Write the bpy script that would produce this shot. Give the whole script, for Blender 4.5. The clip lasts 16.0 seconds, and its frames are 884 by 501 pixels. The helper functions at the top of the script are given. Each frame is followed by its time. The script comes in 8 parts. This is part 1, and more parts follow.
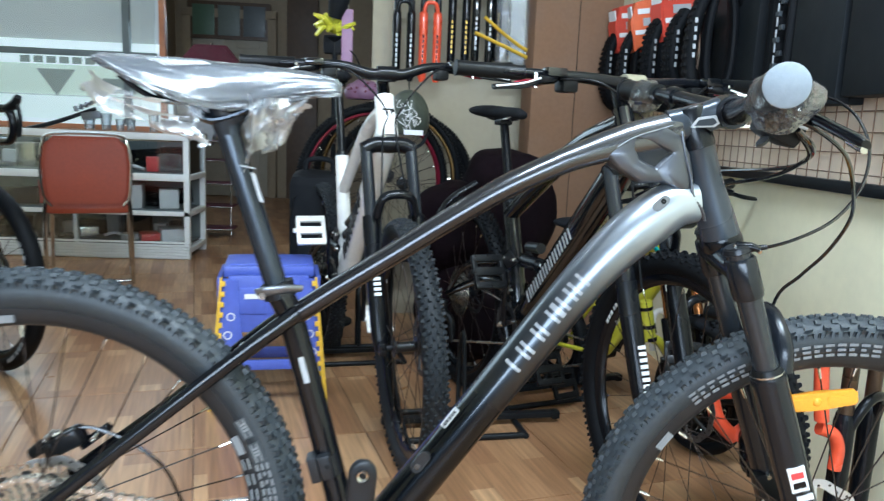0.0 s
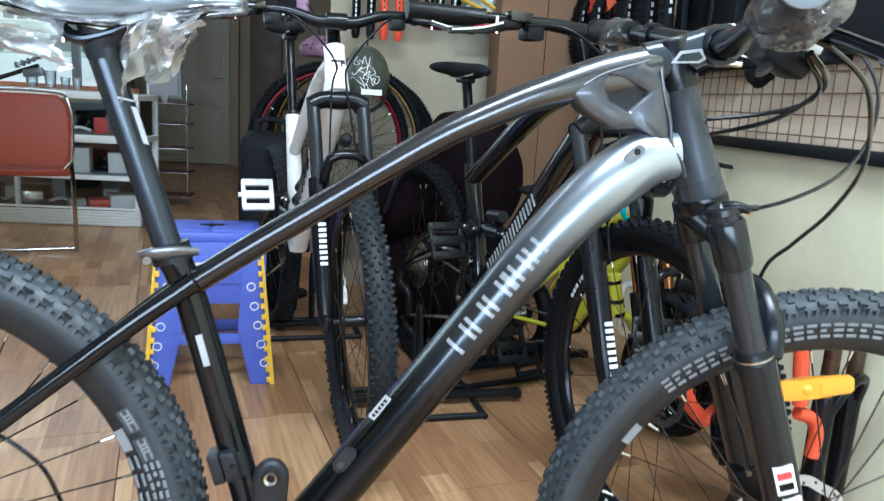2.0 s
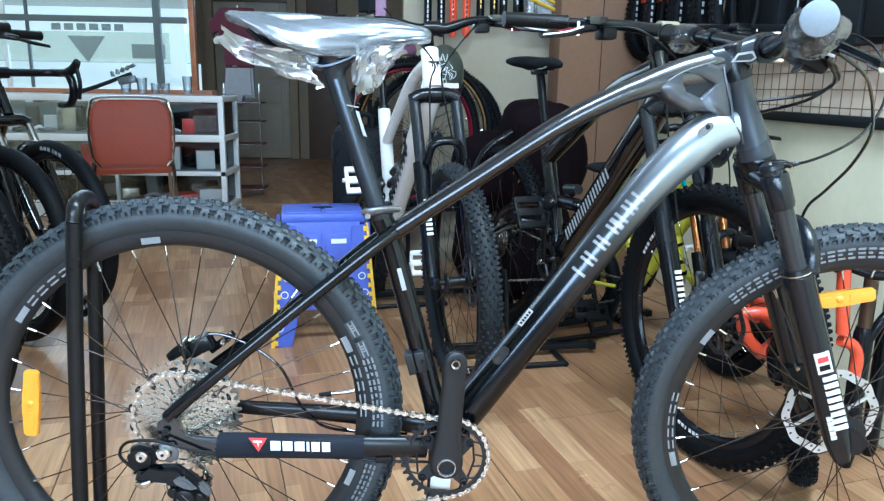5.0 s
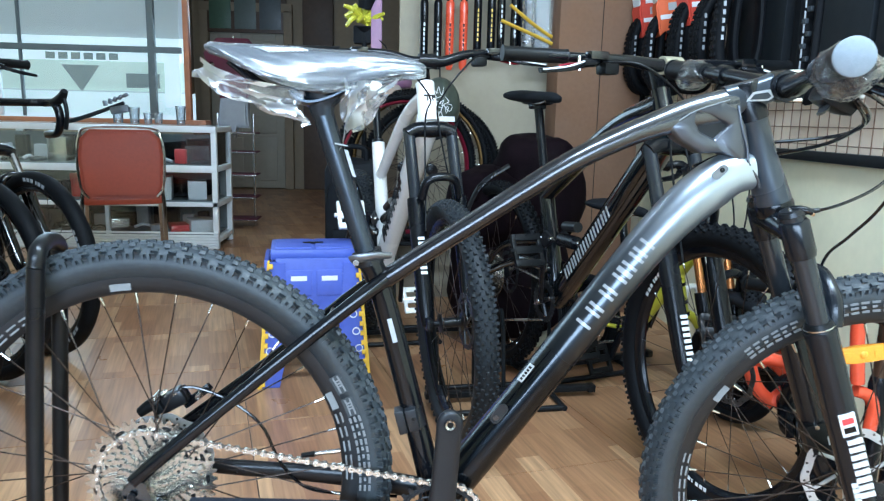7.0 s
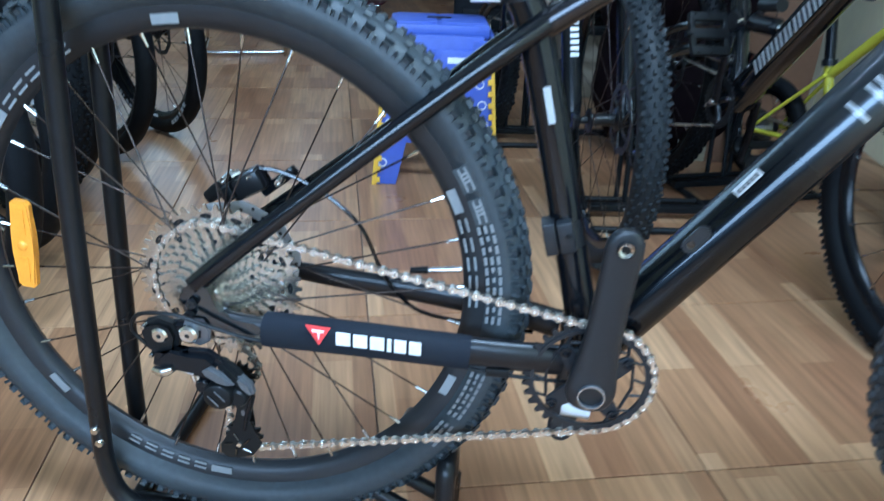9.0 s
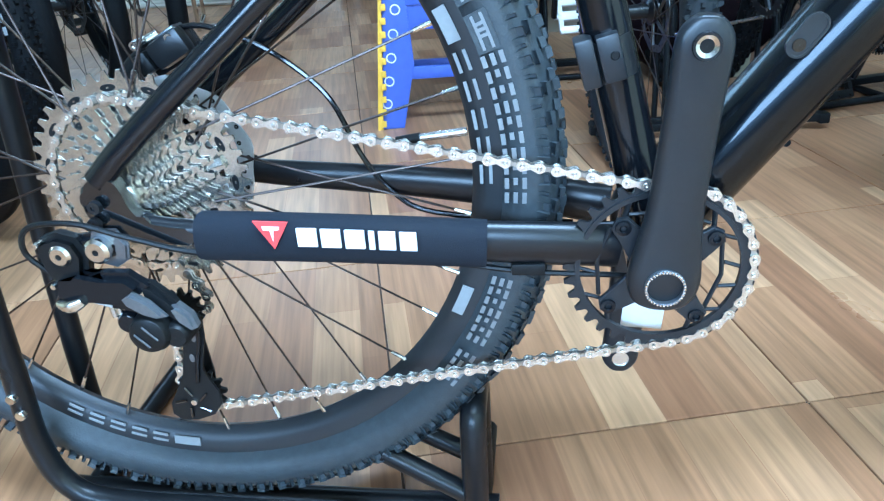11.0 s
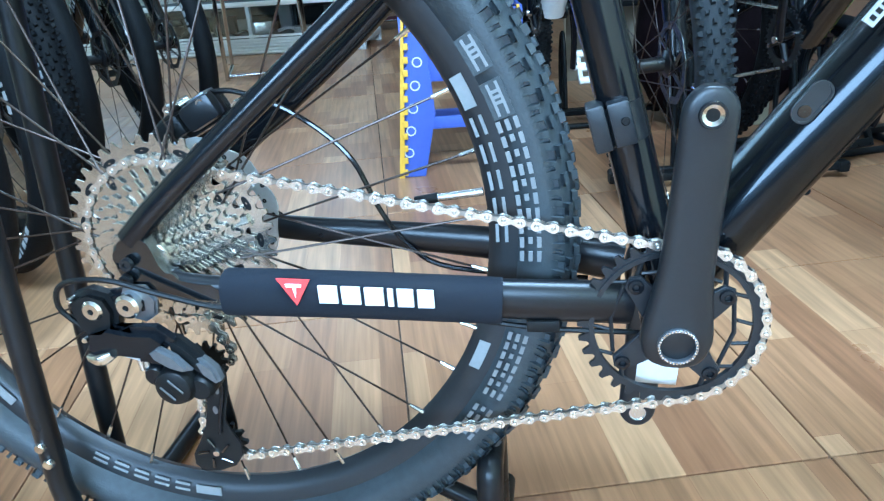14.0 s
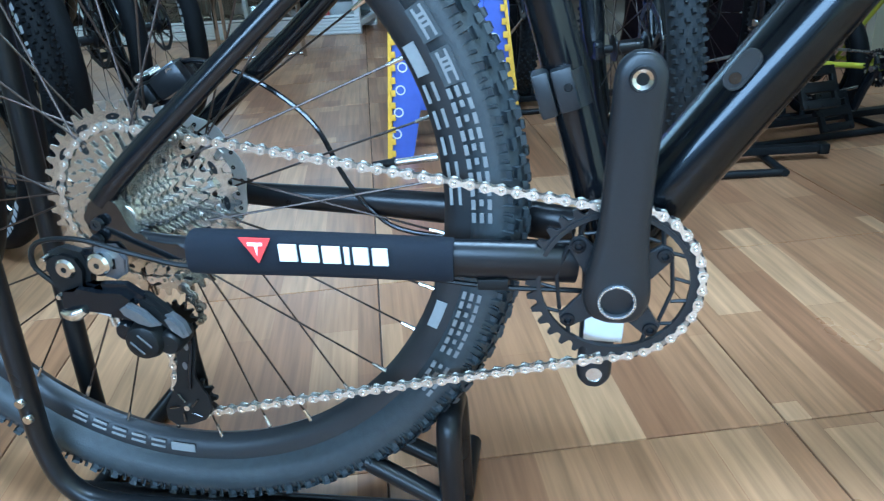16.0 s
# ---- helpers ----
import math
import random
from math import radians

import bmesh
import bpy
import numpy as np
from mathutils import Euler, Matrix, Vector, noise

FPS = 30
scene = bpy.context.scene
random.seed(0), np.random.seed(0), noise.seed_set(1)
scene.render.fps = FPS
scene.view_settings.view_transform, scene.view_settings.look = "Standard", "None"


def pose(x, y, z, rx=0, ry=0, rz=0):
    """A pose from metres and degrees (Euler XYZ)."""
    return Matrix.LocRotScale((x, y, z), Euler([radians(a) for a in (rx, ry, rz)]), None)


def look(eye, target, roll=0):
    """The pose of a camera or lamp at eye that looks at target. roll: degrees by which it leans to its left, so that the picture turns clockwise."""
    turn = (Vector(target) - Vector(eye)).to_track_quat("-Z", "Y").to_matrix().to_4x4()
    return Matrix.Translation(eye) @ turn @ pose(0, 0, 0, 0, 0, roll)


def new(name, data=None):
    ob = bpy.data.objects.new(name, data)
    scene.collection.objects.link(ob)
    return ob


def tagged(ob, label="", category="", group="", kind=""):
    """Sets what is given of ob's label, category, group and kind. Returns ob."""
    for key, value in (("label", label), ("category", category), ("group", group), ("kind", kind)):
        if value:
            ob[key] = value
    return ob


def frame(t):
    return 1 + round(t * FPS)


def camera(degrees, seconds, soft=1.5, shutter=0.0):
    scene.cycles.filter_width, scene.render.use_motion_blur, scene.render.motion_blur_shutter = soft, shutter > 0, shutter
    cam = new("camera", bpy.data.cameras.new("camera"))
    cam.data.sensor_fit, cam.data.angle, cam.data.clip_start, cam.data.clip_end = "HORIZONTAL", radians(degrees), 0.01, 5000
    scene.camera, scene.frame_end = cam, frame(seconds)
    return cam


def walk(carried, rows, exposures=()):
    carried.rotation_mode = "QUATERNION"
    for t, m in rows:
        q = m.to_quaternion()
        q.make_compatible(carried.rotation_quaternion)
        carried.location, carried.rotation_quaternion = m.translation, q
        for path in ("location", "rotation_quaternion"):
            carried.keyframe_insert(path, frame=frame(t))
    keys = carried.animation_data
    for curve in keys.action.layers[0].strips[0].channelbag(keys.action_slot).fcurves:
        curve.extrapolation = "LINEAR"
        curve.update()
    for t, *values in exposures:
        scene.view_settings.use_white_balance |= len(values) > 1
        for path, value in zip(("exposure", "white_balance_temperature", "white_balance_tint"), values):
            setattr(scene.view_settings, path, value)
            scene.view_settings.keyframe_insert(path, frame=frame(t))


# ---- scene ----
cam = camera(62.53, 16.0, soft=1.25, shutter=0.5)
# seconds, eye x y z, yaw, pitch, roll
PATH = [
    (0.0, 0.0321, -0.9391, 0.9258, -4.46, -9.56, 2.39),
    (0.5, 0.0730, -0.7857, 0.9101, -6.92, -9.12, 2.83),
    (1.0, 0.0940, -0.7058, 0.8984, -7.25, -9.83, 3.32),
    (1.5, 0.0928, -0.7195, 0.8959, -7.36, -10.14, 3.35),
    (2.0, 0.0901, -0.7879, 0.8845, -6.87, -11.53, 3.49),
    (2.5, 0.0750, -0.8711, 0.8823, -5.85, -12.98, 2.17),
    (3.0, 0.0379, -0.9414, 0.8746, -4.36, -13.60, 2.64),
    (3.5, 0.0023, -0.9819, 0.8695, -2.00, -13.78, 2.22),
    (6.0, -0.0882, -1.1478, 0.9122, -4.13, -11.67, 0.18),
    (6.5, -0.0823, -1.0981, 0.9108, -5.03, -11.13, 1.20),
    (7.0, -0.0670, -1.0220, 0.9068, -3.71, -10.32, 1.37),
    (7.5, -0.0416, -0.9292, 0.8888, -3.61, -12.26, 0.28),
    (8.0, -0.0547, -0.8689, 0.8549, 0.95, -19.22, 1.91),
    (8.5, -0.0744, -0.7945, 0.8351, 2.08, -22.89, 4.32),
    (9.0, -0.0986, -0.7110, 0.7780, 5.66, -25.63, 2.40),
    (9.5, -0.1023, -0.6506, 0.6917, 7.84, -27.26, -1.04),
    (12.0, -0.0836, -0.5330, 0.5839, 8.32, -25.92, -4.48),
    (12.5, -0.0849, -0.5430, 0.6196, 8.00, -22.74, -4.74),
    (13.0, -0.0796, -0.5515, 0.6152, 7.90, -22.88, -2.96),
    (13.5, -0.0902, -0.5562, 0.6116, 8.76, -23.33, -2.85),
    (14.0, -0.0841, -0.5593, 0.6083, 10.11, -23.40, -4.29),
    (14.5, -0.0895, -0.5792, 0.6177, 11.98, -23.26, -4.83),
    (15.0, -0.0961, -0.5892, 0.6135, 13.00, -23.94, -5.27),
    (15.5, -0.0694, -0.5835, 0.5939, 11.42, -24.29, -4.20),
    (16.0, -0.0425, -0.5891, 0.5975, 10.21, -24.33, -4.05),
]


def heading(yaw, pitch):
    a, b = radians(yaw), radians(pitch)
    return Vector((-math.sin(a) * math.cos(b), math.cos(a) * math.cos(b), math.sin(b)))


EXPOSURE = [(0.0, 0.14, 5100, 3), (2.5, 0.20, 5010, 3), (3.5, 0.19, 4710, 1), (6.0, 0.29, 4680, 1), (7.4, 0.21, 4800, 2), (8.5, 0.16, 4400, 0), (9.0, 0.0, 4250, 0), (9.5, 0.59, 4050, -2), (12.0, 0.60, 4080, -3), (12.5, 0.44, 4220, -3), (14.5, 0.65, 4080, -5), (16.0, 0.22, 4080, -4)]
walk(cam, [(t, look((x, y, z), Vector((x, y, z)) + heading(yaw, pitch), roll)) for t, x, y, z, yaw, pitch, roll in PATH],
     EXPOSURE)

# ---- world and daylight from the open shop front behind the camera ----
world = bpy.data.worlds.new("overcast_sky")
scene.world = world
world.use_nodes = True
wn = world.node_tree.nodes
sky = wn.new("ShaderNodeTexSky")
sky.sky_type, sky.sun_disc, sky.sun_elevation, sky.sun_rotation = "NISHITA", False, radians(48), radians(200)
wn["Background"].inputs["Strength"].default_value = 0.12
world.node_tree.links.new(sky.outputs[0], wn["Background"].inputs["Color"])
sun = new("sun", bpy.data.lights.new("sun", "SUN"))
sun.data.energy, sun.data.angle, sun.data.color = 0.8, radians(15), (1.0, 0.96, 0.9)
sun.matrix_world = look((2.0, -9.0, 9.0), (0, -3.0, 0))


def area(name, size, power, colour, m):
    lamp = new(name, bpy.data.lights.new(name, "AREA"))
    lamp.data.shape, lamp.data.size, lamp.data.size_y = "RECTANGLE", size[0], size[1]
    lamp.data.energy, lamp.data.color = power, colour
    lamp.matrix_world = m
    return lamp


area("shop_front_daylight", (2.6, 0.9), 104, (0.97, 0.985, 1.0), look((-0.45, -2.95, 1.25), (0.45, 1.0, 1.0)))
area("ceiling_panel_light", (1.7, 0.6), 118, (1.0, 0.985, 0.955), look((0.30, -0.60, 2.88), (0.30, -0.599, 0)))
# added fill that brightens the counter; no fitting is known there
area("counter_fill_light", (1.3, 0.12), 13, (1.0, 0.98, 0.94), look((-1.7, 2.9, 2.88), (-1.7, 2.901, 0)))
# unseen fill, added to lift the passage and its door
area("passage_fill_light", (1.2, 0.2), 4, (1.0, 0.93, 0.82), look((-1.4, 5.6, 2.88), (-1.4, 5.601, 0)))
area("window_daylight", (2.6, 1.4), 26, (0.92, 1.0, 0.97), look((-2.9, 4.62, 1.65), (-2.6, 2.0, 0.8)))


# ---- materials ----
def material(name, colour, rough=0.5, metal=0.0, vary=0.12, scale=40.0, bump=0.0, bump_scale=200.0, clear=0.0, second=None, patch=6.0, spec=None):
    """Colour with fine grain and broad patches, uneven gloss and fine relief."""
    m = bpy.data.materials.new(name)
    m.use_nodes = True
    n, l = m.node_tree.nodes, m.node_tree.links
    b = n["Principled BSDF"]
    b.inputs["Metallic"].default_value = metal
    b.inputs["Coat Weight"].default_value = clear
    b.inputs["Coat Roughness"].default_value = 0.09
    if max(colour) < 0.03 and metal < 0.2:
        b.inputs["Specular IOR Level"].default_value = 0.2 if rough > 0.34 else 0.35
    if spec is not None:
        b.inputs["Specular IOR Level"].default_value = spec
    co = n.new("ShaderNodeTexCoord")
    fine, broad = n.new("ShaderNodeTexNoise"), n.new("ShaderNodeTexNoise")
    fine.inputs["Scale"].default_value, broad.inputs["Scale"].default_value = scale, patch
    fine.inputs["Detail"].default_value = 6
    l.new(co.outputs["Object"], fine.inputs["Vector"])
    l.new(co.outputs["Object"], broad.inputs["Vector"])
    add = n.new("ShaderNodeMath")
    add.operation = "ADD"
    l.new(fine.outputs["Fac"], add.inputs[0])
    l.new(broad.outputs["Fac"], add.inputs[1])
    ramp = n.new("ShaderNodeMapRange")
    ramp.inputs["From Min"].default_value, ramp.inputs["From Max"].default_value = 0.6, 1.4
    l.new(add.outputs[0], ramp.inputs["Value"])
    mix = n.new("ShaderNodeMix")
    mix.data_type = "RGBA"
    a = tuple(max(0.0, c * (1 - vary)) for c in colour)
    z = second if second else tuple(min(1.0, c * (1 + vary)) for c in colour)
    mix.inputs[6].default_value, mix.inputs[7].default_value = (*a, 1), (*z, 1)
    l.new(ramp.outputs[0], mix.inputs[0])
    l.new(mix.outputs[2], b.inputs["Base Color"])
    rr = n.new("ShaderNodeMapRange")
    rr.inputs["From Min"].default_value, rr.inputs["From Max"].default_value = 0.3, 0.7
    rr.inputs["To Min"].default_value, rr.inputs["To Max"].default_value = max(0.02, rough * 0.8), min(1.0, rough * 1.2)
    l.new(broad.outputs["Fac"], rr.inputs["Value"])
    l.new(rr.outputs[0], b.inputs["Roughness"])
    if bump:
        bn, bp = n.new("ShaderNodeTexNoise"), n.new("ShaderNodeBump")
        bn.inputs["Scale"].default_value, bn.inputs["Detail"].default_value = bump_scale, 4
        bp.inputs["Strength"].default_value, bp.inputs["Distance"].default_value = bump, 0.002
        l.new(co.outputs["Object"], bn.inputs["Vector"])
        l.new(bn.outputs["Fac"], bp.inputs["Height"])
        l.new(bp.outputs[0], b.inputs["Normal"])
    return m


def fade_paint(name, stops, axis, lo, hi, rough, metal, gloss=None):
    """Paint sprayed from one colour into another along the tube."""
    m = material(name, (0.1, 0.1, 0.1), rough, metal, 0.1, 900, 0.0, clear=0.4)
    n, l = m.node_tree.nodes, m.node_tree.links
    co, sp, mr, cr = n.new("ShaderNodeTexCoord"), n.new("ShaderNodeVectorMath"), n.new("ShaderNodeMapRange"), n.new("ShaderNodeValToRGB")
    sp.operation = "DOT_PRODUCT"
    sp.inputs[1].default_value = axis
    mr.inputs["From Min"].default_value, mr.inputs["From Max"].default_value = lo, hi
    l.new(co.outputs["Object"], sp.inputs[0])
    l.new(sp.outputs["Value"], mr.inputs["Value"])
    l.new(mr.outputs[0], cr.inputs[0])
    cr.color_ramp.interpolation = "LINEAR"
    cr.color_ramp.elements[0].color, cr.color_ramp.elements[1].color = (*stops[0], 1), (*stops[1], 1)
    for at, f in ((0.45, 0.12), (0.75, 0.48)):
        e = cr.color_ramp.elements.new(at)
        e.color = (*(a + (c - a) * f for a, c in zip(*stops)), 1)
    l.new(cr.outputs[0], n["Principled BSDF"].inputs["Base Color"])
    n["Principled BSDF"].inputs["Coat Roughness"].default_value = 0.04
    gl = n.new("ShaderNodeMapRange")
    gl.inputs["To Min"].default_value, gl.inputs["To Max"].default_value = gloss or rough, rough
    l.new(mr.outputs[0], gl.inputs["Value"])
    l.new(gl.outputs[0], n["Principled BSDF"].inputs["Roughness"])
    return m


def film(name, tint, gloss_rough, amount, haze=0.0):
    """Thin clear plastic: mostly see-through, with a glossy crinkled skin."""
    m = bpy.data.materials.new(name)
    m.use_nodes = True
    n, l = m.node_tree.nodes, m.node_tree.links
    n.remove(n["Principled BSDF"])
    tr, gl, fr, mx = n.new("ShaderNodeBsdfTransparent"), n.new("ShaderNodeBsdfGlossy"), n.new("ShaderNodeFresnel"), n.new("ShaderNodeMixShader")
    tr.inputs["Color"].default_value = (*tint, 1)
    gl.inputs["Roughness"].default_value = gloss_rough
    mp = n.new("ShaderNodeMapRange")
    mp.inputs["To Min"].default_value, mp.inputs["To Max"].default_value = amount, 1.0
    l.new(fr.outputs[0], mp.inputs["Value"])
    l.new(mp.outputs[0], mx.inputs[0])
    l.new(tr.outputs[0], mx.inputs[1])
    l.new(gl.outputs[0], mx.inputs[2])
    if haze:
        df, m2 = n.new("ShaderNodeBsdfTranslucent"), n.new("ShaderNodeMixShader")
        dd, m3 = n.new("ShaderNodeBsdfDiffuse"), n.new("ShaderNodeMixShader")
        df.inputs["Color"].default_value = dd.inputs["Color"].default_value = (0.9, 0.92, 0.94, 1)
        l.new(df.outputs[0], m3.inputs[1])
        l.new(dd.outputs[0], m3.inputs[2])
        m2.inputs[0].default_value = haze
        l.new(mx.outputs[0], m2.inputs[1])
        l.new(m3.outputs[0], m2.inputs[2])
        mx = m2
    l.new(mx.outputs[0], n["Material Output"].inputs["Surface"])
    if gloss_rough > 0.05:
        co, bn, bp = n.new("ShaderNodeTexCoord"), n.new("ShaderNodeTexNoise"), n.new("ShaderNodeBump")
        bn.inputs["Scale"].default_value, bn.inputs["Detail"].default_value = 30, 4
        bp.inputs["Strength"].default_value, bp.inputs["Distance"].default_value = 0.2, 0.01
        l.new(co.outputs["Object"], bn.inputs["Vector"])
        l.new(bn.outputs["Fac"], bp.inputs["Height"])
        for s in (gl, fr):
            l.new(bp.outputs[0], s.inputs["Normal"])
    return m


def plank_tile(name):
    """Ceramic tile printed with short wooden strips of uneven tone, glazed."""
    m = bpy.data.materials.new(name)
    m.use_nodes = True
    n, l = m.node_tree.nodes, m.node_tree.links
    b = n["Principled BSDF"]
    co, info = n.new("ShaderNodeTexCoord"), n.new("ShaderNodeObjectInfo")
    shift = n.new("ShaderNodeVectorMath")
    shift.operation = "ADD"
    comb = n.new("ShaderNodeCombineXYZ")
    mul = n.new("ShaderNodeMath")
    mul.operation = "MULTIPLY"
    mul.inputs[1].default_value = 37.0
    l.new(info.outputs["Random"], mul.inputs[0])
    l.new(mul.outputs[0], comb.inputs["Y"])
    l.new(co.outputs["Object"], shift.inputs[0])
    l.new(comb.outputs[0], shift.inputs[1])
    turn = n.new("ShaderNodeMapping")
    turn.inputs["Rotation"].default_value = (0, 0, radians(90))
    l.new(shift.outputs[0], turn.inputs["Vector"])
    br = n.new("ShaderNodeTexBrick")
    br.inputs["Scale"].default_value = 1.0
    br.inputs["Brick Width"].default_value, br.inputs["Row Height"].default_value = 0.36, 0.0715
    br.inputs["Mortar Size"].default_value, br.inputs["Mortar Smooth"].default_value = 0.0006, 0.2
    br.inputs["Color1"].default_value, br.inputs["Color2"].default_value = (0, 0, 0, 1), (1, 1, 1, 1)
    br.inputs["Mortar"].default_value = (0.15, 0.15, 0.15, 1)
    br.offset, br.offset_frequency = 0.37, 2
    l.new(turn.outputs[0], br.inputs["Vector"])
    ramp = n.new("ShaderNodeValToRGB")
    els = ramp.color_ramp.elements
    els[0].color, els[1].color = (0.245, 0.125, 0.059, 1), (0.430, 0.264, 0.133, 1)
    mid = els.new(0.5)
    mid.color = (0.32, 0.178, 0.084, 1)
    l.new(br.outputs["Color"], ramp.inputs[0])
    gr = n.new("ShaderNodeTexNoise")
    gm = n.new("ShaderNodeMapping")
    gm.inputs["Scale"].default_value = (30, 1.3, 8)
    gr.inputs["Scale"].default_value, gr.inputs["Detail"].default_value = 3.0, 8
    l.new(shift.outputs[0], gm.inputs["Vector"])
    l.new(gm.outputs[0], gr.inputs["Vector"])
    gmap = n.new("ShaderNodeMapRange")
    gmap.inputs["From Min"].default_value, gmap.inputs["From Max"].default_value = 0.3, 0.7
    gmap.inputs["To Min"].default_value, gmap.inputs["To Max"].default_value = 0.72, 1.24
    l.new(gr.outputs["Fac"], gmap.inputs["Value"])
    mx = n.new("ShaderNodeVectorMath")
    mx.operation = "MULTIPLY"
    l.new(ramp.outputs[0], mx.inputs[0])
    l.new(gmap.outputs[0], mx.inputs[1])
    l.new(mx.outputs[0], b.inputs["Base Color"])
    dn = n.new("ShaderNodeTexNoise")
    dn.inputs["Scale"].default_value, dn.inputs["Detail"].default_value = 5.0, 5
    l.new(shift.outputs[0], dn.inputs["Vector"])
    dm = n.new("ShaderNodeMapRange")
    dm.inputs["To Min"].default_value, dm.inputs["To Max"].default_value = 0.22, 0.40
    b.inputs["Specular IOR Level"].default_value = 0.34
    l.new(dn.outputs["Fac"], dm.inputs["Value"])
    l.new(dm.outputs[0], b.inputs["Roughness"])
    return m


# emission put into the colour in place of daylight falling on it
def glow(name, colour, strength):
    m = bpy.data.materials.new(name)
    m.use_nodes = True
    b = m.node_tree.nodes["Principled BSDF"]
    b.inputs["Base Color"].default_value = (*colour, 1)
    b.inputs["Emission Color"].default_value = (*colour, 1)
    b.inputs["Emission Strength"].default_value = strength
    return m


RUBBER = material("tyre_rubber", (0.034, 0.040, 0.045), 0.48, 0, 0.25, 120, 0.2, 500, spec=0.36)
# darkened well below rubber's own black to match the dark rows
RUBBER_DARK = material("tyre_rubber_darkened", (0.0045, 0.005, 0.006), 0.6, 0, 0.3, 60, 0.3, 300, spec=0.12)
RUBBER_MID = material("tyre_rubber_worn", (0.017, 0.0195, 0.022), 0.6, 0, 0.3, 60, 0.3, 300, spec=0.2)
BLACK = material("satin_black_paint", (0.005, 0.0058, 0.0075), 0.24, 0, 0.2, 300, 0.04, 900, spec=0.3)
CRANKM = material("matt_black_crank_paint", (0.011, 0.0125, 0.015), 0.36, 0, 0.15, 300, 0.05, 1200, spec=0.4)
STANDM = material("black_stand_enamel", (0.006, 0.0065, 0.0075), 0.33, 0, 0.3, 60, 0.1, 200, spec=0.3)
STAYBLACK = material("satin_black_stay", (0.005, 0.0055, 0.007), 0.30, 0, 0.2, 300, 0.03, 900, spec=0.4)
GLOSS = material("gloss_black_paint", (0.005, 0.006, 0.007), 0.10, 0, 0.2, 200, clear=1.0)
FRAMEBLACK = material("satin_frame_black", (0.004, 0.0046, 0.006), 0.15, 0, 0.2, 300, 0.03, 900, spec=0.4)
PLASTIC = material("black_plastic", (0.007, 0.0075, 0.008), 0.36, 0, 0.2, 300, 0.1, 700)
ANODIZED = material("black_anodised_alloy", (0.014, 0.015, 0.017), 0.3, 0.35, 0.2, 500, 0.05, 900)
GREY_ALLOY = material("grey_alloy", (0.18, 0.19, 0.21), 0.33, 0.8, 0.15, 300)
DERGREY = material("dark_grey_derailleur_alloy", (0.13, 0.138, 0.15), 0.36, 0.6, 0.15, 300)
STEEL = material("polished_steel", (0.62, 0.62, 0.6), 0.22, 1.0, 0.1, 300)
COG = material("nickel_plated_steel", (0.47, 0.45, 0.395), 0.24, 0.94, 0.2, 160, 0.1, 400)
# inner links coloured darker for the shade in the gaps between links
CHAIND = material("darker_inner_link_steel", (0.34, 0.325, 0.29), 0.30, 0.9, 0.15, 300)
CHAINM = material("nickel_chain_steel", (0.62, 0.60, 0.55), 0.25, 0.92, 0.15, 300)
STAINLESS = material("ground_rotor_steel", (0.72, 0.73, 0.74), 0.5, 0.75, 0.1, 300)
SPOKE = material("black_steel_spoke", (0.05, 0.036, 0.028), 0.3, 0.6, 0.2, 300)
WHITE = material("white_print", (0.74, 0.75, 0.76), 0.45, 0, 0.06, 100)
GREYPRINT = material("grey_print", (0.34, 0.35, 0.36), 0.5, 0, 0.1, 200)
TYREPRINT = material("grey_tyre_print", (0.165, 0.172, 0.178), 0.6, 0, 0.1, 200)
RIMPRINT = material("white_rim_print", (0.22, 0.232, 0.24), 0.5, 0, 0.1, 200)
LOGO = material("pale_silver_print", (0.27, 0.28, 0.295), 0.4, 0.4, 0.08, 200)
SILVERPRINT = material("silver_print", (0.5, 0.52, 0.54), 0.35, 0.4, 0.08, 200)
ORANGE_REFLECTOR = material("amber_reflector_plastic", (0.85, 0.36, 0.02), 0.25, 0, 0.1, 300, 0.3, 1200, clear=0.4)
RED = material("red_print", (0.62, 0.05, 0.05), 0.45, 0, 0.08, 100)
SEATPOST = material("satin_seatpost", (0.034, 0.041, 0.051), 0.24, 0.55, 0.2, 300, 0.04, 900)
NEOPRENE = material("navy_black_neoprene", (0.012, 0.014, 0.020), 0.85, 0, 0.15, 700, 0.35, 1400)
DOWN = fade_paint("faded_silver_to_black_paint", ((0.006, 0.008, 0.011), (0.49, 0.54, 0.60)), (0.58, 0, 0.81), 0.53, 0.94, 0.32, 0.8, 0.27)
TOP = fade_paint("dark_metallic_paint", ((0.034, 0.033, 0.036), (0.115, 0.118, 0.126)), (1, 0, 0), -0.10, 0.36, 0.25, 0.85)
SILVERPAINT = material("silver_grey_paint", (0.095, 0.10, 0.112), 0.34, 0.75, 0.1, 900, clear=0.2)
GREYPAINT = material("graphite_paint", (0.036, 0.044, 0.055), 0.28, 0.3, 0.1, 900, clear=0.2)
FORKM = material("slate_black_fork_paint", (0.008, 0.0098, 0.013), 0.22, 0, 0.15, 300, 0.04, 900, spec=0.4)
RIMM = material("black_rim_alloy", (0.017, 0.0185, 0.021), 0.42, 0.2, 0.15, 300)
STANCHION = material("black_stanchion", (0.030, 0.034, 0.040), 0.20, 0.35, 0.1, 300, spec=0.6)
HOSE = material("gloss_black_hose", (0.006, 0.006, 0.007), 0.16, 0, 0.2, 300, clear=0.6)
HOLLOW = material("dark_reflection_metal", (0.020, 0.022, 0.026), 0.30, 0.6, 0.1, 300)
GRIPEND = material("grey_rubber", (0.21, 0.24, 0.27), 0.7, 0, 0.08, 200, 0.1, 500)
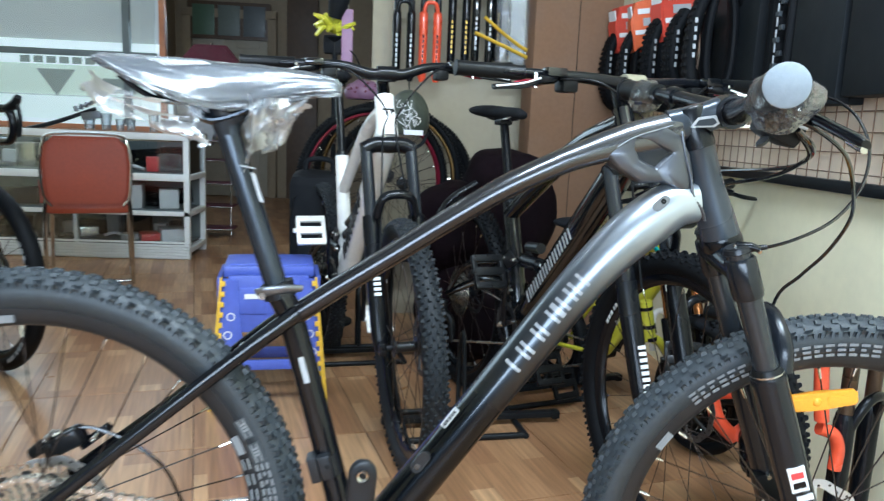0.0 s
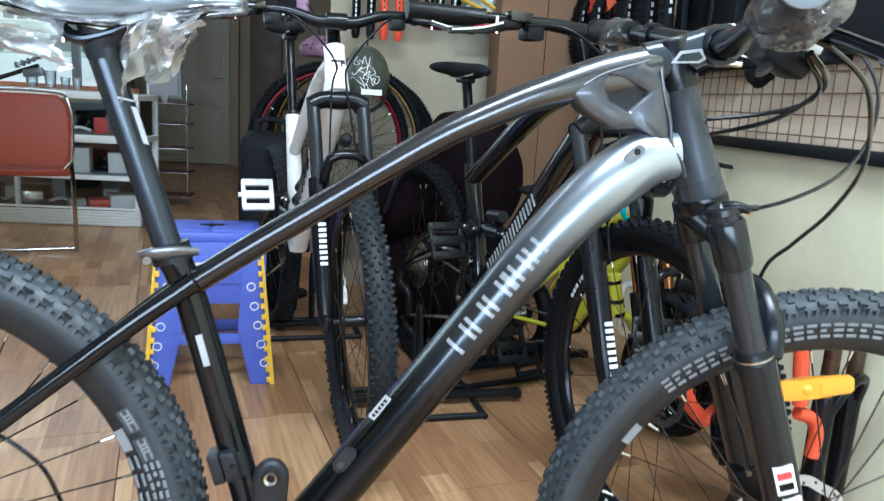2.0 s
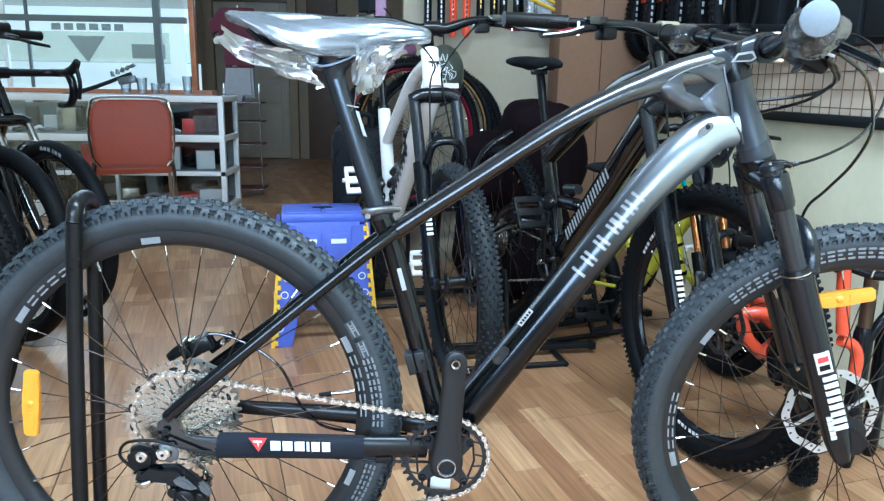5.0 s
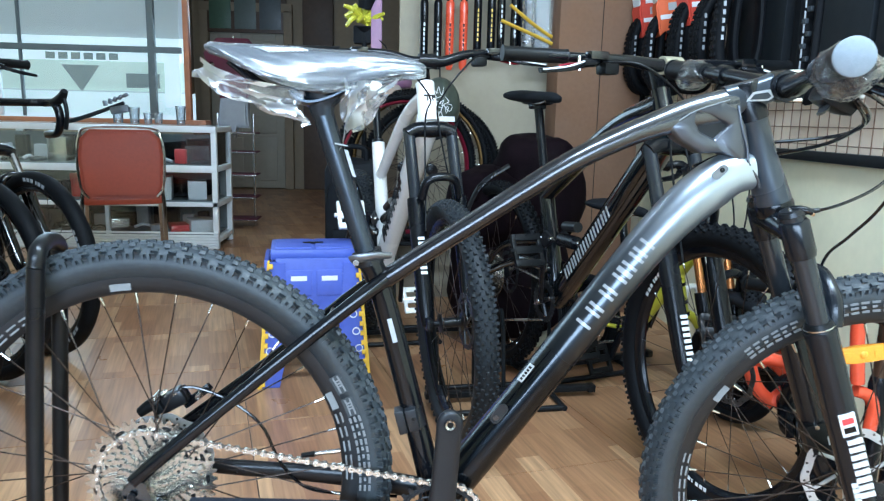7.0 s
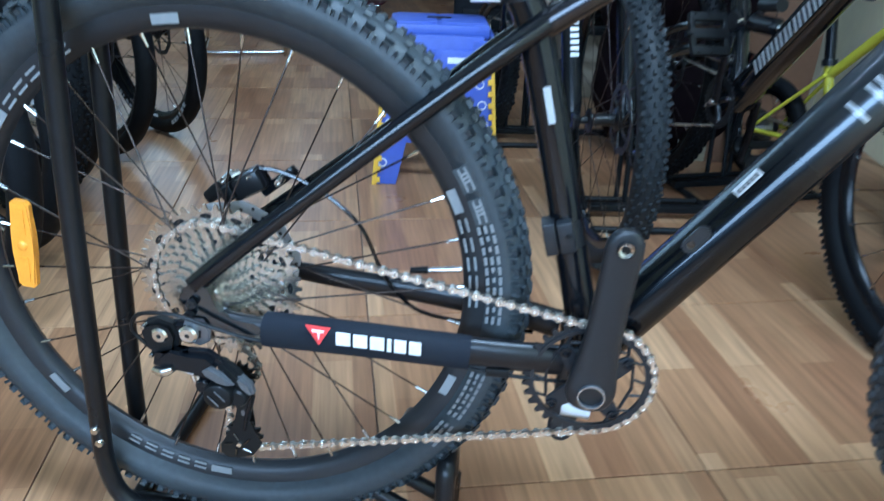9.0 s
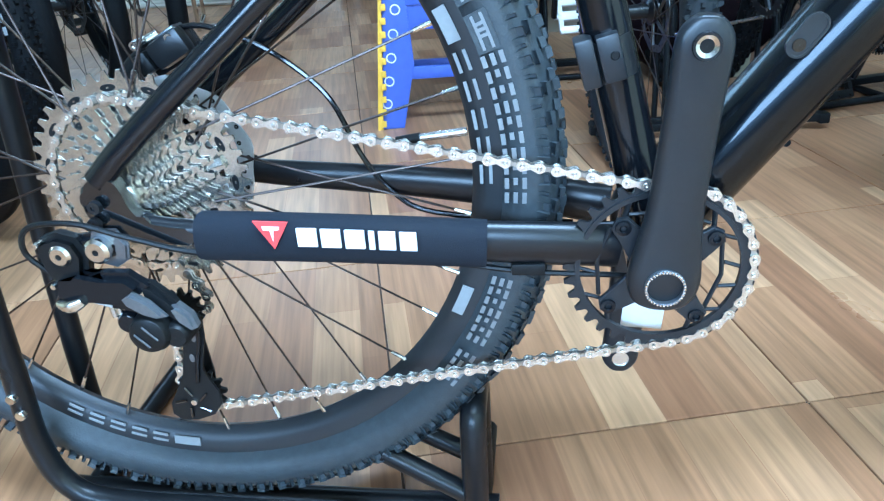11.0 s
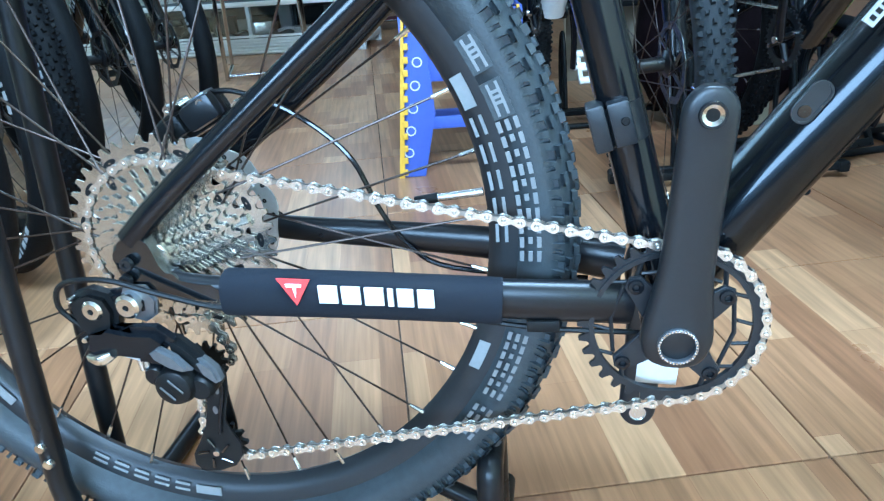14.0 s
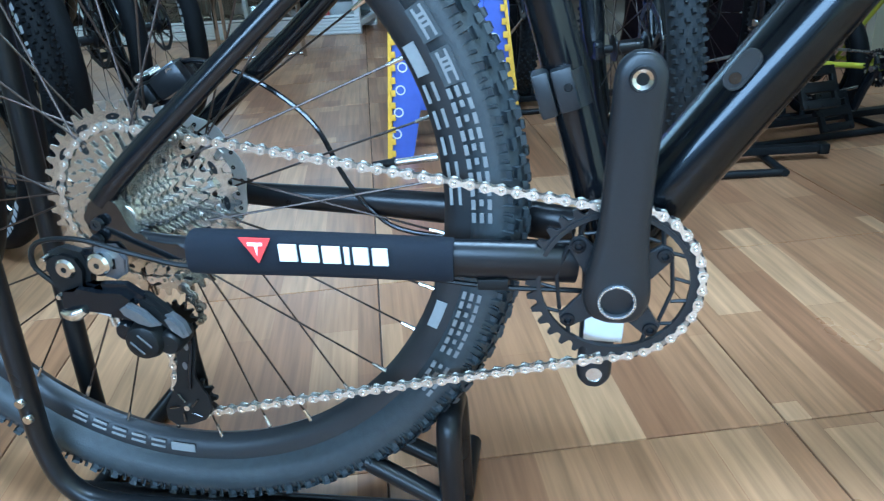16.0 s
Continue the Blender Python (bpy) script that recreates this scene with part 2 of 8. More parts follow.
SADDLEM = material("grey_saddle_cover", (0.048, 0.056, 0.068), 0.45, 0, 0.15, 300, 0.2, 900)
WRAP = film("clear_plastic_wrap", (0.93, 0.95, 0.97), 0.22, 0.04, 0.07)
BAGFILM = film("thin_clear_bag", (0.80, 0.81, 0.83), 0.16, 0.05, 0.04)
FLAP = film("loose_clear_wrap", (0.93, 0.945, 0.955), 0.30, 0.025, 0.13)
GLASS = film("window_glass", (0.95, 0.97, 0.96), 0.02, 0.04)
TILE = plank_tile("wood_print_tile")
GROUT = material("dark_grout", (0.075, 0.05, 0.035), 0.9, 0, 0.3, 80)
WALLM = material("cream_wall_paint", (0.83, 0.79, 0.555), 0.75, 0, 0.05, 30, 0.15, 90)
# the side wall's cream, darkened in its colour for the dim partition
WALLP = material("dimmed_cream_partition_paint", (0.40, 0.355, 0.255), 0.75, 0, 0.06, 30, 0.15, 90)
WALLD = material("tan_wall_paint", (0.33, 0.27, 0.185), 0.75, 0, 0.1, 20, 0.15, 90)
CEILM = material("white_ceiling_paint", (0.55, 0.55, 0.52), 0.9, 0, 0.04, 30)
DOORM = material("beige_door_paint", (0.40, 0.37, 0.29), 0.5, 0, 0.07, 20, 0.1, 60)
WOODM = material("orange_varnished_wood", (0.42, 0.17, 0.075), 0.4, 0, 0.2, 18, 0.1, 60)
BROWNWOOD = material("dark_brown_wood", (0.10, 0.066, 0.042), 0.5, 0, 0.2, 20, 0.1, 60)
CARD = material("brown_cardboard", (0.19, 0.108, 0.06), 0.85, 0, 0.1, 60, 0.1, 200)
WHITEALU = material("white_aluminium", (0.80, 0.82, 0.82), 0.35, 0, 0.05, 40)
GREYBOARD = material("grey_backing_board", (0.13, 0.15, 0.15), 0.6, 0, 0.15, 15)
ORANGEFAB = material("orange_vinyl", (0.27, 0.042, 0.013), 0.45, 0, 0.12, 60, 0.15, 300)
CHROME = material("chrome_tube", (0.62, 0.63, 0.64), 0.12, 1.0, 0.05, 100)
BLUE = material("blue_stool_plastic", (0.085, 0.12, 0.48), 0.42, 0, 0.12, 50, 0.1, 200)
YELLOW = material("yellow_plastic", (0.74, 0.47, 0.03), 0.5, 0, 0.1, 60)
WIRE = material("rusty_wire", (0.20, 0.115, 0.065), 0.55, 0.3, 0.3, 120)
DARKRAIL = material("dark_painted_rail", (0.008, 0.009, 0.010), 0.4, 0, 0.2, 60)
MESHBACK = material("pale_pink_wall_panel", (0.78, 0.65, 0.50), 0.7, 0, 0.06, 12, 0.15, 60)
KHAKI = material("pale_khaki_alloy", (0.34, 0.32, 0.22), 0.4, 0.3, 0.1, 200)
CYANPAINT = material("bright_cyan_paint", (0.02, 0.42, 0.48), 0.3, 0, 0.08, 100, clear=0.5)
CARTON = material("matt_black_carton", (0.009, 0.011, 0.013), 0.6, 0, 0.2, 60, 0.1, 200)
ORANGEPAINT = material("bright_orange_paint", (0.72, 0.085, 0.03), 0.3, 0, 0.08, 100, clear=0.5)
LIMEPAINT = material("lime_yellow_paint", (0.55, 0.53, 0.03), 0.35, 0, 0.08, 100, clear=0.4)
WHITEPAINT = material("gloss_white_paint", (0.84, 0.83, 0.79), 0.25, 0, 0.05, 100, clear=0.5)
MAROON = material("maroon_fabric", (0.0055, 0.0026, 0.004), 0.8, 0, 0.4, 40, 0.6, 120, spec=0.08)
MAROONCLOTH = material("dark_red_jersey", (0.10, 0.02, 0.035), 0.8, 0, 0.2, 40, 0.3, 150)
PALECLOTH = material("pale_grey_cloth", (0.34, 0.35, 0.37), 0.8, 0, 0.1, 40, 0.3, 150)
PINK = material("lilac_plastic", (0.33, 0.19, 0.31), 0.5, 0, 0.1, 60)
LILACSHELL = material("dull_lilac_shell", (0.17, 0.085, 0.15), 0.4, 0, 0.2, 30)
GOLD = material("gold_anodised_alloy", (0.42, 0.27, 0.06), 0.3, 0.9, 0.1, 200)
REDALLOY = material("red_anodised_alloy", (0.30, 0.012, 0.03), 0.3, 0.5, 0.1, 200)
REDRIM = material("dull_red_rim", (0.16, 0.008, 0.024), 0.3, 0.4, 0.2, 60)
GOLDRIM = material("dull_gold_rim", (0.12, 0.072, 0.02), 0.35, 0.8, 0.2, 60)
BRONZE = material("dark_bronze_stanchion", (0.10, 0.065, 0.04), 0.3, 0.6, 0.1, 200)
DARKROTOR = material("dark_brake_rotor_steel", (0.10, 0.103, 0.108), 0.4, 0.8, 0.2, 300)
OLIVE = material("dark_olive_shell", (0.05, 0.06, 0.045), 0.4, 0, 0.2, 60)
BAGM = material("black_bag_cloth", (0.007, 0.008, 0.010), 0.75, 0, 0.2, 60, 0.3, 200)
COPPER = material("copper_stanchion", (0.50, 0.20, 0.06), 0.25, 0.8, 0.1, 200)
REDTAG = material("red_orange_card", (0.50, 0.055, 0.03), 0.5, 0, 0.08, 60)
CLEARBAG = film("clear_product_bag", (0.9, 0.92, 0.94), 0.2, 0.08, 0.08)


# ---- mesh tools ----
def finish(bm, name, mat, parent=None, label="", smooth=True, sharp=40):
    bmesh.ops.recalc_face_normals(bm, faces=bm.faces)
    me = bpy.data.meshes.new(name)
    bm.to_mesh(me)
    bm.free()
    if mat:
        me.materials.append(mat)
    if smooth:
        me.shade_smooth()
        me.set_sharp_from_angle(angle=radians(sharp))
    ob = new(name, me)
    if parent:
        ob.parent = parent
    if label:
        tagged(ob, label)
    return ob


def part(name, bm, mat, parent, label="", smooth=True, sharp=40):
    """One mesh object under a thing or under a part."""
    return finish(bm, name, mat, parent, label, smooth, sharp)


def thing(name, label, category, at=None, group="", kind=""):
    ob = new(name)
    ob.empty_display_size = 0.05
    if at is not None:
        ob.matrix_world = at
    return tagged(ob, label, category, group, kind)


def shared(name, me, parent, m, label=""):
    ob = new(name, me)
    ob.parent = parent
    ob.matrix_basis = m
    if label:
        tagged(ob, label)
    return ob


def mesh_of(bm, name, mat, smooth=True, sharp=40):
    bmesh.ops.recalc_face_normals(bm, faces=bm.faces)
    me = bpy.data.meshes.new(name)
    bm.to_mesh(me)
    bm.free()
    me.materials.append(mat)
    if smooth:
        me.shade_smooth()
        me.set_sharp_from_angle(angle=radians(sharp))
    return me


def spline(pts, n):
    """Catmull-Rom through points of any dimension, n steps a span."""
    p = [np.array(q, float) for q in pts]
    p = [2 * p[0] - p[1]] + p + [2 * p[-1] - p[-2]]
    out = []
    for i in range(1, len(p) - 2):
        for k in range(n):
            t = k / n
            out.append(0.5 * (2 * p[i] + (p[i + 1] - p[i - 1]) * t + (2 * p[i - 1] - 5 * p[i] + 4 * p[i + 1] - p[i + 2]) * t * t
                              + (3 * p[i] - p[i - 1] - 3 * p[i + 1] + p[i + 2]) * t ** 3))
    out.append(p[-2])
    return out


def sweep(bm, pts, radii, seg=12, caps=True, side=None, power=1.0):
    """A tube along pts. radii: a number, or for each point (r across, r along side); side: the direction of the second radius."""
    pts = [Vector(p) for p in pts]
    n = len(pts)
    if not isinstance(radii, (list, tuple)):
        radii = [radii] * n
    radii = [(r, r) if not isinstance(r, (list, tuple, np.ndarray)) else (float(r[0]), float(r[1])) for r in radii]
    rings, ref = [], Vector(side) if side else None
    for i in range(n):
        d = (pts[min(i + 1, n - 1)] - pts[max(i - 1, 0)]).normalized()
        if ref is None:
            ref = d.orthogonal()
        b = (ref - d * ref.dot(d)).normalized()
        if not side:
            ref = b
        a = d.cross(b)
        ring = []
        for k in range(seg):
            t = 2 * math.pi * k / seg
            c, s = math.cos(t), math.sin(t)
            c, s = math.copysign(abs(c) ** power, c), math.copysign(abs(s) ** power, s)
            ring.append(bm.verts.new(pts[i] + a * (radii[i][0] * c) + b * (radii[i][1] * s)))
        rings.append(ring)
    for i in range(n - 1):
        for k in range(seg):
            bm.faces.new((rings[i][k], rings[i][(k + 1) % seg], rings[i + 1][(k + 1) % seg], rings[i + 1][k]))
    if caps:
        bm.faces.new(rings[0][::-1])
        bm.faces.new(rings[-1])
    return bm


def rod(p0, p1, r0, r1=None, seg=12):
    bm = bmesh.new()
    return sweep(bm, [p0, p1], [r0, r1 if r1 is not None else r0], seg)


def add_rod(bm, p0, p1, r0, r1=None, seg=12):
    return sweep(bm, [p0, p1], [r0, r1 if r1 is not None else r0], seg)


def tube(pts, r, seg=12, n=0, side=None, power=1.0):
    bm = bmesh.new()
    if n:
        pts = spline(pts, n)
        if isinstance(r, list):
            r = [tuple(q) for q in spline([q if isinstance(q, (list, tuple)) else (q, q) for q in r], n)]
    return sweep(bm, pts, r, seg, True, side, power)


def add_box(bm, c, s, m=None, bevel=0.0):
    """A box with centre c and size s, turned by m about its centre, its edges bevelled."""
    r = bmesh.ops.create_cube(bm, size=1.0)
    vs = r["verts"]
    bmesh.ops.scale(bm, vec=s, verts=vs)
    if bevel:
        es = list({e for v in vs for e in v.link_edges})
        q = bmesh.ops.bevel(bm, geom=es, offset=bevel, segments=2, profile=0.6, affect="EDGES")
        vs = list({v for v in q["verts"]} | {v for v in vs if v.is_valid})
        vs = list({w for v in vs for f in v.link_faces for w in f.verts})
    t = Matrix.Translation(c) @ (m.to_4x4() if m else Matrix())
    bmesh.ops.transform(bm, matrix=t, verts=vs)
    return bm


def box(c, s, m=None, bevel=0.0):
    return add_box(bmesh.new(), c, s, m, bevel)


def lathe(profile, seg=48, m=None, closed=False, bm=None):
    """Turns (radius, height along y) pairs about the y axis."""
    bm = bm or bmesh.new()
    rings = []
    for k in range(seg):
        t = 2 * math.pi * k / seg
        ring = [bm.verts.new((r * math.cos(t), h, r * math.sin(t))) for r, h in profile]
        rings.append(ring)
    n = len(profile)
    for k in range(seg):
        a, b = rings[k], rings[(k + 1) % seg]
        for i in range(n if closed else n - 1):
            j = (i + 1) % n
            bm.faces.new((a[i], a[j], b[j], b[i]))
    if m is not None:
        bmesh.ops.transform(bm, matrix=m, verts=[v for ring in rings for v in ring])
    return bm


def plate(outline, depth, m=None, bevel=0.0, bm=None, holes=()):
    """A flat plate in the x-z plane, its outline given as (x, z), of that depth along y."""
    bm = bm or bmesh.new()
    a = [bm.verts.new((x, -depth / 2, z)) for x, z in outline]
    b = [bm.verts.new((x, depth / 2, z)) for x, z in outline]
    n = len(outline)
    if m is not None:
        bmesh.ops.transform(bm, matrix=m, verts=a + b)
    f0, f1 = bm.faces.new(a), bm.faces.new(b[::-1])
    sides = [bm.faces.new((a[i], b[i], b[(i + 1) % n], a[(i + 1) % n])) for i in range(n)]
    if bevel:
        bmesh.ops.bevel(bm, geom=list(f0.edges) + list(f1.edges), offset=bevel, segments=2, affect="EDGES")
    return bm


def ring_plate(outer, inner, depth, y=0.0, bm=None):
    """A flat ring between two outlines with as many points each."""
    bm = bm or bmesh.new()
    n = len(outer)
    q = [[bm.verts.new((x, y + s * depth / 2, z)) for x, z in o] for o in (outer, inner) for s in (-1, 1)]
    for i in range(n):
        j = (i + 1) % n
        bm.faces.new((q[0][i], q[0][j], q[2][j], q[2][i]))
        bm.faces.new((q[1][j], q[1][i], q[3][i], q[3][j]))
        bm.faces.new((q[0][j], q[0][i], q[1][i], q[1][j]))
        bm.faces.new((q[2][i], q[2][j], q[3][j], q[3][i]))
    return bm


def circle(r, n, cx=0.0, cz=0.0, start=0.0):
    return [(cx + r * math.cos(start + 2 * math.pi * i / n), cz + r * math.sin(start + 2 * math.pi * i / n)) for i in range(n)]


def gear_outline(teeth, pitch_r, height, per=6):
    out = []
    shape = [(-0.5, 0.0), (-0.30, 0.12), (-0.13, 0.9), (0.13, 0.9), (0.30, 0.12), (0.42, 0.0)]
    for i in range(teeth):
        for f, h in shape:
            a = 2 * math.pi * (i + f) / teeth
            r = pitch_r - height * 0.5 + height * h
            out.append((r * math.cos(a), r * math.sin(a)))
    return out


def bars(parent, mat, spots, depth=0.0012, name="print_bar"):
    """Plain bars that stand for lettering: outlines in x-z at a given y."""
    for outline, y in spots:
        part(name, plate(outline, depth, Matrix.Translation((0, y, 0))), mat, parent, smooth=False)


def strip_bar(p, u, v, u0, u1, v0, v1, slant=0.0):
    """An outline from p along the unit vectors u and v, in x-z."""
    o = []
    for a, b in ((u0, v0), (u1, v0), (u1 + slant, v1), (u0 + slant, v1)):
        o.append((p[0] + u[0] * a + v[0] * b, p[1] + u[1] * a + v[1] * b))
    return o


# ---- bicycle wheels ----
def tyre_mesh(R, half, name="tyre", mat=RUBBER, knob=True, rim_r=None, seg=96):
    bead = rim_r or R - 2 * half * 0.93
    rise = R - 0.0045 - bead
    prof = [(bead, -half * 0.42), (bead + rise * 0.14, -half * 0.80), (bead + rise * 0.36, -half * 0.985), (bead + rise * 0.55, -half * 0.99),
            (bead + rise * 0.72, -half * 0.90), (bead + rise * 0.88, -half * 0.62), (bead + rise * 0.97, -half * 0.28), (bead + rise, 0)]
    prof = prof + [(r, -h) for r, h in prof[-2::-1]] + [(bead + rise * 0.2, half * 0.3), (bead + rise * 0.2, -half * 0.3)]
    return lathe(prof, seg, closed=True)


def knob_mesh(R, half, count=72):
    """Low tread blocks on the crown and shoulders only; the side walls stay smooth."""
    vs, fs = [], []
    k = half / 0.0285
    rows = ((-0.17, 0.0052, 0.0086, 0.0080, 0.0, 6), (0.17, 0.0052, 0.0086, 0.0080, 0.5, -6), (-0.47, 0.0080, 0.0078, 0.0080, 0.5, 28), (0.47, 0.0080, 0.0078, 0.0080, 0.0, -28),
            (-0.76, 0.0130, 0.0090, 0.0082, 0.0, 52), (0.76, 0.0130, 0.0090, 0.0082, 0.5, -52), (-0.91, 0.0165, 0.0080, 0.0085, 0.5, 68), (0.91, 0.0165, 0.0080, 0.0085, 0.0, -68))
    rnd = random.Random(5)
    for y, drop, w, d, ph, tip in rows:
        for i in range(count):
            a = 2 * math.pi * (i + ph + rnd.uniform(-0.05, 0.05)) / count
            g2 = 1.0 if i % 2 else 0.78
            m = Matrix.Rotation(-a, 4, "Y") @ Matrix.Translation((R - drop * k, y * half, 0)) @ Matrix.Rotation(radians(-tip), 4, "Z") @ Matrix.Rotation(radians(6 if i % 2 else -6), 4, "X")
            base = len(vs)
            for x, g, lead in ((-0.003, 1.2, 0.0), (0.0050, 0.70, 0.0008)):
                for sy, sz in ((-1, -1), (1, -1), (1, 1), (-1, 1)):
                    vs.append(m @ Vector((x * min(1.0, k + 0.2), sy * d * 0.5 * g * g2, sz * w * 0.5 * g + lead)))
            for f in ((4, 5, 6, 7), (0, 1, 5, 4), (1, 2, 6, 5), (2, 3, 7, 6), (3, 0, 4, 7)):
                fs.append([base + q for q in f])
    me = bpy.data.meshes.new("tread_blocks")
    me.from_pydata([tuple(v) for v in vs], [], fs)
    return me


def fine_tread(R, half, count=92):
    """Close rows of low blocks; the shoulder blocks run out down the side wall as thin ramps."""
    vs, fs = [], []
    k = half / 0.0285
    rnd = random.Random(11)
    # place across, drop from the crown, length round the wheel, width across, phase, lean, height
    rows = []
    for s in (-1, 1):
        h = 0.5 if s > 0 else 0.0
        rows += [(0.15 * s, 0.0050, 0.0082, 0.0075, h, 7 * -s, 0.0033), (0.43 * s, 0.0077, 0.0076, 0.0085, h + 0.45, 26 * -s, 0.0034), (0.73 * s, 0.0135, 0.0092, 0.0098, h + 0.1, 48 * -s, 0.0040),
                 (0.945 * s, 0.0215, 0.0074, 0.0150, h + 0.1, 74 * -s, 0.0011), (0.945 * s, 0.0208, 0.0030, 0.0110, h + 0.62, 74 * -s, 0.0007)]
    for y, drop, w, d, ph, tip, tall in rows:
        for i in range(count):
            a = 2 * math.pi * (i + ph + rnd.uniform(-0.03, 0.03)) / count
            g2 = 1.0 if i % 2 else 0.84
            m = Matrix.Rotation(-a, 4, "Y") @ Matrix.Translation((R - drop * k, y * half, 0)) @ Matrix.Rotation(radians(tip), 4, "Z") @ Matrix.Rotation(radians(5 if i % 2 else -5), 4, "X")
            base = len(vs)
            for x, g in ((-0.002, 1.12), (tall, 0.84)):
                for sy, sz in ((-1, -1), (1, -1), (1, 1), (-1, 1)):
                    vs.append(m @ Vector((x, sy * d * 0.5 * g * g2, sz * w * 0.5 * g)))
            for f in ((4, 5, 6, 7), (0, 1, 5, 4), (1, 2, 6, 5), (2, 3, 7, 6), (3, 0, 4, 7)):
                fs.append([base + q for q in f])
    me = bpy.data.meshes.new("tread_blocks")
    me.from_pydata([tuple(v) for v in vs], [], fs)
    return me


def rim_bm(bead, depth=0.024, half=0.0135):
    r = bead
    return lathe([(r + 0.004, -half), (r + 0.004, -half + 0.002), (r - 0.004, -half + 0.003), (r - 0.004, half - 0.003), (r + 0.004, half - 0.002), (r + 0.004, half),
                  (r - depth * 0.45, half), (r - depth * 0.85, half * 0.55), (r - depth, 0), (r - depth * 0.85, -half * 0.55), (r - depth * 0.45, -half)], 96, closed=True)


SPOKES = {}


def wheel(bike, name, m, R=0.35, half=0.028, spokes=32, rim_mat=None, tyre_mat=None, knob=True, label="", hub_r=0.014, nipple=None, disc=0.0, start=0.0, seg=96, depth=0.024, flange=0.027, spread=0.030, fine=False, rotor_mat=None):
    """Rim with tyre, hub, spokes and nipples at m, its axle along y."""
    bead = R - 2 * half * 0.93
    w = part(name, rim_bm(bead, depth), rim_mat or BLACK, bike, label)
    w.matrix_basis = m
    ty = part("tyre", tyre_mesh(R, half, seg=seg), tyre_mat or RUBBER, w)
    if knob:
        me = fine_tread(R, half) if fine else knob_mesh(R, half)
        me.materials.append(tyre_mat or RUBBER)
        kb = new("tyre_tread", me)
        kb.parent = w
        tagged(kb, kind="stuff")
    hb = lathe([(0.001, -0.052), (0.008, -0.052), (0.008, -spread - 0.006), (flange, -spread - 0.003), (flange, -spread), (hub_r, -spread + 0.006),
                (hub_r, spread - 0.006), (flange, spread), (flange, spread + 0.003), (0.008, spread + 0.006), (0.008, 0.052), (0.001, 0.052)], 24)
    part("hub", hb, ANODIZED, w)
    inner = bead - depth
    key = (round(R, 3), round(flange, 3), round(depth, 3))
    cross = radians(62)
    for side in (-1, 1):
        for k in range(spokes // 2):
            turn = 1 if k % 2 else -1
            a_rim = start + 2 * math.pi * (2 * k + (0 if side < 0 else 1)) / spokes
            a_hub = a_rim + turn * cross
            p0 = Vector((flange * 0.9 * math.cos(a_hub), side * (spread + 0.001), flange * 0.9 * math.sin(a_hub)))
            p1 = Vector((inner * math.cos(a_rim), side * 0.004, inner * math.sin(a_rim)))
            d = p1 - p0
            if key not in SPOKES:
                SPOKES[key] = (mesh_of(rod((0, 0, 0), (0, 0, d.length), 0.00105, seg=6), "spoke", SPOKE),
                               mesh_of(rod((0, 0, -0.014), (0, 0, 0.001), 0.0017, 0.0023, seg=8), "nipple", STEEL))
            rot = d.to_track_quat("Z", "Y").to_matrix().to_4x4()
            shared("spoke", SPOKES[key][0], w, Matrix.Translation(p0) @ rot)
            if nipple:
                shared("spoke_nipple", SPOKES[key][1], w, Matrix.Translation(p1) @ rot)
    if disc:
        rotor(w, disc, 0.041, rotor_mat)
    return w


def rotor(w, r, y, mat=None):
    mat = mat or STAINLESS
    bm = bmesh.new()
    n = 60
    outer = [((r + 0.0018 * math.sin(10 * 2 * math.pi * i / n)) * math.cos(2 * math.pi * i / n), (r + 0.0018 * math.sin(10 * 2 * math.pi * i / n)) * math.sin(2 * math.pi * i / n)) for i in range(n)]
    inner = [((r - 0.014 + 0.0015 * math.sin(10 * 2 * math.pi * i / n)) * math.cos(2 * math.pi * i / n), (r - 0.014 + 0.0015 * math.sin(10 * 2 * math.pi * i / n)) * math.sin(2 * math.pi * i / n)) for i in range(n)]
    ring_plate(outer, inner, 0.0018, y, bm)
    for i in range(6):
        a = 2 * math.pi * i / 6
        arm = add_rod(bmesh.new(), (0.02 * math.cos(a), y, 0.02 * math.sin(a)), ((r - 0.012) * math.cos(a + 0.5), y, (r - 0.012) * math.sin(a + 0.5)), 0.003, 0.0035, 6)
        part("rotor_arm", arm, mat, w)
    part("rotor_hub", ring_plate(circle(0.024, 24), circle(0.012, 24), 0.003, y), ANODIZED, w)
    ro = part("brake_rotor", bm, mat, w, "drilled steel brake rotor")
    dots = bmesh.new()
    for i in range(30):
        a = 2 * math.pi * i / 30
        rr = r - 0.0045 - 0.005 * (i % 2)
        for s in (-1, 1):
            lathe([(0.0005, 0), (0.0022, 0), (0.0022, 0.0004)], 8, Matrix.Translation((rr * math.cos(a), y + s * 0.0011, rr * math.sin(a))), bm=dots)
    tagged(part("rotor_cutout", dots, PLASTIC, w), kind="stuff")
    return ro


# ---- the setting: floor, walls, ceiling ----
def slab(name, lo, hi, mat, label=""):
    c = [(a + b) / 2 for a, b in zip(lo, hi)]
    s = [b - a for a, b in zip(lo, hi)]
    return tagged(finish(box(c, s), name, mat, None, label, False), kind="structure")


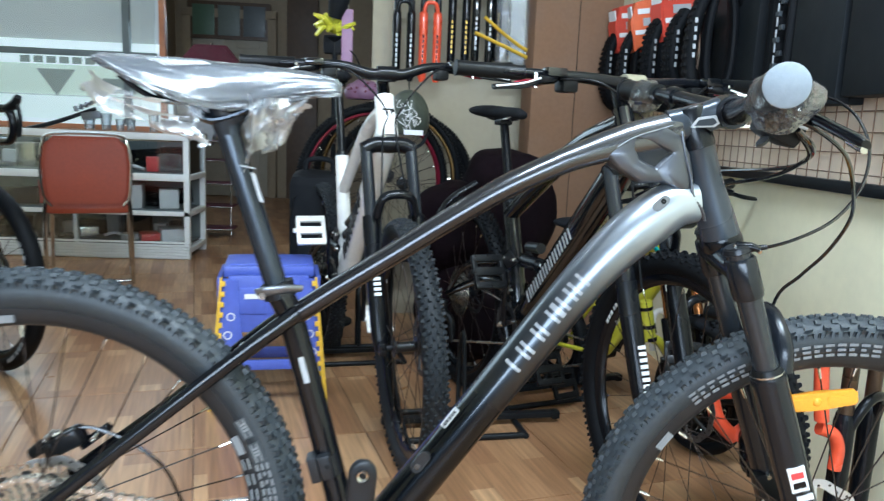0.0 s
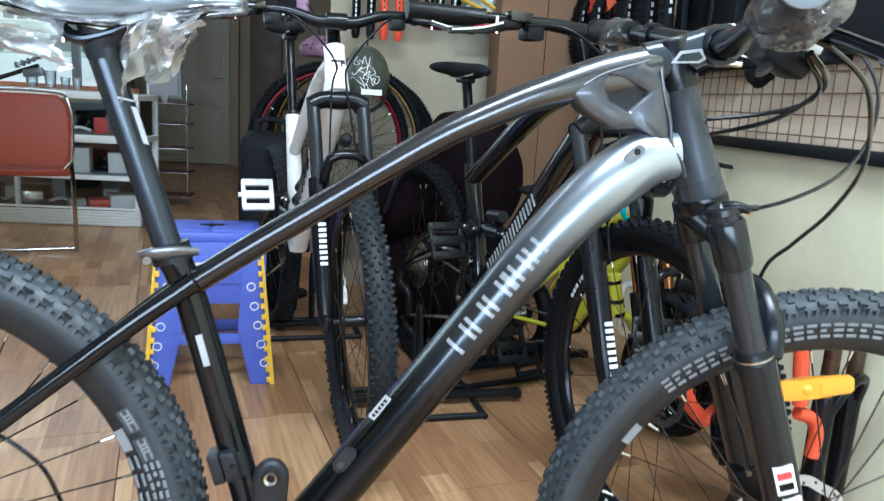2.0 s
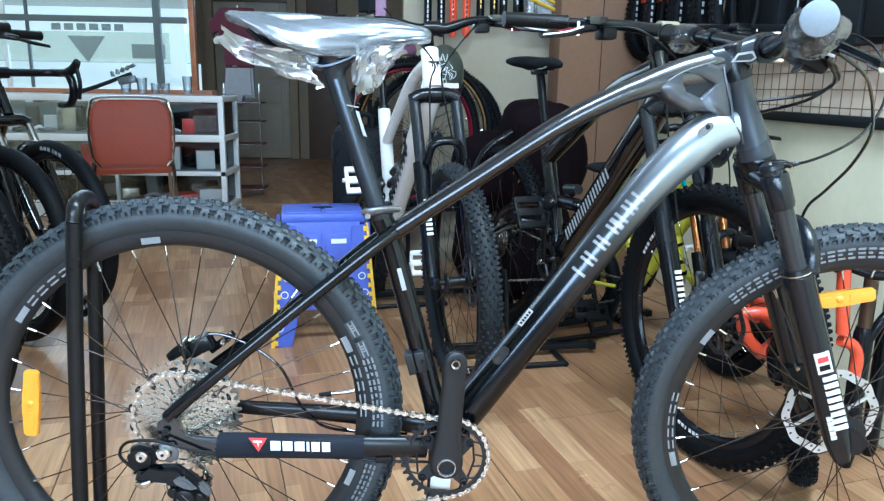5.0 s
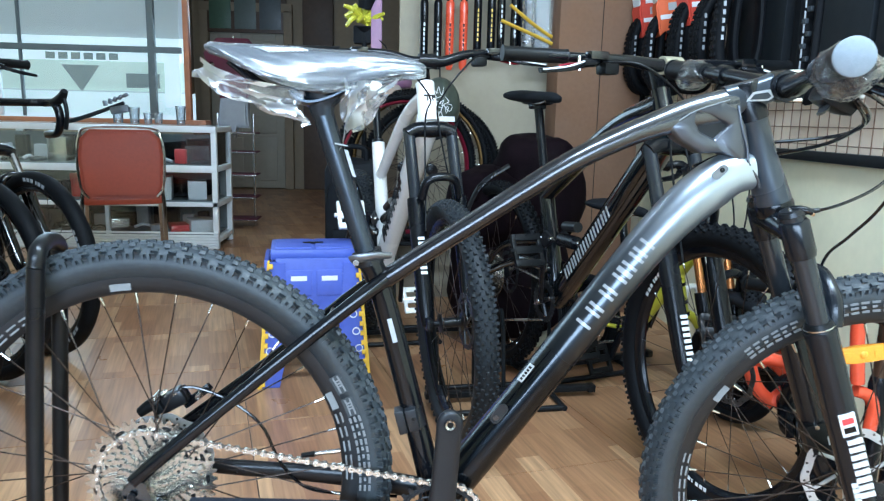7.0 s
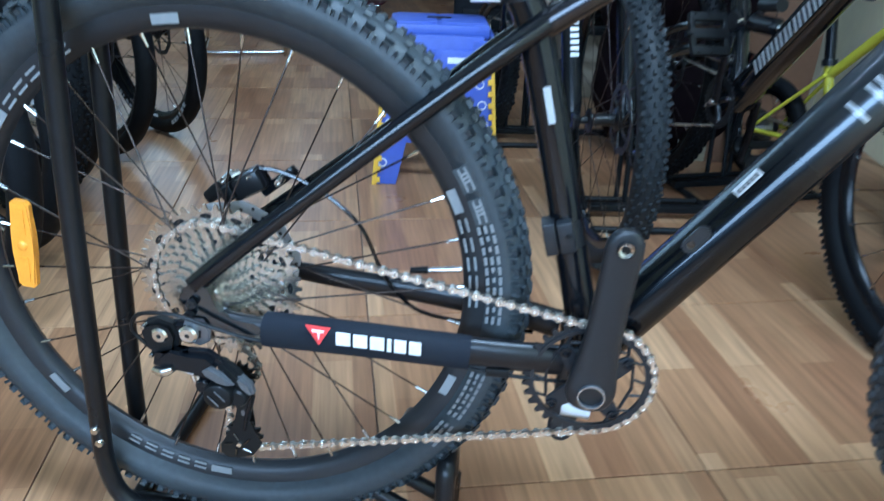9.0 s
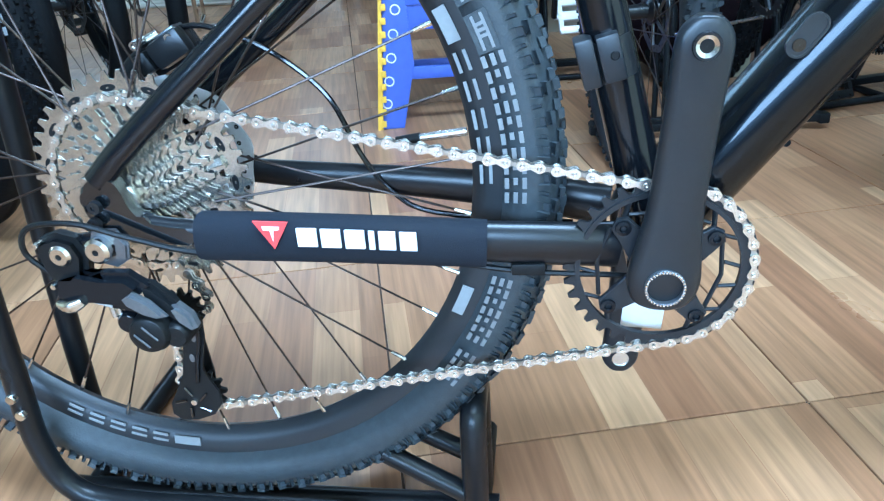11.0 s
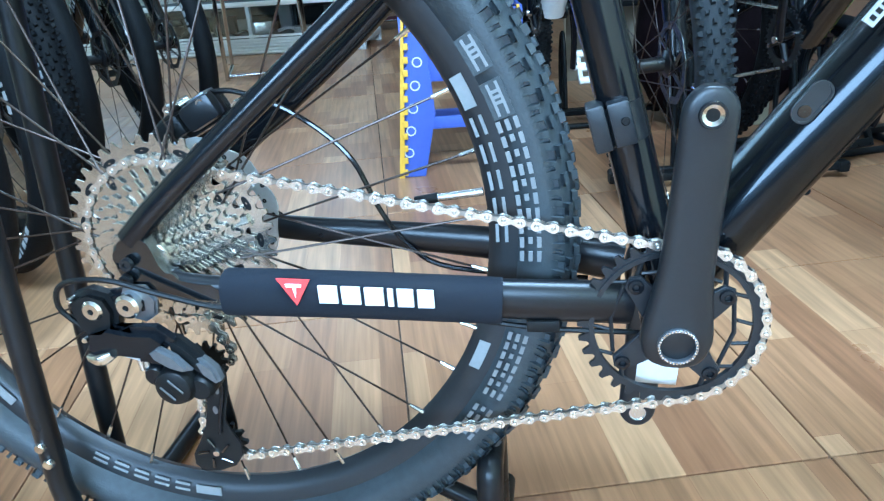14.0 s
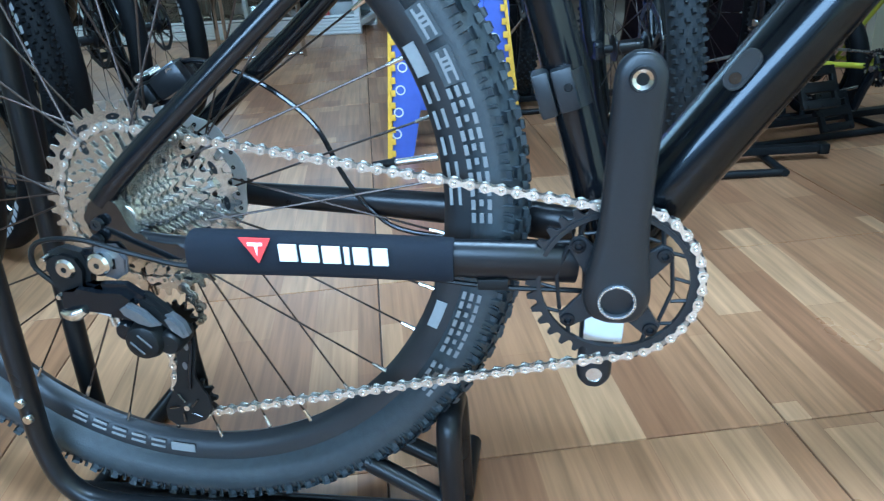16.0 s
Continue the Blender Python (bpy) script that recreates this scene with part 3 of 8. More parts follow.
X0, X1, Y0, Y1, H = -4.4, 1.18, -3.2, 8.1, 2.95
floor = slab("floor", (X0 - 0.2, Y0 - 3.0, -0.10), (X1 + 0.2, Y1 + 0.2, -0.004), GROUT, "dark grout bed under wood-look floor tiles")
slab("wall_east", (X1, Y0, -0.1), (X1 + 0.15, Y1, H), WALLM, "cream painted side wall behind the parked bikes")
slab("wall_west", (X0 - 0.15, Y0, -0.1), (X0, Y1, H), WALLM, "cream painted far side wall of the shop")
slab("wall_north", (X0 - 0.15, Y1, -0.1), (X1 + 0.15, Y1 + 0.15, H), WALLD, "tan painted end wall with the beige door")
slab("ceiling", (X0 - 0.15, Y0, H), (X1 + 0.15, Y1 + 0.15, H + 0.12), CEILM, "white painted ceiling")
slab("wall_partition", (-0.06, 2.62, -0.1), (X1, 2.74, H), WALLP, "cream partition wall, coloured darker for dim light, hung with forks")
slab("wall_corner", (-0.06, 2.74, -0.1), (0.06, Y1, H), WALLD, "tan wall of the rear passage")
# shop front: piers and a lintel round the wide opening
slab("wall_south_lintel", (X0, Y0 - 0.15, 2.7), (X1, Y0, H), WALLM, "lintel over the open shop front")
slab("wall_south_pier", (0.95, Y0 - 0.15, -0.1), (X1, Y0, 2.7), WALLM, "pier beside the open shop front")
slab("wall_south_end", (X0, Y0 - 0.15, -0.1), (X0 + 0.5, Y0, 2.7), WALLM, "end pier of the open shop front")
# unseen wall, added to keep the low sky out of reflections
slab("wall_sky_block", (X0 - 3.0, Y0 - 3.1, -0.1), (X1 + 3.0, Y0 - 2.95, 5.2), WALLD, "unseen plain wall added opposite the shop front to block sky")
# wall with the shop window behind the counter
WY = 4.72
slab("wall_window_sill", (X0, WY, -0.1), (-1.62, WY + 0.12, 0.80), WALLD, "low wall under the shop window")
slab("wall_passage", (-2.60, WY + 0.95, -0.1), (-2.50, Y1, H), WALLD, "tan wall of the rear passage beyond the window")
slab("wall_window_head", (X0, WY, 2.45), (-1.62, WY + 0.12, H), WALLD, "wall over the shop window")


def window_frame():
    w = thing("window_1", "wood-framed shop window with a bright street outside", "window", Matrix.Translation((-2.9, WY, 0.8)), kind="structure")
    part("window_sill", box((-0.05, -0.01, 0.02), (2.9, 0.16, 0.05), None, 0.006), WOODM, w)
    part("window_post", box((1.250, 0.02, 0.86), (0.042, 0.06, 1.68), None, 0.006), WOODM, w, "orange varnished post")
    part("window_post", box((-0.62, 0.05, 0.86), (0.05, 0.05, 1.62), None, 0.004), WHITEALU, w)
    part("window_post", box((-0.15, 0.05, 0.86), (0.03, 0.03, 1.62), None, 0.004), WHITEALU, w)
    part("window_post", box((0.02, 0.05, 0.86), (0.018, 0.03, 1.62), None, 0.004), GREYBOARD, w)
    part("window_post", box((0.98, 0.05, 0.86), (0.05, 0.05, 1.62), None, 0.004), GREYBOARD, w)
    part("window_rail", box((0.0, 0.05, 0.56), (2.4, 0.04, 0.045), None, 0.004), GREYBOARD, w)
    part("window_rail", box((0.0, 0.05, 1.64), (2.9, 0.05, 0.05), None, 0.004), WOODM, w)
    for x, wd in ((-1.0, 0.74), (0.18, 1.56), (1.09, 0.19)):
        p = part("pane", box((x, 0.055, 0.85), (wd, 0.006, 1.55)), GLASS, w, smooth=False)
        p.visible_shadow = False
    return w


window_frame()
# the bright street outside the window: flat boards that glow for its daylight
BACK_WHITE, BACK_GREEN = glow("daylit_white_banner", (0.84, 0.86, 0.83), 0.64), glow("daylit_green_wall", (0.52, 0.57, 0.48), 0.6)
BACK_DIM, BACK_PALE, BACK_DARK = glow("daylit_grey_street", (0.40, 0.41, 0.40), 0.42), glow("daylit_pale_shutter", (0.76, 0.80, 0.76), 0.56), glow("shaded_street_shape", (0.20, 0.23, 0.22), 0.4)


def backdrop():
    y = WY + 0.9
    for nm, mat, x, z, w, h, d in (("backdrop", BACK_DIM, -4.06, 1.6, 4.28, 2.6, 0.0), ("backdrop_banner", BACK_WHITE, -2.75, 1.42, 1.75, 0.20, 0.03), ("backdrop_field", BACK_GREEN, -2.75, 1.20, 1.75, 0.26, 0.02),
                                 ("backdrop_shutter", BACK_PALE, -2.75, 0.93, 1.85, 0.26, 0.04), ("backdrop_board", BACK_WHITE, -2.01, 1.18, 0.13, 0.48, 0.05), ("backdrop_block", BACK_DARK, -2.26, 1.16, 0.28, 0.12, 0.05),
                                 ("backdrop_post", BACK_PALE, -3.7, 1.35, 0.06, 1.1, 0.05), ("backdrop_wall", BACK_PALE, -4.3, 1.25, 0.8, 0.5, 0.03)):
        tagged(finish(box((x, y - d, z), (w, 0.01, h)), nm, mat, None, "glowing boards for the sunlit street beyond the shop window", False), kind="structure")
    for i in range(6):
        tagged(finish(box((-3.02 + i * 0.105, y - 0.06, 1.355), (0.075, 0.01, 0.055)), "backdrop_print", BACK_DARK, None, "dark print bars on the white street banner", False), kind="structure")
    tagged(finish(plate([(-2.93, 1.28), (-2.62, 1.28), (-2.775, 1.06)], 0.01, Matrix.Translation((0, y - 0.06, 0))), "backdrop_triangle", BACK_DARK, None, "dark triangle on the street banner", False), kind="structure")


backdrop()


def door():
    d = thing("door_1", "closed beige six-panel wooden door at the passage end", "door", Matrix.Translation((-1.86, Y1, 0)), kind="structure")
    part("door_leaf", box((0, -0.03, 1.03), (0.86, 0.05, 2.04), None, 0.004), DOORM, d)
    for ix in (-1, 1):
        for z, h in ((0.36, 0.52), (0.78, 0.22), (1.32, 0.72), (1.86, 0.22)):
            part("door_panel", box((ix * 0.205, -0.058, z), (0.27, 0.016, h), None, 0.007), DOORM, d)
    for s in (-1, 1):
        part("door_jamb", box((s * 0.49, -0.05, 1.05), (0.10, 0.12, 2.10), None, 0.006), WALLD, d)
    part("door_head", box((0, -0.05, 2.13), (1.08, 0.12, 0.10), None, 0.006), WALLD, d)
    part("door_handle", tube([(0.36, -0.06, 1.0), (0.36, -0.11, 1.0), (0.27, -0.11, 1.0)], 0.009, 8), STEEL, d)


door()


def passage():
    """Brown panelling beside the door, and the framed notices above it."""
    tagged(finish(box((-1.02, Y1 - 0.04, 1.3), (0.36, 0.08, 2.6), None, 0.01), "panel_trim", BROWNWOOD, None, "dark brown wooden panel at the passage end"), kind="structure")
    tagged(finish(box((-0.42, Y1 - 0.03, 1.3), (0.80, 0.06, 2.6), None, 0.01), "panel_trim_wide", WALLD, None, "tan panel at the passage end"), kind="structure")
    f = thing("notice_frame", "three green and grey notices in a dark frame above the door", "picture frame", Matrix.Translation((-1.86, 7.99, 2.05)))
    part("frame", box((0, 0.02, 0.0), (0.95, 0.03, 0.42), None, 0.006), BROWNWOOD, f)
    for i, mt in enumerate((material("green_notice", (0.10, 0.17, 0.11), 0.4), material("grey_green_notice", (0.16, 0.19, 0.17), 0.4), material("slate_notice", (0.13, 0.15, 0.16), 0.4))):
        part("notice", box((-0.29 + i * 0.29, -0.001, 0.0), (0.25, 0.012, 0.34), None, 0.003), mt, f)


passage()


# ---- glass display counter ----
def counter():
    L, D, Hc = 2.9, 0.44, 0.815
    c = thing("display_counter", "white aluminium glass display counter filled with bike parts", "counter", Matrix.Translation((-1.25 - L, 3.88, 0)))

    def bar(x, y, z, sx, sy, sz):
        part("frame_bar", box((x, y, z), (sx, sy, sz), None, 0.004), WHITEALU, c)
    for y in (0.018, D - 0.018):
        for x in (0.018, L * 0.5, L - 0.018):
            bar(x, y, Hc / 2, 0.036, 0.036, Hc)
        bar(L / 2, y, Hc - 0.02, L, 0.040, 0.042)
        bar(L / 2, y, 0.535, L, 0.038, 0.045)
        bar(L / 2, y, 0.30, L, 0.034, 0.028)
        bar(L / 2, y, 0.045, L, 0.034, 0.09)
    for z in (0.06, 0.30, 0.535, Hc - 0.02):
        bar(L - 0.018, D / 2, z, 0.036, D, 0.036)
    for x in (L * 0.25, L * 0.75):
        bar(x, 0.018, 0.19, 0.026, 0.03, 0.2)
    for i in range(6):
        part("kick_slat", box((L / 2, -0.006, 0.016 + 0.019 * i), (L, 0.012, 0.013), None, 0.003), WHITEALU, c)
    for z in (0.09, 0.315, 0.555):
        part("shelf", box((L / 2, D / 2, z), (L - 0.07, D - 0.07, 0.012), None, 0.002), GREYBOARD, c)
    part("back_panel", box((L / 2, D - 0.035, 0.42), (L - 0.07, 0.008, 0.66)), GREYBOARD, c)
    for nm, cc, ss in (("top_pane", (L / 2, D / 2, Hc + 0.004), (L - 0.02, D, 0.008)), ("front_pane", (L / 2, 0.006, 0.67), (L - 0.06, 0.006, 0.22)),
                       ("front_pane", (L / 2, 0.006, 0.42), (L - 0.06, 0.006, 0.18)), ("front_pane", (L / 2, 0.006, 0.19), (L - 0.06, 0.006, 0.18)), ("side_pane", (L - 0.004, D / 2, 0.67), (0.006, D - 0.07, 0.22))):
        p = part(nm, box(cc, ss), GLASS, c, smooth=False)
        p.visible_shadow = False
    return c


counter()


def counter_stock():
    """Boxed and loose parts on the counter's shelves, and glasses on its top."""
    rnd = random.Random(5)
    paints = (BLACK, WHITE, GREYPRINT, STEEL, PLASTIC, RED, CARTON, STEEL, BLACK, WHITE, SILVERPRINT, CLEARBAG)
    for z, n, hmax in ((0.561, 40, 0.16), (0.321, 40, 0.17), (0.096, 30, 0.17)):
        x = -3.95
        for i in range(n):
            w, h, d = rnd.uniform(0.06, 0.17), rnd.uniform(0.03, hmax), rnd.uniform(0.08, 0.2)
            x += w / 2 + rnd.uniform(0.002, 0.010)
            if x > -1.38:
                break
            y = 4.08 + rnd.uniform(-0.06, 0.06)
            kind = rnd.random()
            if kind < 0.55:
                b = box((0, 0, h / 2), (w, d, h), Matrix.Rotation(rnd.uniform(-0.5, 0.5), 3, "Z"), 0.004)
                o = finish(b, "parts_box", rnd.choice(paints), None, "small boxed bike part on a glass counter shelf")
                tagged(o, category="box")
            elif kind < 0.8:
                b = lathe([(0.02, -0.012), (0.05, -0.012), (0.056, -0.004), (0.056, 0.004), (0.05, 0.012), (0.02, 0.012)], 20, Matrix.Rotation(radians(90), 4, "X") @ Matrix.Rotation(rnd.uniform(-0.3, 0.3), 4, "X"), True)
                b.transform(Matrix.Translation((0, 0, 0.016)))
                o = tagged(finish(b, "parts_ring", rnd.choice((STEEL, BLACK, GREY_ALLOY)), None, "round metal bike part lying on a counter shelf"), category="bike part")
            else:
                b = tube([(-w / 2, 0, 0.012), (0, 0.02, 0.03), (w / 2, 0, 0.012)], 0.011, 8, 5)
                o = tagged(finish(b, "parts_lever", rnd.choice((STEEL, WHITE, BLACK)), None, "bent metal lever lying on a counter shelf"), category="bike part")
            o.location = (x, y, z)
            x += w / 2
    # a fuller row of packs behind the loose parts
    for z, top in ((0.561, 0.17), (0.321, 0.15), (0.096, 0.16)):
        x = -3.9
        while x < -1.46:
            w, h = rnd.uniform(0.07, 0.19), rnd.uniform(0.07, top)
            b = box((0, 0, h / 2), (w, 0.06, h), Matrix.Rotation(rnd.uniform(-0.12, 0.12), 3, "Y"), 0.005)
            b.transform(Matrix.Translation((0, 0, 0.012)))
            o = finish(b, "parts_box", rnd.choice((BLACK, CARTON, GLOSS, CARTON, PLASTIC, SILVERPRINT, WHITE, BLACK)), None, "boxed bike part standing behind others in the counter")
            tagged(o, category="box")
            o.location = (x + w / 2, 4.225, z)
            x += w + rnd.uniform(0.01, 0.05)
    for x, h, r in ((-1.97, 0.11, 0.038), (-1.86, 0.105, 0.036), (-1.77, 0.07, 0.03), (-1.70, 0.07, 0.03), (-1.55, 0.12, 0.034)):
        g = lathe([(0.001, 0.0), (r * 0.8, 0.0), (r, h), (r * 0.93, h), (r * 0.74, 0.006), (0.001, 0.006)], 20, Matrix.Rotation(radians(90), 4, "X"))
        o = tagged(finish(g, "drinking_glass", CLEARBAG, None, "clear drinking glass on the counter top"), category="glass")
        o.location = (x, 4.16, 0.824)


counter_stock()


# ---- orange office chair in front of the counter ----
def chair():
    c = thing("visitor_chair", "orange vinyl visitor chair with a chrome sled frame", "chair", pose(-1.56, 3.06, 0, 0, 0, 20))
    prof = [(x, z) for x, z in ((-0.17, 0.44), (0.17, 0.44), (0.20, 0.50), (0.21, 0.66), (0.195, 0.76), (0.15, 0.805), (-0.15, 0.805), (-0.195, 0.76), (-0.21, 0.66), (-0.20, 0.50))]
    bm = plate(prof, 0.045, None, 0.014)
    for v in bm.verts:
        v.co.y += -0.06 * (v.co.x / 0.21) ** 2 * 0.6 - 0.05 * (v.co.z - 0.44)
    part("backrest", bm, ORANGEFAB, c, "orange vinyl backrest with chrome piping")
    edge = [(-0.17, 0.44), (-0.205, 0.5), (-0.215, 0.66), (-0.20, 0.765), (-0.15, 0.815), (0.15, 0.815), (0.20, 0.765), (0.215, 0.66), (0.205, 0.5), (0.17, 0.44)]
    part("piping", tube([(x, -0.036 * (x / 0.21) ** 2 - 0.05 * (z - 0.44) - 0.012, z) for x, z in edge], 0.007, 8, 4), CHROME, c)
    seat = box((0, 0.19, 0.425), (0.41, 0.42, 0.06), None, 0.026)
    part("seat", seat, ORANGEFAB, c)
    for s in (-1, 1):
        part("leg_frame", tube([(s * 0.19, -0.02, 0.52), (s * 0.205, -0.02, 0.40), (s * 0.21, 0.0, 0.03), (s * 0.21, 0.04, 0.014), (s * 0.21, 0.40, 0.014), (s * 0.21, 0.44, 0.05), (s * 0.2, 0.40, 0.42)], 0.011, 8, 4), CHROME, c)
    part("cross_bar", rod((-0.21, 0.02, 0.016), (0.21, 0.02, 0.016), 0.010), CHROME, c)
    part("label_tag", box((0.0, -0.052, 0.735), (0.05, 0.004, 0.008)), WHITE, c)


chair()


# ---- blue folding step stool ----
def stool():
    s = thing("folding_stool", "blue plastic folding step stool with yellow edging", "stool", pose(-0.335, 1.36, 0, 0, 0, 8))
    Hs = 0.465
    top = box((0, 0.14, Hs - 0.018), (0.285, 0.22, 0.036), None, 0.008)
    part("top", top, BLUE, s)
    for i in range(2):
        part("top_panel", box((-0.066 + i * 0.132, 0.14, Hs + 0.001), (0.118, 0.18, 0.006), None, 0.003), BLUE, s)
    part("top_slot", box((0, 0.14, Hs + 0.005), (0.07, 0.02, 0.003)), PLASTIC, s)
    for sx in (-1, 1):
        edge = plate([(sx * 0.143, Hs - 0.03), (sx * 0.150, Hs - 0.03), (sx * 0.190, 0.0), (sx * 0.176, 0.0)], 0.02, Matrix.Translation((0, -0.005, 0)))
        part("edge_strip", edge, YELLOW, s, "yellow toothed edge strip")
        for k in range(13):
            f = (k + 0.5) / 13
            part("edge_tooth", box((sx * (0.143 + 0.035 * f - 0.005), -0.017, (Hs - 0.03) * (1 - f)), (0.013, 0.006, 0.017), None, 0.002), YELLOW, s)
        leg = plate([(sx * 0.142, Hs - 0.035), (sx * 0.095, Hs - 0.035), (sx * 0.080, 0.17), (sx * 0.118, 0.0), (sx * 0.176, 0.0)], 0.022, None, 0.003)
        part("front_leg", leg, BLUE, s)
        back = plate([(sx * 0.142, Hs - 0.035), (sx * 0.10, Hs - 0.035), (sx * 0.118, 0.0), (sx * 0.176, 0.0)], 0.022, Matrix.Translation((0, 0.28, 0)), 0.003)
        part("rear_leg", back, BLUE, s)
        side = plate([(0.0, 0.0), (0.045, 0.0), (0.10, Hs - 0.04), (0.18, Hs - 0.04), (0.235, 0.0), (0.28, 0.0), (0.245, Hs - 0.035), (0.035, Hs - 0.035)], 0.014, Matrix.Translation((sx * 0.155, 0, 0)) @ Matrix.Rotation(radians(90), 4, "Z"), 0.002)
        part("side_leg", side, BLUE, s)
        for k in range(5):
            part("warning_mark", lathe([(0.010, 0), (0.0135, 0), (0.0135, 0.0015), (0.010, 0.0015)], 16, Matrix.Translation((sx * (0.118 + 0.01 * k), -0.0135, 0.31 - 0.06 * k)), True), WHITE, s)
    part("front_panel", box((0, 0.004, 0.348), (0.25, 0.016, 0.186), None, 0.006), BLUE, s)
    for i in (-1, 1):
        part("recess_panel", box((i * 0.05, -0.006, 0.36), (0.085, 0.006, 0.085), None, 0.003), BLUE, s)
        part("print_bar", box((i * 0.05, -0.0105, 0.375), (0.052, 0.002, 0.016)), WHITE, s)
    part("lower_rung", box((0, 0.004, 0.145), (0.24, 0.016, 0.032), None, 0.004), BLUE, s)
    part("lower_rung", box((0, 0.28, 0.10), (0.26, 0.016, 0.04), None, 0.004), BLUE, s)


stool()


# ---- the bicycle in front: a grey and black hardtail ----
BIKE = thing("mountain_bike", "grey and black hardtail mountain bike held in a floor stand", "bicycle")
AXLE = Matrix.Translation((-0.416, 0, 0.382))


def main_frame():
    b = BIKE
    # top tube: half height and half width along its curve
    c = [(0.408, 0.934, 0.026, 0.020), (0.358, 0.923, 0.024, 0.0215), (0.323, 0.913, 0.021, 0.022), (0.288, 0.901, 0.018, 0.0225), (0.253, 0.887, 0.0165, 0.0225), (0.183, 0.852, 0.0155, 0.022),
         (0.113, 0.808, 0.0145, 0.0205), (0.043, 0.7615, 0.0140, 0.0195), (-0.029, 0.714, 0.0138, 0.0185), (-0.085, 0.6755, 0.0138, 0.0175)]
    q = spline(c, 5)
    tt = part("top_tube", sweep(bmesh.new(), [(p[0], 0, p[1]) for p in q], [(p[2], p[3]) for p in q], 24, True, (0, 1, 0), 0.9), TOP, b, "dark metallic grey curved top tube")
    # down tube
    c = [(0.440, 0.842, 0.026, 0.024), (0.408, 0.836, 0.031, 0.030), (0.374, 0.812, 0.033, 0.033), (0.336, 0.777, 0.0305, 0.034), (0.286, 0.718, 0.0275, 0.034), (0.200, 0.600, 0.0262, 0.033),
         (0.128, 0.501, 0.0268, 0.032), (0.062, 0.412, 0.028, 0.031), (0.012, 0.346, 0.029, 0.030)]
    q = spline(c, 5)
    dt = part("down_tube", sweep(bmesh.new(), [(p[0], 0, p[1]) for p in q], [(p[2], p[3]) for p in q], 28, True, (0, 1, 0), 0.86), DOWN, b, "silver down tube fading to gloss black")
    # letter-sized blocks along the down tube
    u = Vector((0.585, 0.811))
    w = Vector((-0.811, 0.585))
    x = 0.0
    spots = []
    for wd in (0.026, 0.026, 0.026, 0.0075, 0.020, 0.020):
        for a, c in (((0, 0.0048), (wd - 0.0048, wd)) if wd > 0.01 else ((0, wd),)):
            bm = bmesh.new()
            cols = []
            for i in range(8):
                v = -0.001 + 0.022 * i / 7
                y = -0.0332 * max(0.0, 1 - abs(v / 0.0265) ** (2 / 0.86)) ** 0.43 - 0.0008
                cols.append([bm.verts.new((0.2097 + u.x * (x + q) + w.x * v, y, 0.6135 + u.y * (x + q) + w.y * v)) for q in (a, c)])
            for i in range(7):
                bm.faces.new((cols[i][0], cols[i][1], cols[i + 1][1], cols[i + 1][0]))
            part("print_bar", bm, LOGO, dt)
        x += wd + 0.0048
    bars(dt, GREYPRINT, [(strip_bar((0.122, 0.530), u, w, 0.0, 0.030, 0.006, 0.014), -0.0295)], 0.004, "spec_sticker")
    bars(dt, PLASTIC, [(strip_bar((0.122, 0.530), u, w, 0.003 + 0.0052 * i, 0.0062 + 0.0052 * i, 0.0085, 0.0125), -0.0297) for i in range(5)], 0.0046, "sticker_bar")
    def capsule(l, w, n=10):
        return [((l - w) * sx + w * math.cos(t), w * math.sin(t)) for sx, o in ((1, -90), (-1, 90)) for t in (radians(o + 180 * i / n) for i in range(n + 1))]
    spot = Matrix.Translation((0.381, -0.0338, 0.842)) @ Matrix.Rotation(radians(-44), 4, "Y")
    port = ring_plate(capsule(0.0125, 0.0062), capsule(0.0112, 0.0050), 0.0026)
    plate(capsule(0.0114, 0.0052), 0.0012, None, 0, port)
    port.transform(spot)
    part("cable_port", port, GREY_ALLOY, dt)
    part("port_hole", lathe([(0.0005, -0.0012), (0.0034, -0.0012), (0.0040, 0.0)], 14, spot @ Matrix.Translation((0.004, 0, 0))), PLASTIC, dt)
    turn = Matrix.Translation((0.086, -0.0318, 0.486)) @ Matrix.Rotation(radians(-54), 4, "Y")
    boss = ring_plate(capsule(0.0165, 0.0080), capsule(0.0150, 0.0064), 0.0030)
    plate(capsule(0.0152, 0.0066), 0.0012, None, 0, boss)
    boss.transform(turn)
    bs = part("cable_port", boss, CRANKM, dt)
    part("port_hole", lathe([(0.0004, -0.0012), (0.0044, -0.0012), (0.0050, 0.0)], 16, turn @ Matrix.Translation((-0.0075, 0, 0))), GLOSS, bs)
    # seat tube
    part("seat_tube", tube([(0.0, 0, 0.325), (-0.030, 0, 0.445), (-0.085, 0, 0.655), (-0.108, 0, 0.712)], [0.0185, 0.0175, 0.0172, 0.0172], 24, 4), FRAMEBLACK, b, "satin black seat tube")
    bars(b, GREYPRINT, [(strip_bar((-0.081, 0.622), Vector((0.25, -0.968)), Vector((0.968, 0.25)), 0.0, 0.036, 0.003, 0.010), -0.0168)], 0.003, "paint_sticker")
    # head tube, welds and gusset
    ax = Vector((0.342, 0, -0.94))
    t0 = Vector((0.4365, 0, 0.915))
    part("head_tube", tube([t0 + ax * k for k in (-0.002, 0.02, 0.06, 0.105, 0.125)], [0.0215, 0.0205, 0.0215, 0.0250, 0.0262], 28, 4), GREYPAINT, b, "graphite tapered head tube")
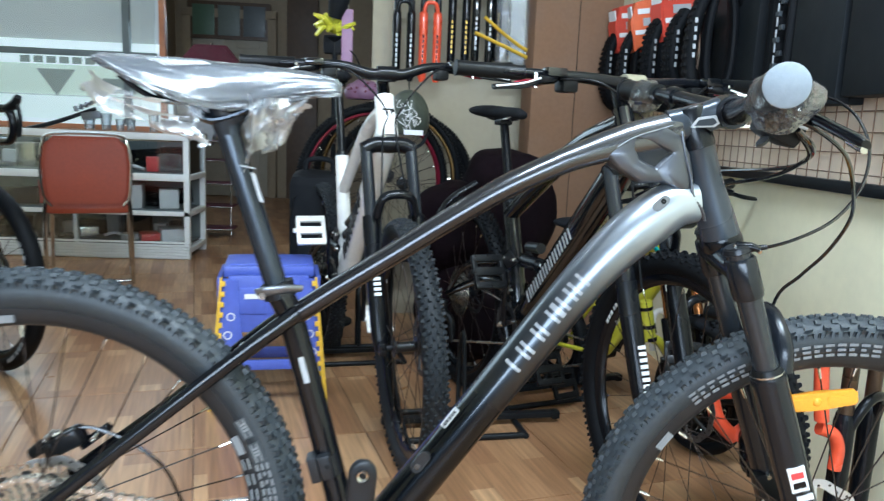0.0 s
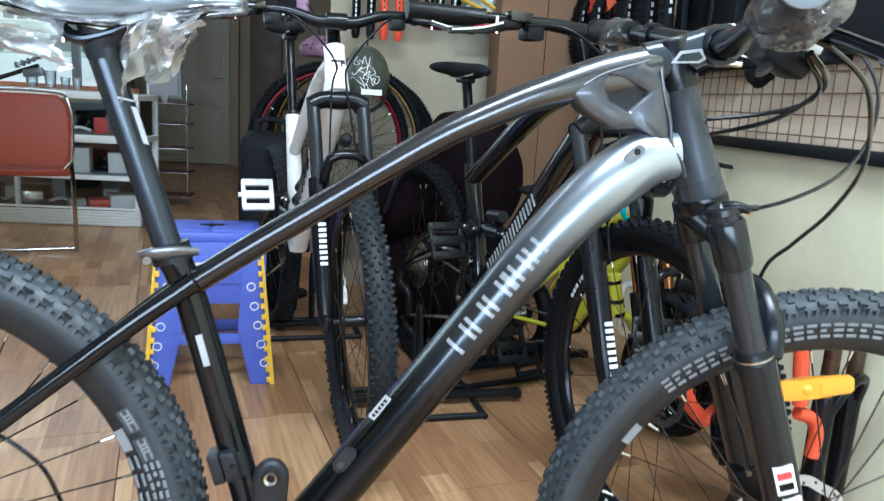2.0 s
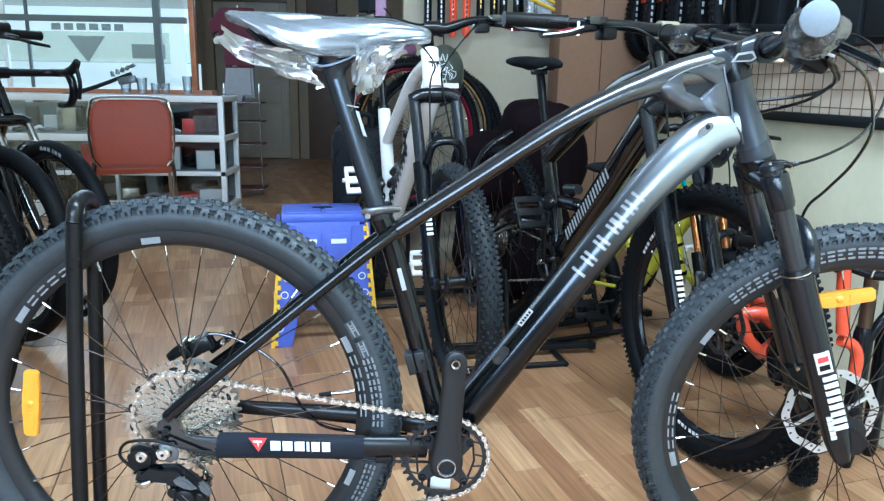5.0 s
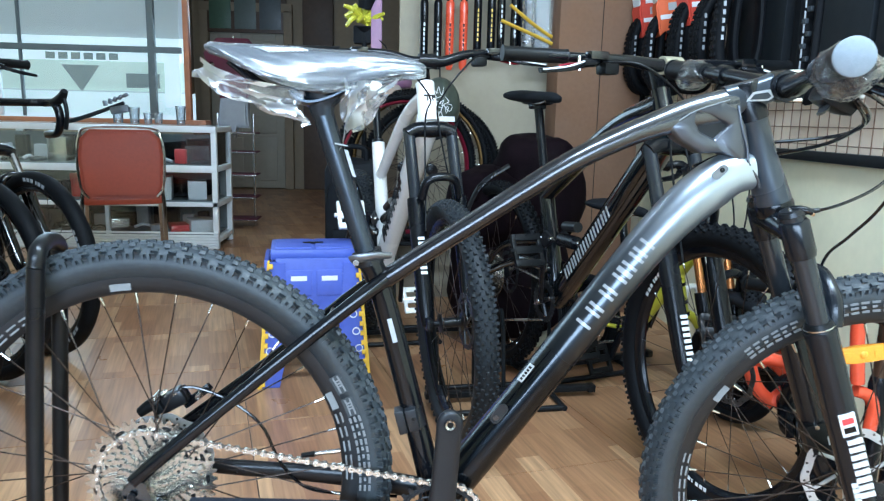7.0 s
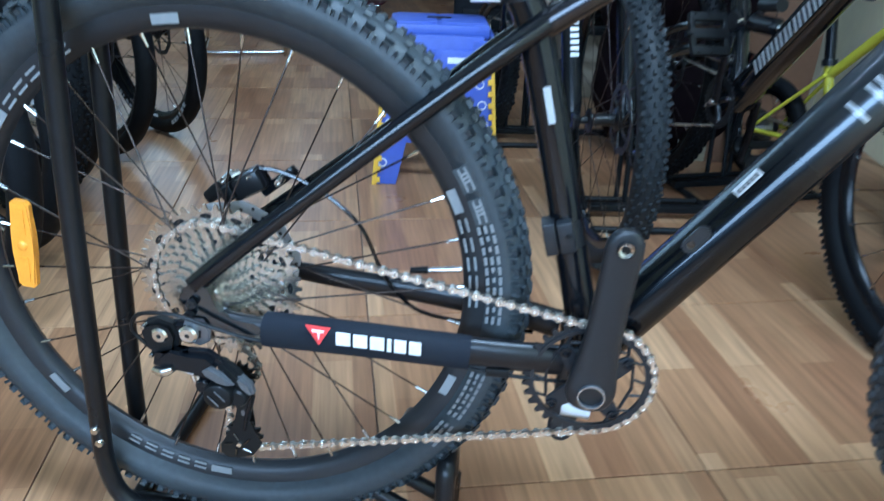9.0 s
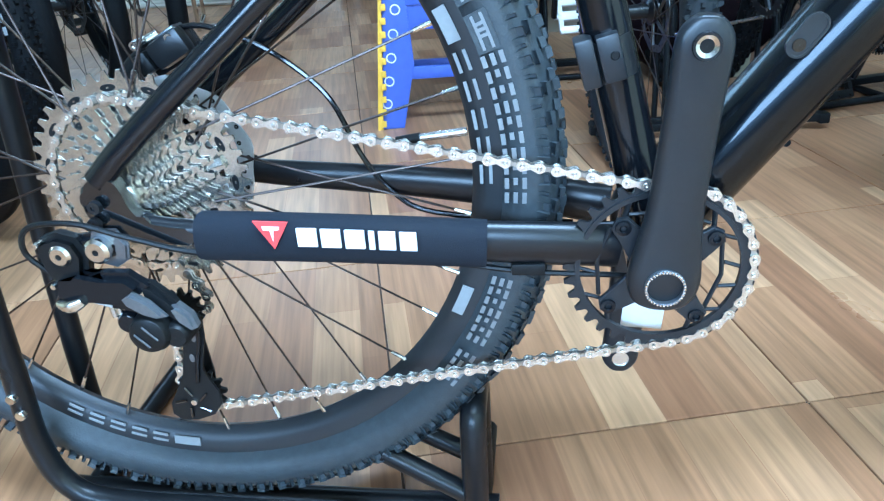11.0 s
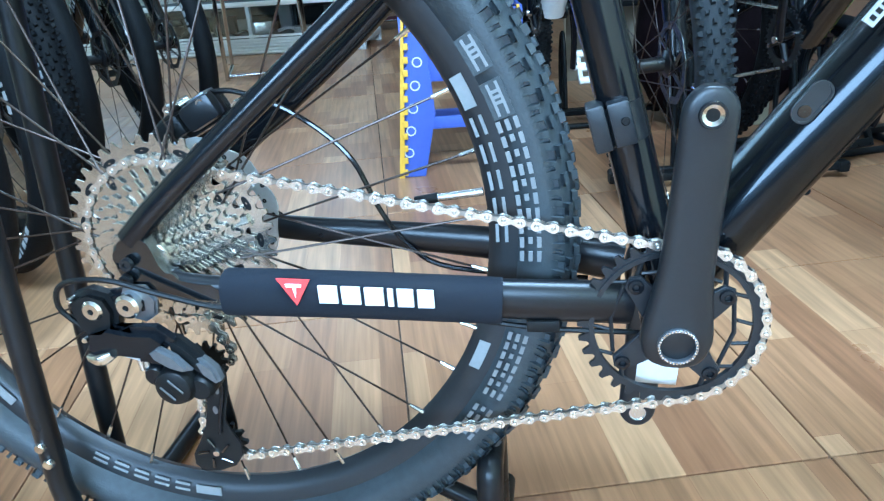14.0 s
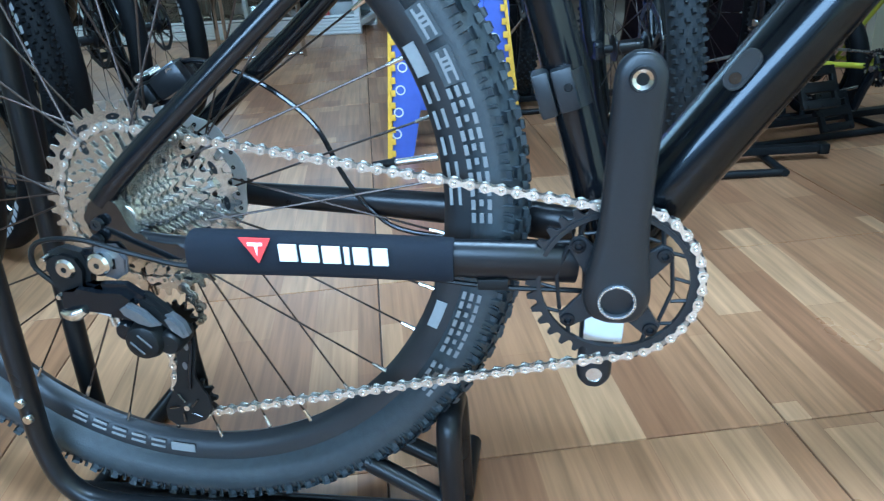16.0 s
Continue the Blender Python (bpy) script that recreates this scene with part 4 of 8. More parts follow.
    part("headset_cup", tube([t0 + ax * k for k in (0.124, 0.128, 0.138, 0.142)], [0.0262, 0.0275, 0.0275, 0.025], 28), BLACK, b)
    def radial(poly, c, n):
        """Points of an outline at even angles round a point inside it."""
        out = []
        for k in range(n):
            d = (math.cos(2 * math.pi * k / n), math.sin(2 * math.pi * k / n))
            best = 0.0
            for (x0, z0), (x1, z1) in zip(poly, poly[1:] + poly[:1]):
                ex, ez = x1 - x0, z1 - z0
                den = d[0] * ez - d[1] * ex
                if abs(den) > 1e-9:
                    r = ((x0 - c[0]) * ez - (z0 - c[1]) * ex) / den
                    f = ((x0 - c[0]) * d[1] - (z0 - c[1]) * d[0]) / den
                    if r > 0 and -0.001 <= f <= 1.001:
                        best = max(best, r)
            out.append((c[0] + best * d[0], c[1] + best * d[1]))
        return out
    mid = (0.367, 0.905)
    skin_o = [(0.308, 0.902), (0.328, 0.918), (0.352, 0.930), (0.384, 0.940), (0.404, 0.930), (0.420, 0.905), (0.428, 0.874), (0.424, 0.852), (0.387, 0.868), (0.359, 0.866), (0.325, 0.884)]
    hole_o = [(0.347, 0.924), (0.365, 0.921), (0.397, 0.907), (0.376, 0.884), (0.352, 0.895), (0.344, 0.910)]
    so, ho = radial(skin_o, mid, 72), radial(hole_o, mid, 72)
    def pull(pts, f):
        return [(mid[0] + (x - mid[0]) * f, mid[1] + (z - mid[1]) * f) for x, z in pts]
    bm = bmesh.new()
    half_lay = [(so, 0.0150), (pull(so, 0.97), 0.0195), (pull(so, 0.90), 0.0217), (pull(ho, 1.10), 0.0222), (ho, 0.0212), (pull(ho, 0.84), 0.0145)]
    lay = [(p, -y) for p, y in half_lay[::-1]] + half_lay
    rings = [[bm.verts.new((x, y, z)) for x, z in p] for p, y in lay]
    for p, q in zip(rings, rings[1:]):
        for k in range(72):
            bm.faces.new((p[k], p[(k + 1) % 72], q[(k + 1) % 72], q[k]))
    part("gusset", bm, SILVERPAINT, b, "grey gusset with a deep polished hollow")
    # floor coloured near black for the dark reflection in the hollow
    for s in (-1, 1):
        part("gusset_hollow", plate(pull(ho, 0.88), 0.002, Matrix.Translation((0, s * 0.0142, 0))), HOLLOW, b, "hollow floor coloured for its dark reflection")
    for s in (-1, 1):
        pts = [(0.405, s * 0.020, 0.934), (0.412, s * 0.0215, 0.905), (0.422, s * 0.0225, 0.875), (0.427, s * 0.023, 0.852), (0.440, s * 0.0235, 0.834), (0.447, s * 0.019, 0.820)]
        q = spline(pts, 9)
        bm = sweep(bmesh.new(), q, [0.0017 + 0.0007 * (k % 2) for k in range(len(q))], 8)
        part("weld_bead", bm, SILVERPAINT, b, "rippled weld bead")
    part("decal_line", tube([(0.322, -0.0225, 0.911), (0.345, -0.0225, 0.925), (0.392, -0.021, 0.941)], 0.0007, 6, 3), LOGO, tt)
    # bottom bracket shell
    part("bottom_bracket", lathe([(0.0225, -0.040), (0.0225, 0.040), (0.012, 0.044), (0.012, -0.044)], 28, Matrix.Translation((0, 0, 0.321)), True), BLACK, b)
    # stays
    for s in (-1, 1):
        st = spline([(-0.080, s * 0.014, 0.682, 0.0115, 0.0085), (-0.135, s * 0.030, 0.641, 0.0105, 0.0085), (-0.26, s * 0.050 + (0.010 if s > 0 else 0), 0.541 - (0.010 if s > 0 else 0), 0.0095, 0.0085), (-0.385, s * 0.066, 0.438 - (0.004 if s > 0 else 0), 0.0100, 0.0085), (-0.424, s * 0.068, 0.402, 0.0105, 0.007)], 5)
        part("seat_stay", sweep(bmesh.new(), [p[:3] for p in st], [(p[3], p[4]) for p in st], 16, True, (0, 1, 0)), FRAMEBLACK, b, "satin black seat stay")
        cs = spline([(-0.425, s * 0.066, 0.372, 0.008, 0.007), (-0.35, s * 0.065, 0.360, 0.0085 if s < 0 else 0.012, 0.008), (-0.20, s * 0.058, 0.350, 0.0145, 0.009), (-0.10, s * 0.050, 0.342, 0.0175, 0.010), (-0.03, s * 0.038, 0.334, 0.0185, 0.011)], 5)
        part("chain_stay", sweep(bmesh.new(), [p[:3] for p in cs], [(p[3], p[4]) for p in cs], 16, True, (0, 1, 0)), STAYBLACK, b, "black chain stay")
        ends = [(-0.437, 0.398), (-0.416, 0.412), (-0.405, 0.398), (-0.400, 0.382), (-0.390, 0.371), (-0.370, 0.366), (-0.352, 0.364), (-0.352, 0.352), (-0.385, 0.353), (-0.410, 0.357), (-0.428, 0.363), (-0.439, 0.378), (-0.437, 0.398)] if s < 0 else [(-0.437, 0.398), (-0.414, 0.416), (-0.402, 0.402), (-0.395, 0.387), (-0.384, 0.378), (-0.366, 0.374), (-0.350, 0.372), (-0.350, 0.350), (-0.385, 0.349), (-0.410, 0.347), (-0.430, 0.354), (-0.440, 0.374), (-0.437, 0.398)]
        lug = [tuple(p) for p in spline(ends, 4)[:-1]]
        part("dropout", plate(lug, 0.013, Matrix.Translation((0, s * 0.067, 0)), 0.003), GLOSS, b)
    part("stay_bridge", rod((-0.155, -0.032, 0.624), (-0.155, 0.032, 0.624), 0.007), GLOSS, b)
    # neoprene guard on the drive side
    gd = spline([(-0.347, -0.066, 0.3565, 0.0185, 0.0135), (-0.341, -0.066, 0.3562, 0.0195, 0.0145), (-0.25, -0.062, 0.352, 0.0190, 0.0145), (-0.14, -0.0555, 0.3445, 0.0185, 0.0145), (-0.131, -0.055, 0.344, 0.0175, 0.0135)], 5)
    guard = part("chainstay_guard", sweep(bmesh.new(), [p[:3] for p in gd], [(p[3], p[4]) for p in gd], 24, True, (0, 1, 0), 0.8), NEOPRENE, b, "black neoprene guard with plain white print")
    tri = [(-0.301, 0.3745), (-0.274, 0.3735), (-0.287, 0.3515)]
    bars(guard, RED, [(tri, -0.0797)], 0.0016, "triangle_mark")
    bars(guard, WHITE, [([(-0.294, 0.3705), (-0.281, 0.3700), (-0.2815, 0.3675), (-0.2855, 0.3675), (-0.287, 0.3585), (-0.2885, 0.3675), (-0.2935, 0.3675)], -0.0805)], 0.0018, "triangle_core")
    x = -0.269
    for wd in (0.0150, 0.0148, 0.0148, 0.0042, 0.0125, 0.0125):
        z = 0.3605 - (x + 0.269) * 0.06
        bars(guard, WHITE, [([(x, z - 0.0075), (x + wd, z - 0.0078), (x + wd, z + 0.0068), (x, z + 0.0072)], -0.0782 + 0.035 * (x + 0.269) * 0.9)], 0.0022)
        x += wd + 0.0032
    # cable clip and sleeve on the seat tube
    lean = Matrix.Rotation(radians(-15), 3, "Y").to_3x3()
    cl = part("mount_clamp", box((-0.0555, -0.013, 0.4690), (0.0135, 0.026, 0.036), lean, 0.0025), CRANKM, b, "black alloy band clamp")
    part("clamp_jaw", box((-0.0395, -0.014, 0.4735), (0.0165, 0.028, 0.034), lean, 0.0025), CRANKM, cl)
    part("clamp_bolt", lathe([(0.0004, -0.0005), (0.0026, -0.0005), (0.0034, 0.0006), (0.0034, 0.002)], 14, Matrix.Translation((-0.0375, -0.0285, 0.476))), PLASTIC, cl)
    part("clamp_band", lathe([(0.0178, -0.015), (0.0205, -0.015), (0.0205, 0.015), (0.0178, 0.015)], 24, Matrix.Translation((-0.040, 0, 0.47)) @ Matrix.Rotation(radians(-15), 4, "Y") @ Matrix.Rotation(radians(90), 4, "X"), True), ANODIZED, cl)


main_frame()


def saddle_and_post():
    b = BIKE
    part("seat_post", tube([(-0.106, 0, 0.705), (-0.1735, 0, 0.925)], 0.0148, 24), SEATPOST, b, "satin black seat post")
    bars(b, GREYPRINT, [(strip_bar((-0.146, 0.872), Vector((0.293, -0.956)), Vector((0.956, 0.293)), 0.0, 0.002, -0.006, 0.010, 0.008), -0.0142), (strip_bar((-0.146, 0.872), Vector((0.293, -0.956)), Vector((0.956, 0.293)), 0.012, 0.050, 0.004, 0.0085, 0.003), -0.0146)], 0.003, "post_print")
    part("seat_collar", tube([(-0.1035, 0, 0.700), (-0.1085, 0, 0.719)], 0.0212, 24), ANODIZED, b)
    lv = part("collar_lever", tube([(-0.128, -0.026, 0.710), (-0.115, -0.031, 0.714), (-0.092, -0.029, 0.717), (-0.074, -0.020, 0.716)], [(0.008, 0.004), (0.0085, 0.005), (0.0075, 0.0045), (0.005, 0.004)], 12, 4), GREY_ALLOY, b, "grey quick-release lever")
    part("collar_nut", rod((-0.121, -0.036, 0.708), (-0.121, 0.03, 0.708), 0.0045), STEEL, b)
    # cradle and rails
    part("post_head", tube([(-0.168, 0, 0.906), (-0.170, 0, 0.920), (-0.168, 0, 0.934)], [(0.0150, 0.0155), (0.019, 0.018), (0.026, 0.022)], 20, 4, (0, 1, 0)), SEATPOST, b)
    yk = part("rail_yoke", tube([(-0.214, 0, 0.944), (-0.204, 0, 0.931), (-0.186, 0, 0.924), (-0.160, 0, 0.930), (-0.136, 0, 0.941)], [(0.005, 0.014), (0.006, 0.018), (0.007, 0.022), (0.006, 0.022), (0.004, 0.020)], 14, 4, (0, 1, 0)), SEATPOST, b, "dark alloy rail yoke")
    part("clamp_bolt", rod((-0.206, 0, 0.920), (-0.206, 0, 0.948), 0.0032, None, 10), STEEL, yk)
    part("rail_clamp", box((-0.172, 0, 0.944), (0.052, 0.054, 0.009), Matrix.Rotation(radians(3), 3, "Y"), 0.003), ANODIZED, b)
    for s in (-1, 1):
        part("saddle_rail", tube([(-0.062, s * 0.010, 0.966), (-0.095, s * 0.021, 0.949), (-0.13, s * 0.024, 0.943), (-0.225, s * 0.024, 0.943), (-0.258, s * 0.032, 0.951), (-0.285, s * 0.042, 0.972)], 0.0036, 8, 4), BLACK, b)
    # saddle shell: place, crown height, half width, thickness and droop of the edge, from tail to nose
    secs = [(-0.308, 0.992, 0.048, 0.004, 0.002), (-0.296, 0.993, 0.063, 0.007, 0.006), (-0.265, 0.991, 0.070, 0.011, 0.020), (-0.225, 0.989, 0.064, 0.014, 0.033), (-0.185, 0.987, 0.050, 0.016, 0.038), (-0.145, 0.986, 0.039, 0.017, 0.034),
            (-0.100, 0.983, 0.029, 0.015, 0.022), (-0.060, 0.979, 0.0215, 0.010, 0.012), (-0.042, 0.975, 0.0160, 0.007, 0.007), (-0.034, 0.971, 0.009, 0.004, 0.003), (-0.0325, 0.970, 0.002, 0.001, 0.001)]

    def skin(secs, per, n, out, crumple):
        bm = bmesh.new()
        rings = []
        for p in spline(secs, per):
            ring = []
            for k in range(n):
                t = 2 * math.pi * k / n
                cy, sz = math.cos(t), math.sin(t)
                v = Vector((p[0] * 9, cy * 3, sz * 3))
                w = crumple * (0.5 * noise.noise(v * 1.3) + 0.4 * abs(noise.noise(v * 3.1)) + 0.12 * noise.noise(v * 8) + 0.30 * abs(noise.noise(Vector((p[0] * 11, cy * 11 + p[0] * 14, sz * 11)))))
                y = (p[2] + out + w) * math.copysign(abs(cy) ** 0.85, cy)
                z = p[1] - (p[4]) * min(1.2, abs(y) / p[2]) ** 2 + (out + w) * sz + (p[3] * 0.25 * sz if sz > 0 else p[3] * sz * 1.3)
                ring.append(bm.verts.new((p[0] - out * 1.5 * (1 if p[0] < -0.29 else -1 if p[0] > -0.05 else 0), y, z)))
            rings.append(ring)
        for i in range(len(rings) - 1):
            for k in range(n):
                bm.faces.new((rings[i][k], rings[i][(k + 1) % n], rings[i + 1][(k + 1) % n], rings[i + 1][k]))
        bm.faces.new(rings[0])
        bm.faces.new(rings[-1][::-1])
        return bm
    sd = part("saddle", skin(secs, 4, 32, 0.0, 0.0), SADDLEM, b, "dark grey saddle still in clear plastic wrap")
    for i in range(9):
        x, ln = -0.262 + i * 0.0076, 0.032 - 0.0025 * i
        pts = []
        for q in (0.0, 0.5, 1.0):
            y = -0.010 - ln * q
            wd = 0.066 - (x + 0.225) * 0.36
            pts.append((x + (0.030 - 0.0018 * i) * q, y, 0.9905 - 0.034 * (y / wd) ** 2 + 0.0042))
        part("saddle_stripe", tube(pts, 0.0010, 6, 3), WHITE, sd)
    # loose clear skin round the saddle with hanging flaps
    part("saddle_wrap", skin(secs, 14, 112, 0.003, 0.0048), WRAP, b, "clear plastic wrap drawn round the saddle")

    def flap(top, fall, seed, thick):
        """A crumpled hanging sheet below a line of points."""
        bm = bmesh.new()
        top = spline(top, 8)
        rows = 14
        grid = []
        for j in range(rows + 1):
            f = j / rows
            row = []
            for i, p in enumerate(top):
                g = i / (len(top) - 1)
                drop = fall(g)
                v = Vector((p[0] * 14 + seed, p[1] * 14 + f * 2.2, f * 3 + g * 2.5))
                d = Vector((noise.noise(v), noise.noise(v + Vector((7, 0, 0))), noise.noise(v + Vector((0, 9, 0))))) * (0.020 * f + 0.002)
                d += Vector((noise.noise(v * 3.1), noise.noise(v * 3.3 + Vector((5, 1, 0))), 0)) * (0.008 * f)
                row.append(bm.verts.new(Vector(p) + Vector((0, thick * math.sin(g * 9 + f * 3), -drop * f)) + d))
            grid.append(row)
        for j in range(rows):
            for i in range(len(top) - 1):
                bm.faces.new((grid[j][i], grid[j][i + 1], grid[j + 1][i + 1], grid[j + 1][i]))
        return part("wrap_flap", bm, FLAP, b, "loose hanging flap of clear wrap")
    flap([(-0.136, -0.038, 0.955), (-0.116, -0.036, 0.953), (-0.096, -0.032, 0.953), (-0.068, -0.026, 0.957)], lambda g: 0.078 * (1 - g) ** 0.9 + 0.008, 1.0, 0.010)
    flap([(-0.134, 0.020, 0.955), (-0.112, 0.024, 0.952), (-0.088, 0.02, 0.953)], lambda g: 0.078 * (1 - abs(g - 0.25)), 4.0, 0.012)
    flap([(-0.325, -0.030, 0.978), (-0.295, -0.062, 0.962), (-0.26, -0.066, 0.952), (-0.22, -0.056, 0.944), (-0.19, -0.045, 0.940)], lambda g: 0.026 + 0.034 * g * g, 8.0, 0.008)


saddle_and_post()


# front end turns together about the steering axis
STEER_AX = Vector((-0.342, 0, 0.94))
PIVOT = Vector((0.4365, 0, 0.915))
STEER = Matrix.Translation(PIVOT) @ Matrix.Rotation(radians(-8), 4, STEER_AX) @ Matrix.Translation(-PIVOT)


def turned(bm):
    bm.transform(STEER)
    return bm


def fork_and_bar():
    b = BIKE
    ax = -STEER_AX
    part("stem_collar", turned(tube([PIVOT - ax * k for k in (0.000, 0.004, 0.050, 0.054)], [0.0225, 0.0222, 0.0215, 0.0185], 24)), BLACK, b)
    tilt = Vector((0.94, 0, 0.342)) * 0.10 + Vector((1, 0, 0.0)) * 0.9
    s0 = Vector((0.416, 0, 0.942))
    s1 = Vector((0.460, 0, 0.962))
    st = part("stem", turned(tube([s0 - Vector((0.020, 0, 0.004)), s0 + (s1 - s0) * 0.25, s0 + (s1 - s0) * 0.8, s1], [(0.0225, 0.0215), (0.0215, 0.0205), (0.0190, 0.0195), (0.0190, 0.022)], 24, 4, (0, 1, 0), 0.7)), GREYPAINT, b, "graphite handlebar stem with a plain silver print")
    mk = plate([(0.432, 0.949), (0.462, 0.951), (0.470, 0.957), (0.462, 0.966), (0.440, 0.962)], 0.002, Matrix.Translation((-0.014, -0.0208, -0.009)))
    part("print_outline", turned(mk), SILVERPRINT, st, smooth=False)
    mk = plate([(0.437, 0.9515), (0.460, 0.953), (0.465, 0.957), (0.460, 0.9625), (0.442, 0.959)], 0.0026, Matrix.Translation((-0.014, -0.0208, -0.009)))
    part("print_core", turned(mk), GREYPAINT, st, smooth=False)
    part("bar_clamp", turned(lathe([(0.0165, -0.023), (0.0215, -0.023), (0.0225, 0.0), (0.0215, 0.023), (0.0165, 0.023)], 28, Matrix.Translation((0.470, 0, 0.962)), True)), BLACK, b)
    for y in (-0.016, 0.016):
        for dz in (-0.019, 0.019):
            part("clamp_bolt", turned(rod((0.473, y, 0.962 + dz), (0.494, y, 0.962 + dz), 0.0035)), STEEL, b)
    # handlebar with a slight back sweep
    half = [(0.470, 0.0, 0.962), (0.470, 0.05, 0.963), (0.462, 0.10, 0.970), (0.440, 0.20, 0.980), (0.404, 0.345, 0.988)]
    pts = [(x, -y, z) for x, y, z in half[:0:-1]] + half
    part("handlebar", turned(tube(pts, [0.0111, 0.0111, 0.012, 0.0155, 0.0155, 0.0155, 0.012, 0.0111, 0.0111], 16, 3)), BLACK, b, "black flat handlebar")
    for s in (-1, 1):
        g0, g1 = Vector((0.431, s * 0.235, 0.982)), Vector((0.4025, s * 0.352, 0.9885))
        gr = part("grip", turned(tube([g0, g0 + (g1 - g0) * 0.05, g0 + (g1 - g0) * 0.96, g1], [0.0165, 0.0168, 0.0172, 0.0165], 24)), PLASTIC, b, "black rubber grip")
        d = (g1 - g0).normalized()
        part("grip_cap", turned(tube([g1 - d * 0.002, g1 + d * 0.003, g1 + d * 0.0045], [0.0188, 0.0188, 0.0165], 28)), GRIPEND if s < 0 else PLASTIC, gr, "grey rubber grip end" if s < 0 else "")
        # brake lever and shifter
        br = part("lever_clamp", turned(tube([(0.448, s * 0.175, 0.977), (0.443, s * 0.192, 0.979)], 0.0165, 20)), BLACK, b)
        part("lever_body", turned(tube([(0.457, s * 0.165, 0.972), (0.473, s * 0.175, 0.968), (0.472, s * 0.200, 0.965), (0.462, s * 0.245, 0.965)], [0.008, 0.0115, 0.0105, 0.009], 14, 4)), PLASTIC, b)
        part("brake_lever", turned(tube([(0.462, s * 0.240, 0.966), (0.466, s * 0.27, 0.961), (0.472, s * 0.305, 0.952), (0.477, s * 0.332, 0.945), (0.479, s * 0.342, 0.942)], [(0.007, 0.006), (0.008, 0.005), (0.0078, 0.005), (0.0078, 0.0055), (0.006, 0.004)], 12, 4)), BLACK, b, "black brake lever with a worn bright tip")
        part("lever_tip", turned(tube([(0.474, s * 0.322, 0.9435), (0.478, s * 0.341, 0.938)], [(0.006, 0.003), (0.0045, 0.003)], 10, 2)), STEEL, b)
        part("shifter_pod", turned(box((0.462, s * 0.190, 0.949), (0.044, 0.046, 0.028), Matrix.Rotation(radians(25), 3, "Y"), 0.009)), PLASTIC, b)
        part("shifter_paddle", turned(tube([(0.452, s * 0.190, 0.941), (0.440, s * 0.215, 0.935), (0.432, s * 0.235, 0.938)], [(0.004, 0.007), (0.0035, 0.008), (0.003, 0.007)], 10, 4)), PLASTIC, b)
        part("shifter_window", turned(box((0.470, s * 0.205, 0.957), (0.024, 0.03, 0.010), Matrix.Rotation(radians(15), 3, "Y"), 0.001)), SILVERPRINT, b)
    # clear bag tied over the near grip and controls
    bm = bmesh.new()
    bmesh.ops.create_icosphere(bm, subdivisions=5, radius=1.0)
    for v in bm.verts:
        n = v.co.copy()
        w = 1 + 0.10 * noise.noise(n * 2.3) + 0.09 * abs(noise.noise(n * 5.1)) + 0.03 * noise.noise(n * 13)
        v.co = Vector((0.422 + n.x * 0.027 * w + 0.022 * n.y * 0.5 + 0.012 * max(0, n.x) ** 6, -0.292 + n.y * 0.060 * w, 0.976 + n.z * 0.029 * w + 0.006 * max(0, n.x) ** 4))
    part("grip_bag", turned(bm), BAGFILM, b, "clear plastic bag crumpled round the grip and lever")
    # fork: crown, stanchions, lowers, arch
    off = Vector((0.94, 0, 0.342)) * 0.004
    cr = PIVOT + ax * 0.152
    bm = tube([cr + Vector((0, -0.078, 0)) + ax * 0.012, cr + Vector((0, -0.055, 0)) + ax * 0.006, cr, cr + Vector((0, 0.055, 0)) + ax * 0.006, cr + Vector((0, 0.078, 0)) + ax * 0.012],
              [(0.014, 0.016), (0.018, 0.020), (0.022, 0.024), (0.018, 0.020), (0.014, 0.016)], 24, 7, (1, 0, 0))
    part("fork_crown", turned(bm), FORKM, b, "matt black fork crown")
    leg_top = PIVOT + ax * 0.128
    for s in (-1, 1):
        y = Vector((0, s * 0.066, 0))
        part("stanchion", turned(tube([leg_top + y, leg_top + y + ax * 0.20], 0.0158, 24)), STANCHION, b, "glossy black stanchion")
        part("crown_clamp", turned(tube([PIVOT + y + ax * k for k in (0.140, 0.144, 0.188, 0.194)], [0.0175, 0.0200, 0.0198, 0.0185], 24)), FORKM, b)
        part("stanchion_cap", turned(tube([leg_top + y - ax * 0.004, leg_top + y + ax * 0.002], [0.0145, 0.0175], 20)), ANODIZED, b)
        lo = [leg_top + y + ax * k for k in (0.172, 0.176, 0.20, 0.30, 0.40, 0.47, 0.505)]
        lw = part("fork_lower", turned(tube(lo, [0.0185, 0.0225, 0.0225, 0.0225, 0.0215, 0.020, 0.013], 24, 3)), FORKM, b, "matt black fork lower with plain white print")
        part("seal_ring", turned(tube([leg_top + y + ax * 0.1705, leg_top + y + ax * 0.1725], 0.0215, 24)), STEEL, lw)
        part("wiper_seal", turned(tube([leg_top + y + ax * 0.164, leg_top + y + ax * 0.175], [0.0175, 0.0225], 24)), PLASTIC, lw)
        part("axle_lug", turned(plate([(0.640, 0.39), (0.668, 0.374), (0.688, 0.352), (0.676, 0.332), (0.652, 0.330), (0.630, 0.345)], 0.018, Matrix.Translation(y), 0.004)), FORKM, lw)
